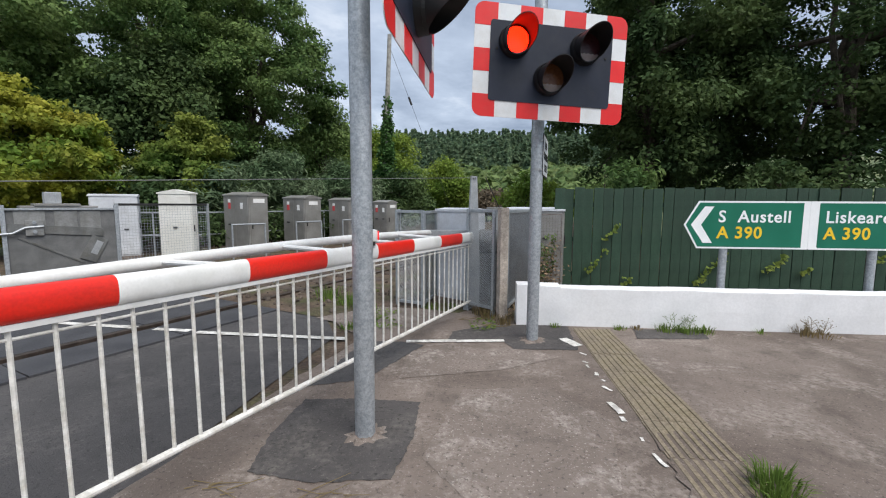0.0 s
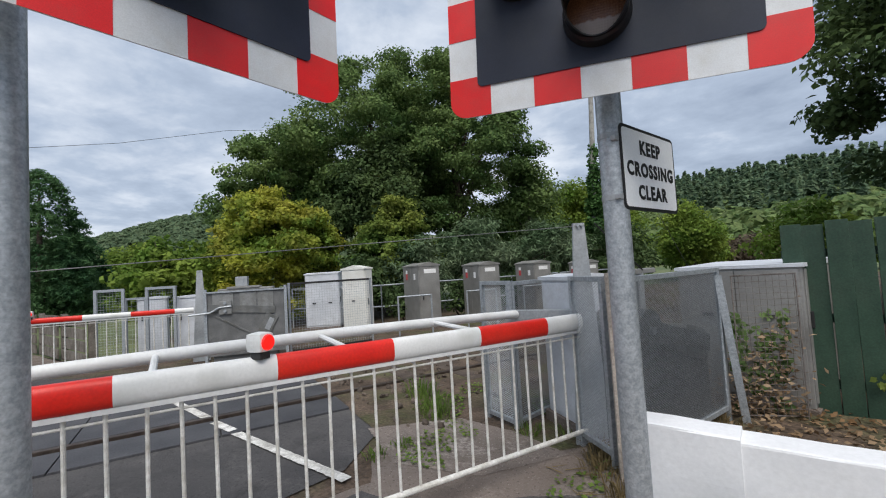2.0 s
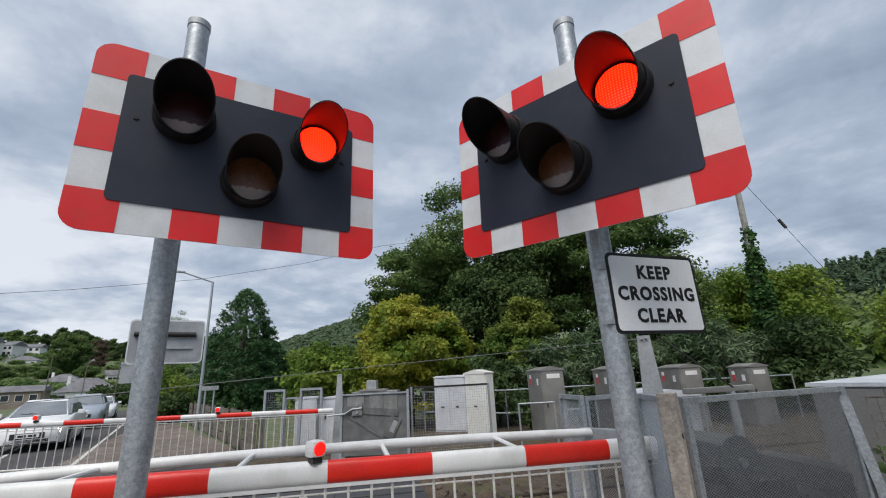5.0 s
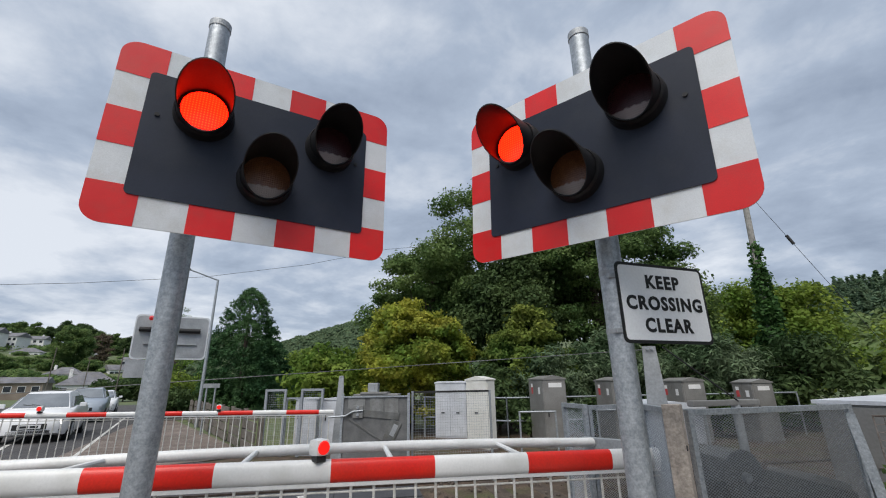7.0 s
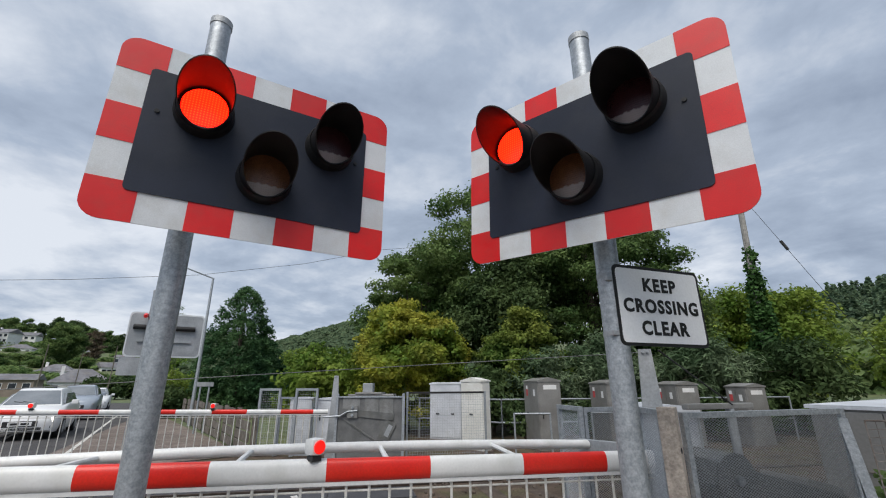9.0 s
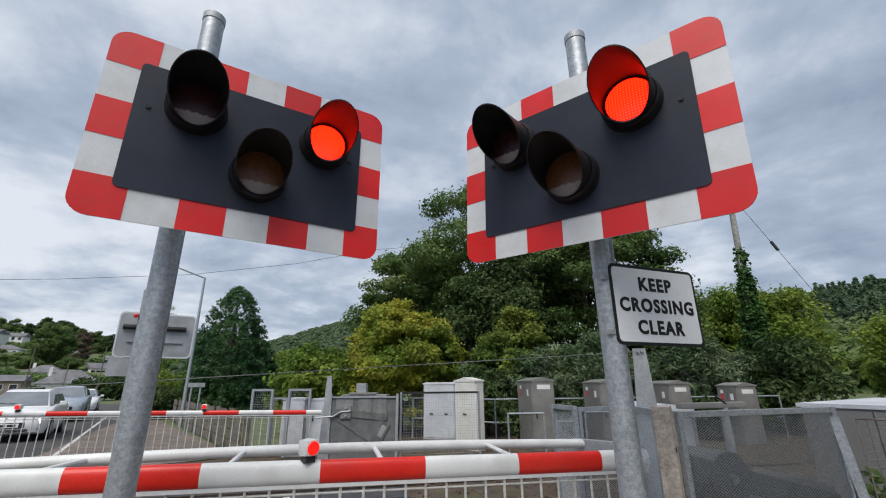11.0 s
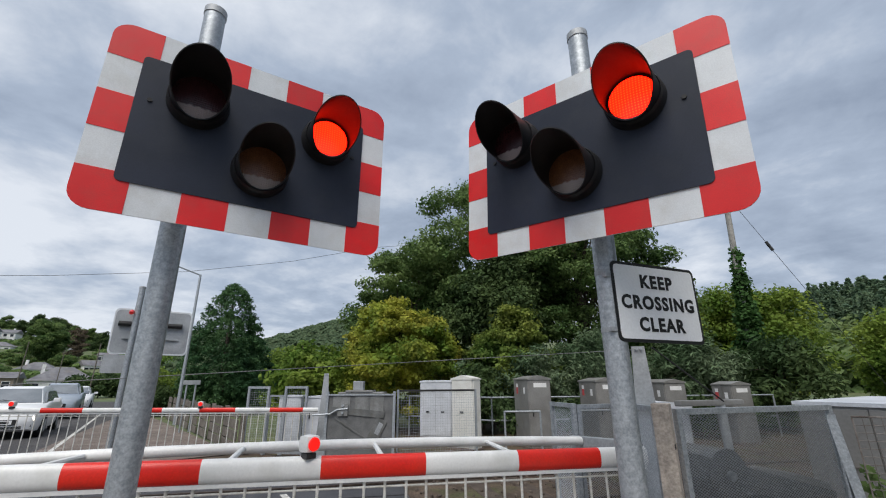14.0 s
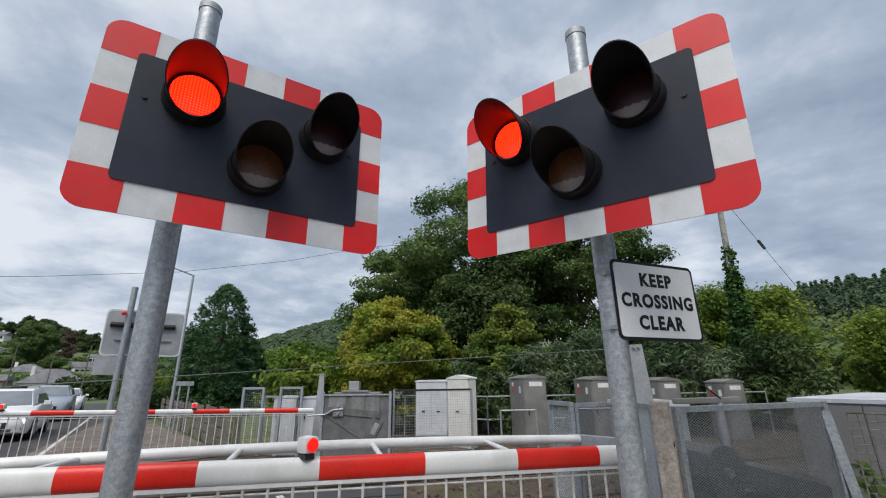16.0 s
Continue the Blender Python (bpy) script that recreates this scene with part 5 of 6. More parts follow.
tree("birch_tree", -2.1, 29.5, 4.8, 1.9, 0.4, LEAF_LIGHT, "light green bushy tree up the line", "tree", 42, 55, 330, 0.2, 0.13, 0.75, 0.1, 9, 0.7)
tree("birch_tree", -8.8, 24.8, 6.2, 2.5, 0.5, LEAF_LIGHT, "light green tree behind the shrubs", "tree", 43, 55, 330, 0.2, 0.13, 0.8, 0.1, 9, 0.7)
for k, (x, y, h_, w_) in enumerate(((-6.7, 24.6, 6.3, 2.3), (-10.6, 27.0, 6.6, 2.4))):
    tree("birch_tree", x, y, h_, w_, 0.4, LEAF_LIGHT, "light green tree closing the gap behind the ivy-clad pole", "tree", 140 + k, 80, 330, 0.2, 0.13, 0.75, 0.1, 9, 0.7)
for k, (x, y, h_, m_) in enumerate(((-2.6, 33.0, 2.9, LEAF_LIGHT), (0.6, 34.0, 2.6, LEAF_BROWN), (3.6, 36.0, 2.7, LEAF_OAK), (6.6, 37.0, 2.8, LEAF_LIGHT))):
    tree("shrub", x, y, h_, 2.2, 0.1, m_, "low green and brown bush up the line", "shrub", 150 + k, 60, 200, 0.26, 0.16, 0.7, 0.06, 6)
tree("lime_tree", 5.0, 13.0, 9.6, 3.3, 1.5, LEAF_DARK, "large dark green tree overhanging the board fence", "tree", 51, 250, 760, 0.14, 0.09, 0.55, 0.28, 14)
tree("lime_tree", 9.4, 12.4, 10.2, 3.7, 1.4, LEAF_DARK, "large dark green tree behind the board fence", "tree", 52, 250, 760, 0.14, 0.09, 0.55, 0.3, 14)
tree("lime_tree", 14.5, 12.6, 10.0, 3.8, 1.4, LEAF_DARK, "large dark green tree behind the board fence", "tree", 53, 200, 600, 0.15, 0.1, 0.58, 0.3, 12)
tree("lime_tree", 7.2, 15.5, 9.0, 3.6, 0.6, LEAF_DARK, "dark tree filling the gap behind the others", "tree", 54, 150, 520, 0.17, 0.11, 0.62, 0.26, 10)
tree("shrub", 3.2, 10.4, 2.6, 1.2, 0.1, LEAF_OAK, "green shrub rising just behind the board fence", "shrub", 55, 40, 460, 0.14, 0.08, 0.45, 0.05, 6)
tree("shrub", 6.6, 10.0, 2.4, 1.5, 0.1, LEAF_DARK, "dark shrub rising just behind the board fence", "shrub", 56, 45, 460, 0.14, 0.08, 0.45, 0.05, 6)
for k, x in enumerate((8.9, 11.2, 13.6)):
    tree("shrub", x, 10.2 + 0.2 * k, 3.0, 1.5, 0.1, LEAF_DARK, "dark shrub rising just behind the board fence", "shrub", 130 + k, 45, 420, 0.14, 0.08, 0.5, 0.05, 6)
tree("shrub", 2.0, 16.5, 2.9, 1.4, 0.1, LEAF_LIGHT, "light green shrub beyond the end of the fence", "shrub", 57, 40, 400, 0.16, 0.1, 0.5, 0.05, 6)
tree("round_tree", -29.6, 12.0, 4.1, 3.0, 0.3, LEAF_LIGHT, "rounded green tree beyond the far gates", "tree", 61, 70, 230, 0.24, 0.17, 0.9, 0.15, 8)
tree("round_tree", -26.5, 15.5, 4.2, 2.8, 0.3, LEAF_OAK, "rounded green tree beyond the far gates", "tree", 62, 60, 230, 0.24, 0.17, 0.9, 0.15, 8)
tree("round_tree", -19.5, 11.2, 3.2, 2.0, 0.2, LEAF_LIGHT, "green bush beyond the far gates", "shrub", 63, 50, 300, 0.2, 0.13, 0.7, 0.08, 7)
tree("hedge_bush", -24.5, 3.3, 1.5, 1.2, 0.1, LEAF_DARK, "dark clipped hedge beside the far road", "shrub", 64, 40, 330, 0.16, 0.1, 0.6, 0.06, 5)
tree("hedge_bush", -29.5, 4.2, 1.9, 1.6, 0.1, LEAF_OAK, "green hedge beside the far road", "shrub", 65, 40, 300, 0.18, 0.11, 0.7, 0.06, 5)
for k, (x, y) in enumerate(((-63.5, -2.4), (-63.0, -0.4), (-63.8, 1.6))):
    tree("hedge_bush", x, y, 2.7, 1.7, 0.1, LEAF_DARK, "dark green hedge at the far end of the road", "shrub", 96 + k, 36, 120, 0.34, 0.24, 0.8, 0.08, 5)
tree("hedge_bush", -26.0, 3.5, 3.3, 1.6, 0.1, LEAF_LIGHT, "green hedge below the conifer", "shrub", 66, 35, 330, 0.16, 0.1, 0.55, 0.06, 5)


def conifer(x, y, h, r, seed, label):
    """A cypress: tiers of drooping sprays round a straight trunk."""
    rng = np.random.default_rng(seed)
    t = thing("conifer_tree", label, "tree", pose(x, y, 0))
    part("trunk", rodded((0, 0, -0.1), (0, 0, h * 0.95), 0.2, 0.02, seg=10), BARK, t, "dark straight trunk")
    lumps = []
    for i in range(520):
        f = rng.random() ** 1.15
        zz = 0.3 + f * (h - 0.45)
        a = rng.uniform(0, 2 * math.pi)
        rad = r * (1 - f ** 2.6) ** 0.6 * (1 + 0.16 * noise.noise((2.2 * math.cos(a), 2.2 * math.sin(a), zz * 0.9 + seed))) * rng.uniform(0.45, 1.0)
        # each spray droops outwards in three dabs
        size = 0.16 + 0.17 * (1 - f)
        for k in range(3):
            lumps.append(((rad + 0.17 * k) * math.cos(a), (rad + 0.17 * k) * math.sin(a), zz - 0.10 * k * k, size * (1 - 0.22 * k)))
    pts, nrm = crown_points(rng, lumps, 640, 0.8, 0.35)
    part_mesh("crown", leaf_mesh("crown", pts, nrm, 0.2, 0.06, rng), LEAF_CONIFER, t)
    return t


conifer(-24.2, 6.25, 7.0, 1.95, 71, "tall dark green conifer beside the street lamp")
conifer(-26.6, 7.9, 4.6, 1.5, 72, "smaller dark green conifer behind the tall one")


def far_woods():
    """The woods on the hills: many small crowns, broadleaf on the western hill and below, conifers along the northern crest."""
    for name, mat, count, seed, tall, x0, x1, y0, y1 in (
            ("far_wood", LEAF_FAR_HAZED, 560, 81, False, -90, 50, 62, 125), ("western_wood", LEAF_WEST_HAZED, 950, 84, False, -345, -125, 14, 150), ("far_conifer_wood", LEAF_CONIFER_HAZED, 900, 82, True, -85, 45, 105, 215)):
        rng = np.random.default_rng(seed)
        west = name == "western_wood"
        pts, nrm = [], []
        for i in range(count):
            x, y = rng.uniform(x0, x1), rng.uniform(y0, y1)
            zz = ground_height(x, y)
            hh = rng.uniform(7, 11) if tall else rng.uniform(4.0, 6.5) if west else rng.uniform(3.5, 6.5)
            rr = rng.uniform(1.7, 2.7) if tall else rng.uniform(3.6, 6.4) if west else rng.uniform(2.4, 4.2)
            k = 130 if tall else 95
            f = rng.random(k)
            a = rng.uniform(0, 2 * np.pi, k)
            if tall:
                rad = rr * (1.05 - f) * rng.uniform(0.5, 1.1, k)
            else:
                rad = rr * np.sqrt(np.clip(1 - (2 * f - 1) ** 2, 0.05, 1)) * rng.uniform(0.6, 1.1, k)
            pts.append(np.stack([x + rad * np.cos(a), y + rad * np.sin(a), zz + hh * (0.04 + 0.96 * f)], 1))
            n_ = np.stack([np.cos(a), np.sin(a), 0.5 + f], 1) + rng.normal(size=(k, 3)) * 0.4
            nrm.append(n_ / np.linalg.norm(n_, axis=1, keepdims=True))
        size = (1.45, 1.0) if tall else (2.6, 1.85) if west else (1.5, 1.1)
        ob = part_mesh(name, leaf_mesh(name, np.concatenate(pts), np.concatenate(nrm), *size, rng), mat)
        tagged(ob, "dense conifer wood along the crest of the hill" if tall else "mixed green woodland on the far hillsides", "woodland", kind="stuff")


far_woods()


def town_trees():
    """Garden trees among the houses on the far slope: bearing, distance, elevation of foot and top, spread."""
    spots = ((-97.4, 185, 2.0, 6.5, 6.8, LEAF_OAK, "large dark green tree among the houses"), (-95.0, 200, 2.2, 6.0, 3.7, LEAF_BROWN, "thin brown-leaved tree among the houses"),
             (-98.0, 300, 3.3, 6.9, 6.0, LEAF_DARK, ""), (-100.5, 310, 3.3, 6.4, 7.0, LEAF_OAK, ""), (-102.6, 300, 3.3, 6.2, 6.0, LEAF_OAK, ""), (-96.3, 290, 3.2, 6.4, 5.5, LEAF_DARK, ""), (-93.0, 230, 2.4, 5.6, 5.2, LEAF_DARK, ""),
             (-94.2, 250, 2.8, 6.1, 4.6, LEAF_OAK, ""), (-91.0, 220, 2.2, 5.2, 5.5, LEAF_DARK, ""), (-89.0, 210, 2.0, 4.8, 6.0, LEAF_OAK, ""), (-100.0, 190, 1.2, 3.0, 5.5, LEAF_OAK, ""), (-102.0, 185, 1.2, 3.2, 5.0, LEAF_OAK, ""),
             (-98.6, 180, 1.5, 2.9, 4.0, LEAF_OAK, ""), (-98.2, 124, -0.6, 0.45, 2.1, LEAF_DARK, ""), (-92.0, 108, -0.7, 1.3, 3.0, LEAF_DARK, ""), (-90.6, 112, -0.7, 1.9, 3.4, LEAF_OAK, ""),
             (-95.6, 178, 1.8, 2.95, 3.8, LEAF_OAK, ""), (-100.0, 150, 0.6, 1.7, 3.0, LEAF_OAK, ""), (-93.2, 140, -0.4, 0.8, 2.0, LEAF_OAK, ""), (-88.4, 40, -1.8, 9.3, 1.7, LEAF_OAK, "slender green tree behind the far signal"),
             (-99.6, 325, 3.2, 6.0, 9.5, LEAF_DARK, ""), (-101.6, 330, 3.2, 6.3, 9.5, LEAF_OAK, ""), (-103.8, 330, 3.2, 6.4, 9.5, LEAF_DARK, ""), (-96.9, 325, 3.2, 6.6, 8.5, LEAF_DARK, ""),
             (-95.2, 325, 3.0, 5.9, 9.0, LEAF_OAK, ""), (-93.4, 320, 2.8, 5.5, 9.0, LEAF_DARK, ""), (-91.6, 315, 2.6, 5.0, 9.0, LEAF_OAK, ""), (-87.0, 180, 1.0, 4.4, 7.0, LEAF_FAR_HAZED, ""), (-84.0, 190, 1.0, 4.2, 7.0, LEAF_FAR_HAZED, ""))
    for i, (az_, dist, el0, el1, spread, m, lab) in enumerate(spots):
        a_, b_ = bearing(az_, dist, el0), bearing(az_, dist, el1)
        k = dist / 185
        tree("garden_tree", a_.x, a_.y, b_.z - a_.z, spread, 0.4, m, lab or "dense green garden tree among the houses", "tree", 300 + i, 70, 150 / k, 0.42 * k, 0.3 * k, 0.26 * spread, 0.3, 5, z=a_.z)


town_trees()


def hedgerows():
    """Hedges and small trees between the gardens, too many to count."""
    rng = np.random.default_rng(83)
    pts, nrm = [], []
    for i in range(170):
        x, y = rng.uniform(-280, -150), rng.uniform(-75, 12)
        if -14 < (y + 2 + (x + 16) * -0.08) < 3 and x > -110:
            continue
        h, r = rng.uniform(0.7, 1.5), rng.uniform(1.6, 3.6)
        k = 150
        f = rng.random(k)
        a = rng.uniform(0, 2 * np.pi, k)
        rad = r * np.sqrt(np.clip(1 - (1.6 * f - 0.6) ** 2, 0.05, 1)) * rng.uniform(0.6, 1.1, k)
        pts.append(np.stack([x + rad * np.cos(a), y + rad * np.sin(a), ground_height(x, y) + h * f], 1))
        n_ = np.stack([np.cos(a), np.sin(a), 0.5 + f], 1) + rng.normal(size=(k, 3)) * 0.4
        nrm.append(n_ / np.linalg.norm(n_, axis=1, keepdims=True))
    ob = part_mesh("hedgerow", leaf_mesh("hedgerow", np.concatenate(pts), np.concatenate(nrm), 1.0, 0.75, rng), LEAF_OAK)
    tagged(ob, "dark green hedges between the gardens on the slope", "hedges", kind="stuff")


hedgerows()


def ivy_pole():
    p = thing("telegraph_pole", "leaning grey timber telegraph pole clad in ivy, with a stay wire", "telegraph pole", pose(-4.55, 19.9, 0))
    rng = np.random.default_rng(91)
    part("pole", rodded((0, 0, -0.1), (0.45, -0.2, 8.9), 0.14, 0.09, seg=12), POLE_TIMBER, p, "weathered timber pole")
    pts = []
    for i in range(95):
        f = rng.random()
        rr = 0.55 * (1 - 0.74 * f)
        a = rng.uniform(0, 6.28)
        pts.append((0.33 * f + rr * 0.5 * math.cos(a), -0.14 * f + rr * 0.5 * math.sin(a), 0.2 + 6.0 * f, rr))
    q, n_ = crown_points(rng, pts, 620, 1.2, 0.4)
    part_mesh("ivy", leaf_mesh("ivy", q, n_, 0.15, 0.13, rng), LEAF_IVY, p, "dark green ivy up the pole")
    part("stay_wire", rodded((0.43, -0.2, 8.4), (3.6, 1.2, 0.0), 0.008, seg=6), DARK, p, "dark stay wire")
    part("insulator", rodded((1.25, 0.155, 6.25), (1.38, 0.21, 5.9), 0.05, seg=8), DARK, p, "stay insulator")
    return p


ivy_pole()


def wire(points, r, label, mat=None):
    w = thing("overhead_wire", label, "wire", pose(*points[0]))
    o = Vector(points[0])
    for a, b in zip(points, points[1:]):
        part("strand", rodded(Vector(a) - o, Vector(b) - o, r, seg=6), mat or DARK, w)
    return w


wire([(-0.06, 5.42, 1.68), (-1.9, 1.6, 1.437), (-3.7, -2.2, 1.2)], 0.0024, "thin steel wire along the boom from the pivot fin", MACHINE_PALE)
far = [(-28.6, -8.0, 6.3), (-28.3, -2.0, 7.1), (-27.9, 4.0, 8.1), (-26.9, 10.0, 9.5), (-25.6, 15.3, 11.1), (-18, 24, 11.4), (-6.0, 29.4, 11.9), (-4.1, 19.7, 8.8)]
wire(far[:6], 0.012, "dark telephone wire across the far sky")


# ---- small plants on the ground ----
def tuft(x, y, z, n, h, r, mat, seed, label, lean=0.5):
    rng = np.random.default_rng(seed)
    t = thing("grass_tuft", label, "grass", pose(x, y, z), "tufts on the footway")
    v, f = [], []
    for i in range(n):
        a, d = rng.uniform(0, 6.283), r * rng.random() ** 0.7
        b = np.array([d * math.cos(a), d * math.sin(a), 0.0])
        out = np.array([math.cos(a), math.sin(a), 0]) * lean * h * rng.uniform(0.2, 1.3)
        hh = h * rng.uniform(0.5, 1.1)
        w = 0.0035 * rng.uniform(0.8, 1.6)
        s = np.array([-math.sin(a + rng.uniform(-0.8, 0.8)), math.cos(a), 0]) * w
        k = len(v)
        m = b + out * 0.35 + np.array([0, 0, hh * 0.65])
        tip = b + out + np.array([0, 0, hh * rng.uniform(0.7, 1.0)])
        v += [tuple(b - s), tuple(b + s), tuple(m + s * 0.8), tuple(m - s * 0.8), tuple(tip)]
        f += [(k, k + 1, k + 2, k + 3), (k + 3, k + 2, k + 4)]
    me = bpy.data.meshes.new("grass_clump")
    me.from_pydata(v, [], f)
    part_mesh("grass_clump", me, mat, t)
    return t


tuft(1.42, 1.98, 0.0, 170, 0.14, 0.10, GRASS, 1, "bright green grass tuft in the ribbed paving")
tuft(1.36, 1.86, 0.0, 80, 0.10, 0.08, GRASS, 2, "bright green grass tuft in the ribbed paving")
for i, (x, y, n, h, r, m) in enumerate(((2.02, 4.60, 90, 0.09, 0.10, GRASS), (2.22, 4.57, 110, 0.08, 0.12, GRASS), (2.4, 4.58, 110, 0.08, 0.10, GRASS), (1.55, 4.62, 40, 0.06, 0.07, GRASS), (1.72, 4.64, 40, 0.05, 0.07, GRASS_DRY),
                                        (3.42, 4.6, 60, 0.12, 0.12, GRASS_DRY), (3.55, 4.58, 50, 0.07, 0.16, GRASS_DRY), (0.86, 4.64, 40, 0.05, 0.06, GRASS), (0.3, 4.72, 90, 0.12, 0.1, GRASS_DRY), (0.12, 4.95, 90, 0.1, 0.14, GRASS_DRY),
                                        (-0.3, 5.5, 90, 0.1, 0.14, GRASS), (-0.6, 5.35, 70, 0.08, 0.12, GRASS), (-1.55, 5.3, 120, 0.14, 0.16, GRASS), (-1.75, 5.5, 100, 0.16, 0.18, GRASS), (-1.35, 4.6, 60, 0.06, 0.1, GRASS),
                                        (0.05, 5.15, 90, 0.14, 0.12, GRASS_DRY), (-1.4, 4.35, 70, 0.07, 0.1, GRASS), (3.0, 4.62, 30, 0.05, 0.08, GRASS), (4.6, 4.62, 50, 0.07, 0.12, GRASS), (0.7, 6.15, 70, 0.12, 0.14, GRASS_DRY), (-2.1, 5.75, 120, 0.22, 0.2, GRASS))):
    tuft(x, y, 0.003, n, h, r, m, 20 + i, "green weeds at the foot of the wall" if m is GRASS else "dry brown weeds on the concrete")


def weed(x, y, h, seed, dry):
    """A tall thin weed with side stalks against the wall."""
    r_ = random.Random(seed)
    t = thing("tall_weed", "thin dry branching weed" if dry else "thin green weed against the white wall", "weed", pose(x, y, 0))
    bm = bmesh.new()
    for k in range(5):
        a = r_.uniform(0, 6.28)
        tip = Vector((0.10 * math.cos(a) + r_.uniform(-.03, .03), 0.03 * math.sin(a), h * r_.uniform(0.6, 1.0)))
        rod(bm, (0, 0, 0), tip, 0.0025, 0.001, seg=4)
        for j in range(4):
            p = tip * r_.uniform(0.45, 0.95)
            q = p + Vector((r_.uniform(-0.06, 0.06), r_.uniform(-0.02, 0.02), r_.uniform(0.01, 0.06)))
            rod(bm, p, q, 0.0016, 0.0008, seg=4)
            bmesh.ops.create_icosphere(bm, subdivisions=1, radius=0.005, matrix=Matrix.Translation(q))
    part("stalks", bm, GRASS_DRY if dry else GRASS, t)
    return t


weed(2.12, 4.64, 0.20, 5, False)
weed(2.24, 4.65, 0.15, 6, False)
weed(3.5, 4.62, 0.22, 7, True)
weed(3.62, 4.63, 0.18, 8, True)


def debris():
    """Dry stalks and twigs blown against the skirt."""
    r_ = random.Random(77)
    for k, (x, y, n) in enumerate(((-0.95, 1.62, 16), (-0.72, 1.74, 12), (-1.28, 1.75, 9), (0.15, 4.6, 10), (-0.1, 4.85, 10))):
        t = thing("dry_stalk_heap", "few pale dry stalks lying on the concrete", "plant debris", pose(x, y, 0.006))
        for i in range(n):
            a = r_.uniform(-0.5, 0.9)
            p = Vector((r_.uniform(-0.12, 0.12), r_.uniform(-0.05, 0.05), 0.004))
            part("stalk", rodded(p, p + Vector((math.cos(a), math.sin(a), r_.uniform(0, 0.08))) * r_.uniform(0.05, 0.2), 0.003, 0.0015, seg=4), GRASS_DRY, t)


debris()


def fence_ivy():
    """Sprigs of bindweed that come through between the fence boards."""
    rng = np.random.default_rng(5)
    for k, (x, z, hgt) in enumerate(((1.93, 0.80, 0.25), (1.68, 0.27, 0.40), (2.19, 0.03, 0.22), (3.40, 0.14, 0.50), (3.28, 0.10, 0.30), (4.30, 0.33, 0.16), (4.46, 0.42, 0.18), (4.82, 0.30, 0.14), (5.9, 0.5, 0.25))):
        t = thing("bindweed_sprig", "light green bindweed sprig growing through the fence boards", "climbing plant", pose(x + 0.12, 6.82, z))
        n = int(12 + 46 * hgt)
        f = rng.random(n)
        p = np.stack([0.75 * hgt * (f - 0.3) + rng.normal(size=n) * 0.035, -0.02 - 0.05 * rng.random(n), f * hgt], 1)
        nr = np.stack([rng.normal(size=n) * 0.4, -np.ones(n), 0.4 + rng.normal(size=n) * 0.3], 1)
        nr /= np.linalg.norm(nr, axis=1, keepdims=True)
        part_mesh("foliage", leaf_mesh("foliage", p, nr, 0.06, 0.05, rng), LEAF_MAPLE_B, t)


fence_ivy()


def panel_creeper():
    """Bindweed that has grown up the wire panel from behind."""
    rng = np.random.default_rng(15)
    t = thing("bindweed_creeper", "green bindweed grown through the rusty wire panel", "climbing plant", pose(0.82, 6.40, 0, 0, 0, 29))
    n = 520
    f = rng.random(n)
    p = np.stack([0.46 * rng.random(n), 0.02 + 0.07 * rng.random(n), 0.05 + 0.85 * f], 1)
    keep = np.array([noise.noise((x * 6, 0.5, z * 6)) > -0.05 for x, _, z in p])
    nr = np.stack([rng.normal(size=n) * 0.5, -np.ones(n), 0.4 + rng.normal(size=n) * 0.4], 1)
    nr /= np.linalg.norm(nr, axis=1, keepdims=True)
    part_mesh("foliage", leaf_mesh("foliage", p[keep], nr[keep], 0.055, 0.045, rng), LEAF_OAK, t)


panel_creeper()


def litter():
    """Fallen leaves behind the wall and caught at the foot of the wire panel."""
    rng = np.random.default_rng(8)
    n = 1400
    p = np.stack([rng.uniform(0.3, 3.2, n), rng.uniform(4.95, 6.85, n), 0.02 + 0.03 * rng.random(n)], 1)
    q = np.stack([0.98 + 0.2 * rng.normal(size=500), 6.85 + 0.3 * rng.normal(size=500), np.abs(rng.normal(size=500)) * 0.28 + 0.02], 1)
    f = rng.random(420)
    w = np.stack([0.80 + 0.45 * f + 0.04 * rng.normal(size=420), 6.40 + 0.24 * f + 0.05 * rng.random(420), 0.05 + 1.0 * rng.random(420) ** 1.5 * (0.3 + 0.7 * f)], 1)
    p = np.concatenate([p, q, w])
    nr = rng.normal(size=p.shape) * 0.4 + np.array([0, 0, 1.0])
    nr /= np.linalg.norm(nr, axis=1, keepdims=True)
    m = leaf("dead_leaves", (0.17, 0.10, 0.05), (0.40, 0.31, 0.21), 0.15)
    ob = part_mesh("leaf_litter", leaf_mesh("leaf_litter", p, nr, 0.05, 0.035, rng), m)
    tagged(ob, "brown and pale fallen leaves behind the white wall", "leaf litter", kind="stuff")
    n = 2600
    p = np.stack([rng.uniform(-1.9, 0.2, n), rng.uniform(4.4, 6.4, n), 0.008 + 0.02 * rng.random(n)], 1)
    keep = noise_mask(p)
    nr = rng.normal(size=p.shape) * 0.3 + np.array([0, 0, 1.0])
    nr /= np.linalg.norm(nr, axis=1, keepdims=True)
    ob = part_mesh("moss", leaf_mesh("moss", p[keep], nr[keep], 0.035, 0.03, rng), GRASS)
    tagged(ob, "patches of green moss on the concrete by the track", "moss", kind="stuff")


def noise_mask(p):
    return np.array([noise.noise((x * 1.4, y * 1.4, 3.0)) > 0.12 for x, y, _ in p])


litter()


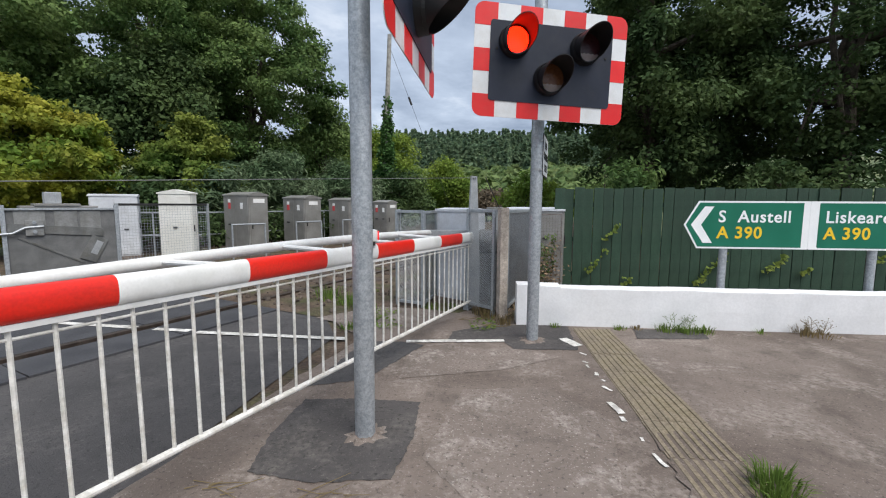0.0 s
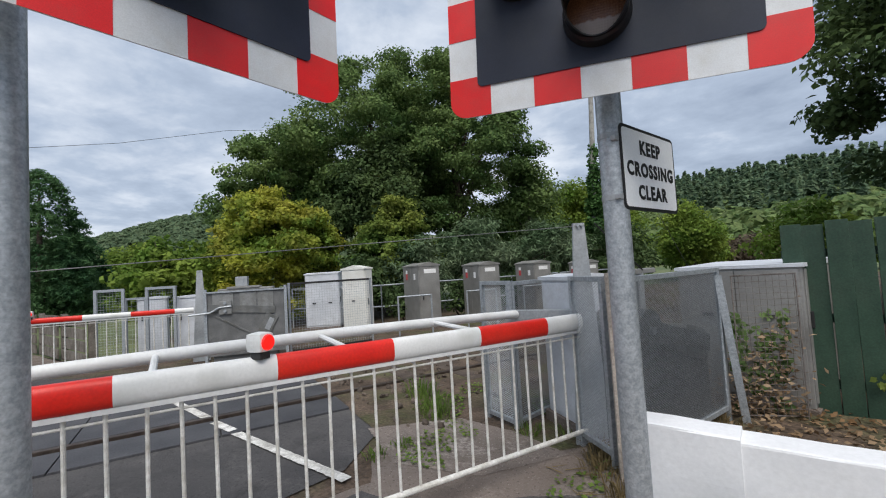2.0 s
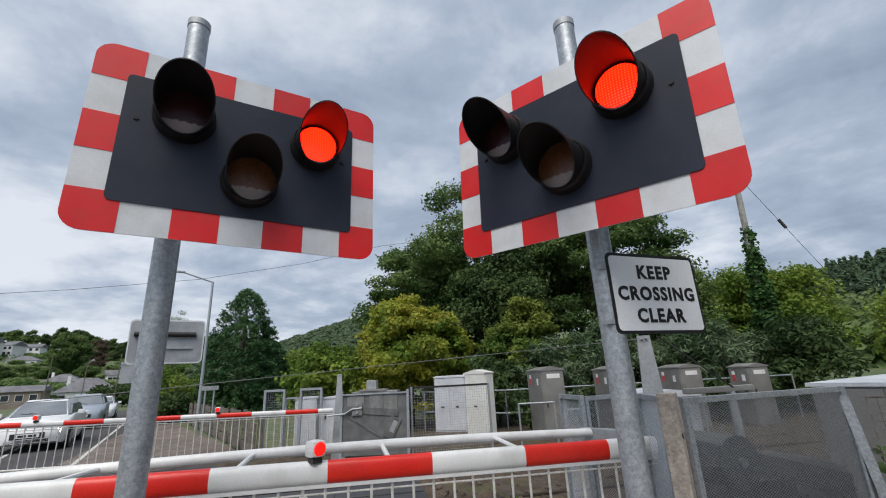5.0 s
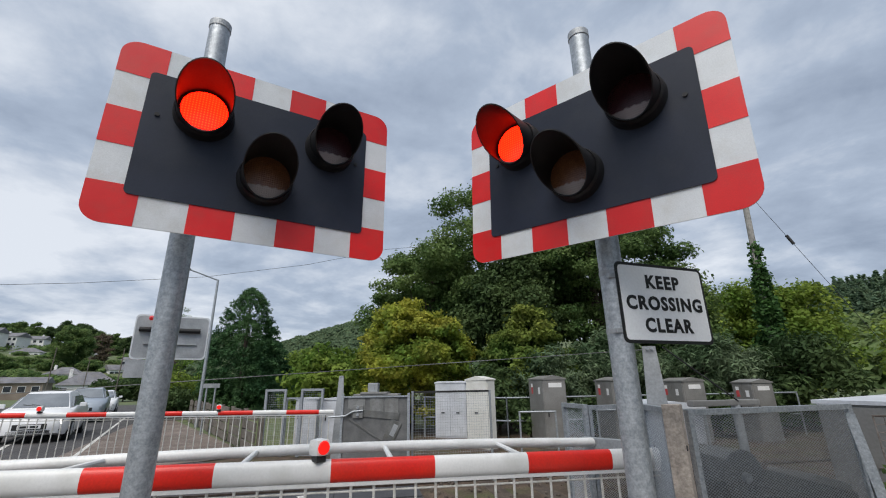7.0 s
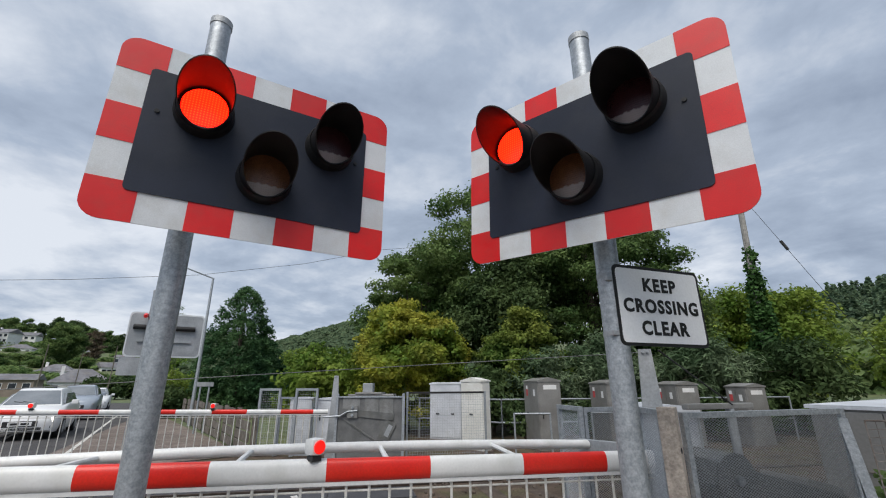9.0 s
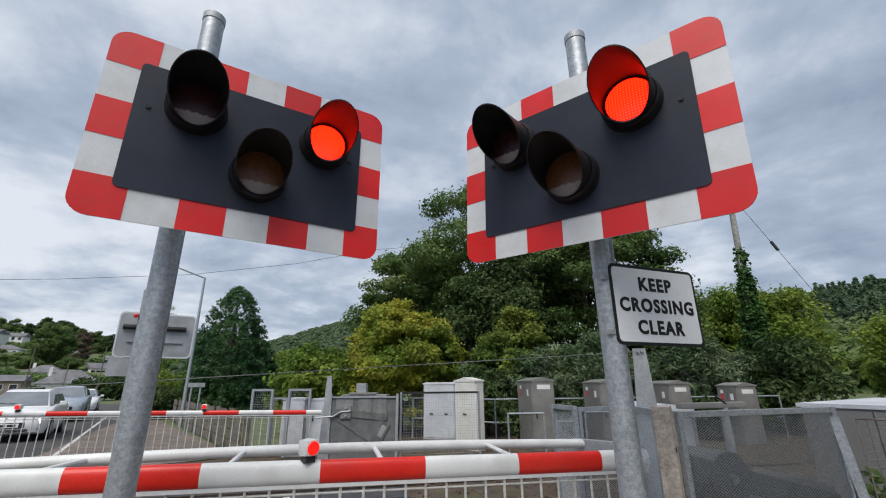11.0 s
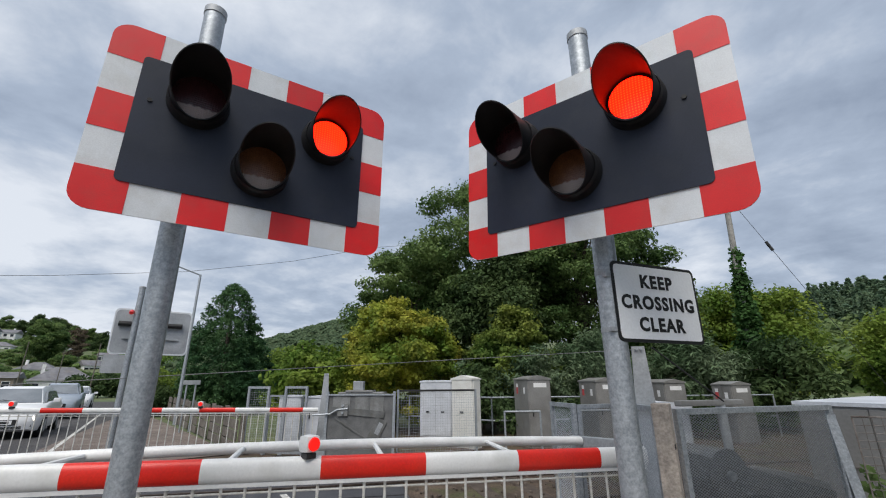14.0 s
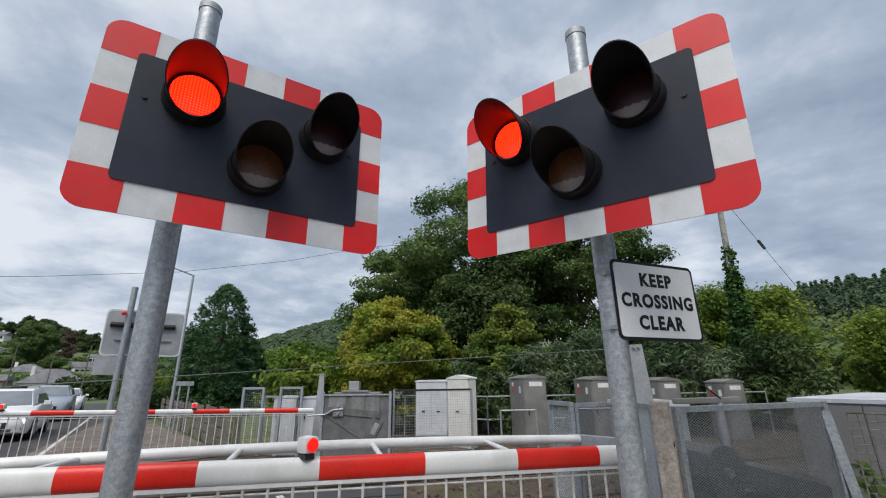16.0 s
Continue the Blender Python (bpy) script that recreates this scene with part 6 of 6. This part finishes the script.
# ---- beyond the rails ----
def far_signal():
    LEDS_kept = len(LEDS)
    s = crossing_signal(pose(-9.3, 2.14, 0, 0, 0, -92), -0.32, 0.13, 3.46, 2.53, 0.0, "grey back of a crossing signal on its post beyond the rails")
    part("back_tube", rodded((-0.86, -0.075, 2.68), (0.29, -0.075, 2.68), 0.052, seg=12), SIGN_BLACK, s, "black tube across the back")
    part("lower_plate", plate(-0.15, 0.42, 1.68, 2.04, -0.075, -0.07, 0.03), GALV_FLAT, s, "grey back of a smaller plate")
    part("back_sheet", plate(-0.32 - 0.68, -0.32 + 0.68, 2.09, 2.97, -0.122, -0.120, 0.08), GALV_FLAT, s, "dull grey back sheet")
    part("top_lamp", rodded((0.10, -0.02, 2.92), (0.10, 0.14, 2.88), 0.05, 0.035, seg=12), REFL_RED, s, "small red lamp")
    del LEDS[LEDS_kept:]


far_signal()


def street_lamp():
    s = thing("street_lamp", "tall galvanised street lamp with a short arm", "street lamp", pose(-18.4, 3.95, 0, 0, 0, 0))
    part("column", rodded((0, 0, -0.1), (-0.2, 0.02, 5.95), 0.075, 0.045, seg=14), GALV, s, "", True)
    part("arm", rodded((-0.2, 0.02, 5.93), (-0.2, -1.15, 6.28), 0.03, seg=10), GALV, s)
    part("lantern", boxed(-0.27, -0.13, -1.5, -1.05, 6.24, 6.32, 0.03), GALV_FLAT, s, "flat grey lantern")
    return s


street_lamp()


def small_sign():
    s = thing("street_sign", "small grey plate on two grey posts beside the road", "sign", pose(-15.1, 3.85, 0, 0, 0, 85))
    for x in (-0.02, 0.24):
        part("post", rodded((x, 0, -0.05), (x, 0, 1.6), 0.03, seg=10), GALV, s)
    part("plate", boxed(-0.14, 0.36, -0.04, -0.03, 1.46, 1.6, 0.006), GALV_FLAT, s, "grey plate")
    return s


small_sign()


def paddock_fence():
    f = thing("paddock_fence", "grey timber post and rail fence beside the far footway", "fence", pose(0, 0, 0))
    a, b = Vector((-9.0, 4.45, 0)), Vector((-22.5, 3.95, 0))
    n = 8
    for i in range(n + 1):
        p = a.lerp(b, i / n)
        part("post", boxed(p.x - 0.06, p.x + 0.06, p.y - 0.05, p.y + 0.05, -0.05, 0.95, 0.01), OLD_TIMBER, f)
        if i < n:
            q = a.lerp(b, (i + 1) / n)
            for z in (0.14, 0.37, 0.60, 0.83):
                part("rail", boxed(q.x, p.x, (p.y + q.y) / 2 - 0.085, (p.y + q.y) / 2 - 0.055, z - 0.098, z + 0.098, 0.006), OLD_TIMBER, f)
    return f


paddock_fence()

HOUSE_WALL = material("pale_house_render", (0.80, 0.79, 0.77), (0.88, 0.875, 0.855), 0.3, 0.85, 0, 6, 0.04, c3=(0.62, 0.60, 0.56), stain_scale=0.8, stain=0.25)
HOUSE_BROWN = material("brown_house_render", (0.20, 0.16, 0.13), (0.28, 0.23, 0.19), 0.3, 0.85, 0, 6, 0.08)
SLATE = material("grey_slates", (0.13, 0.13, 0.145), (0.20, 0.20, 0.215), 0.8, 0.7, 0, 9, 0.2, c3=(0.16, 0.14, 0.12), stain_scale=0.7, stain=0.6)
PANE = material("dark_window_glass", (0.02, 0.025, 0.03), (0.045, 0.05, 0.06), 2, 0.12, 0, 9, 0.1)


def house(x, y, base, w, d, eaves, ridge, heading, wall, hip, label, chimneys=1, windows=4):
    h = thing("house", label, "house", pose(x, y, base, 0, 0, heading), "houses on the slope")
    part("wall", boxed(-w / 2, w / 2, -d / 2, d / 2, -7.0, eaves, 0.02), wall, h)
    o = 0.35
    bm = bmesh.new()
    c = [bm.verts.new(p) for p in ((-w / 2 - o, -d / 2 - o, eaves), (w / 2 + o, -d / 2 - o, eaves), (w / 2 + o, d / 2 + o, eaves), (-w / 2 - o, d / 2 + o, eaves))]
    r = [bm.verts.new((-w / 2 + (d * 0.45 if hip else -o), 0, ridge)), bm.verts.new((w / 2 - (d * 0.45 if hip else -o), 0, ridge))]
    for f in ((c[0], c[1], r[1], r[0]), (c[1], c[2], r[1]), (c[2], c[3], r[0], r[1]), (c[3], c[0], r[0]), (c[3], c[2], c[1], c[0])):
        bm.faces.new(f)
    roof = part("roof", bm, SLATE, h, "grey slate roof")
    for k in range(chimneys):
        cx = (-0.32 + 0.6 * k) * w
        part("chimney", boxed(cx - 0.3, cx + 0.3, -0.25, 0.25, eaves, ridge + 0.55, 0.03), wall, roof)
    for k in range(windows):
        wx = -w / 2 + w * (k + 0.5) / windows
        for z in ([eaves - 1.7] if eaves < 4 else [0.9, eaves - 1.6]):
            win = part("window", boxed(wx - 0.6, wx + 0.6, -d / 2 - 0.05, -d / 2 + 0.02, z, z + 1.15, 0.01), LABEL_WHITE, h, "white-framed window")
            part("pane", boxed(wx - 0.52, wx + 0.52, -d / 2 - 0.062, -d / 2 - 0.052, z + 0.07, z + 1.08), PANE, win)
    return h


for az_, dist, w, d, el_eaves, el_ridge, hd, wl_, hip, ch, lab in (
        (-95.35, 131, 11.2, 9.0, 0.50, 1.80, 96, HOUSE_WALL, True, 1, "white bungalow with a grey hipped slate roof"),
        (-97.3, 165, 8.2, 6.5, 1.50, 2.22, 82, HOUSE_WALL, True, 1, "white bungalow with a brown-grey hipped roof and chimney"),
        (-100.3, 118, 8.0, 6.0, 0.72, 1.28, 85, HOUSE_BROWN, False, 0, "low brown house with a dark roof"),
        (-93.35, 172, 5.2, 5.5, 1.95, 2.50, 110, HOUSE_WALL, False, 0, "small white house with a brown-grey roof"),
        (-100.15, 262, 8.6, 7.0, 4.72, 5.08, 80, HOUSE_WALL, False, 2, "white two-storey house on the upper slope"),
        (-101.6, 256, 7.4, 7.0, 4.85, 5.28, 62, HOUSE_WALL, False, 1, "white gabled two-storey house on the upper slope"),
        (-103.2, 250, 7.4, 7.0, 5.15, 5.65, 70, HOUSE_WALL, False, 1, "white two-storey house on the upper slope"),
        (-100.35, 232, 9.0, 7.0, 3.50, 3.95, 80, HOUSE_WALL, True, 0, "white bungalow with a grey slate roof on the slope"),
        (-95.35, 232, 5.5, 5.0, 3.35, 3.62, 84, HOUSE_WALL, False, 0, "small white house among the garden trees"),
        (-93.6, 215, 4.6, 5.0, 2.85, 3.12, 84, HOUSE_WALL, False, 0, "small white house among the garden trees"),
        (-92.2, 190, 5.0, 5.0, 3.0, 3.3, 84, HOUSE_WALL, False, 0, "pale house half hidden by garden trees")):
    p = bearing(az_, dist, el_eaves)
    rise = dist * (math.tan(radians(el_ridge)) - math.tan(radians(el_eaves)))
    tall = 4.6 if dist > 245 else 2.6
    house(p.x, p.y, p.z - tall, w, d, tall, tall + rise, hd, wl_, hip, lab, ch)

for x, y, hh in ((-70, -8.5, 6.5), (-62, -1.2, 6.0), (-90, -7.0, 7.0)):
    tp = thing("utility_pole", "thin dark timber utility pole near the houses", "utility pole", pose(x, y, ground_height(x, y)))
    part("pole", rodded((0, 0, -0.5), (0.1, 0.1, hh), 0.075, 0.05, seg=8), OLD_TIMBER, tp)

CAR_WHITE = material("white_car_paint", (0.82, 0.83, 0.84), (0.87, 0.875, 0.88), 1, 0.22, 0, 40, 0.02)
CAR_SILVER = material("silver_car_paint", (0.38, 0.43, 0.50), (0.45, 0.50, 0.56), 1, 0.25, 0.3, 40, 0.02)
# the glass is coloured grey to stand for the sky it reflects
CAR_GLASS = material("sky_reflection_car_glass", (0.17, 0.19, 0.21), (0.24, 0.26, 0.28), 1, 0.06, 0, 20, 0.05)
TYRE = material("tyre_rubber", (0.015, 0.015, 0.016), (0.03, 0.03, 0.03), 20, 0.8, 0, 90, 0.2)
HEADLAMP = glow("lit_headlamp", (1.0, 0.95, 0.84), 4.0)
LAMP_GLASS = material("unlit_headlamp", (0.5, 0.52, 0.55), (0.65, 0.66, 0.68), 6, 0.1, 0.3, 20, 0.1)


def car(x, y, heading, paint, label, lit=True, van=False):
    """A hatchback facing local +x: lofted body, glasshouse, wheels, lamps, grille, plate and mirrors."""
    c = thing("car", label, "car", pose(x, y, 0, 0, 0, heading), "waiting cars")

    def loft(rings, caps=True):
        bm = bmesh.new()
        vs = [[bm.verts.new(p) for p in ring] for ring in rings]
        for a, b in zip(vs, vs[1:]):
            for i in range(len(a)):
                j = (i + 1) % len(a)
                bm.faces.new((a[i], a[j], b[j], b[i]))
        if caps:
            bm.faces.new(vs[0]); bm.faces.new(vs[-1][::-1])
        bmesh.ops.recalc_face_normals(bm, faces=bm.faces)
        return bm

    def ring(px, half, low, high, shoulder=0.06):
        return [(px, -half * 0.94, low), (px, -half, low + 0.15), (px, -half, high - shoulder * 1.5), (px, -half + shoulder, high), (px, half - shoulder, high), (px, half, high - shoulder * 1.5), (px, half, low + 0.15), (px, half * 0.94, low)]

    top = 0.14 if van else 0.0
    part("body", loft([ring(-2.05, 0.70, 0.35, 0.85), ring(-1.95, 0.84, 0.22, 0.97 + top), ring(-1.2, 0.885, 0.2, 0.98 + top), ring(0.6, 0.885, 0.2, 0.97 + top), ring(1.3, 0.87, 0.2, 0.90 + top), ring(1.85, 0.80, 0.2, 0.78 + top, 0.1), ring(2.02, 0.66, 0.26, 0.66 + top, 0.1)]), paint, c, "painted body", True).data.set_sharp_from_angle(angle=radians(55))

    def cab(px, half, low, high):
        return [(px, -half, low), (px, -half * 0.9, high), (px, half * 0.9, high), (px, half, low)]

    part("roof", loft([ring(-2.0, 0.74, 0.75, 0.96 + top, 0.03), ring(-1.7, 0.68, 0.75, 1.30 + top, 0.12), ring(-1.2, 0.67, 0.75, 1.42 + top, 0.15), ring(-0.2, 0.66, 0.75, 1.44 + top, 0.15), ring(0.35, 0.64, 0.75, 1.385 + top, 0.13), ring(0.75, 0.70, 0.75, 1.17 + top, 0.1), ring(1.15, 0.76, 0.75, 0.925 + top, 0.05)]), paint, c, "painted roof", True)
    bm = bmesh.new()
    v = [bm.verts.new(p) for p in ((1.11, -0.67, 0.965 + top), (1.11, 0.67, 0.965 + top), (0.42, 0.51, 1.367 + top), (0.42, -0.51, 1.367 + top))]
    v2 = [bm.verts.new(p) for p in ((1.04, -0.67, 0.90 + top), (1.04, 0.67, 0.90 + top), (0.35, 0.51, 1.30 + top), (0.35, -0.51, 1.30 + top))]
    bm.faces.new(v); bm.faces.new(v2[::-1])
    for i in range(4):
        bm.faces.new((v[i], v2[i], v2[(i + 1) % 4], v[(i + 1) % 4]))
    bmesh.ops.recalc_face_normals(bm, faces=bm.faces)
    part("windscreen", bm, CAR_GLASS, c, "raked windscreen with the sky's reflection in its colour")
    for s in (-1, 1):
        bm = bmesh.new()
        q = [(0.92, 0.77, 0.97), (0.28, 0.665, 1.27), (-1.15, 0.685, 1.29), (-1.6, 0.77, 0.99)]
        a = [bm.verts.new((p[0], s * p[1], p[2] + top)) for p in q]
        b = [bm.verts.new((p[0], s * (p[1] - 0.06), p[2] + top)) for p in q]
        bm.faces.new(a); bm.faces.new(b[::-1])
        for i in range(4):
            bm.faces.new((a[i], b[i], b[(i + 1) % 4], a[(i + 1) % 4]))
        bmesh.ops.recalc_face_normals(bm, faces=bm.faces)
        part("side_window", bm, CAR_GLASS, c, "side window with the sky's reflection in its colour")
        part("mirror", boxed(0.72, 0.86, s * 0.90, s * 1.08, 0.95 + top, 1.08 + top, 0.03), paint, c, "door mirror")
        part("headlamp", boxed(1.72, 1.985, s * 0.44, s * 0.72, 0.49 + top, 0.61 + top, 0.03), HEADLAMP if lit else LAMP_GLASS, c, "lit headlamp" if lit else "clear headlamp")
        part("fog_surround", boxed(1.93, 2.0, s * 0.52, s * 0.68, 0.32, 0.48, 0.02), DARK, c, "black fog lamp surround")
        part("wiper", rodded((1.10, s * 0.1 + 0.2, 0.95 + top), (0.98, s * 0.1 - 0.35, 1.05 + top), 0.01, seg=6), DARK, c)
        for wx in (-1.27, 1.27):
            w = part("wheel", rodded((wx, s * 0.70, 0.31), (wx, s * 0.89, 0.31), 0.31, seg=28), TYRE, c, "black tyre")
            part("rim", rodded((wx, s * 0.88, 0.31), (wx, s * 0.897, 0.31), 0.20, 0.18, seg=20), GALV_FLAT, w, "grey alloy rim")
    part("grille", boxed(1.97, 2.035, -0.38, 0.38, 0.37 + top, 0.53 + top, 0.02), DARK, c, "black grille")
    part("lower_intake", boxed(1.97, 2.02, -0.5, 0.5, 0.25, 0.37, 0.02), DARK, c, "black lower intake")
    plate_ = part("number_plate", boxed(2.036, 2.05, -0.26, 0.26, 0.40 + top, 0.51 + top, 0.004), LABEL_WHITE, c, "white plate")
    for k in range(2):
        part("plate_bar", boxed(2.0505, 2.052, -0.2 + 0.22 * k, -0.02 + 0.22 * k, 0.425 + top, 0.485 + top), SIGN_BLACK, plate_, "plain dark bar")
    return c


car(-17.9, -0.5, -1, CAR_WHITE, "white hatchback with lit headlamps waiting at the barrier")
car(-27.2, -0.35, 1, CAR_SILVER, "pale blue-grey van waiting behind the white car", False, True)
car(-35.5, -0.35, 1, CAR_WHITE, "white car waiting at the end of the line", False)


# ---- what moves ----
def motions():
    """The red lamps flash by turns: each diode disc slides a few millimetres, from behind its dark lens to the front of it."""
    start, beat, lit = 0.342, 0.747, 0.378
    for led, first in LEDS:
        y_on, y_off = -0.0575, -0.047
        rows = [(0.0, first)]
        k = 0
        while start + beat * k < 16.0:
            rows.append((start + beat * k, not first))
            rows.append((start + beat * k + lit, first))
            k += 1
        keys = []
        for i, (t, on) in enumerate(rows):
            if t > 16.0:
                break
            y = y_on if on else y_off
            if i:
                keys.append((t - 1 / FPS, pose(0, y_off if on else y_on, 0)))
            keys.append((t, pose(0, y, 0)))
        keys.append((16.0 + 1 / FPS, keys[-1][1]))
        walk(led, keys)


motions()
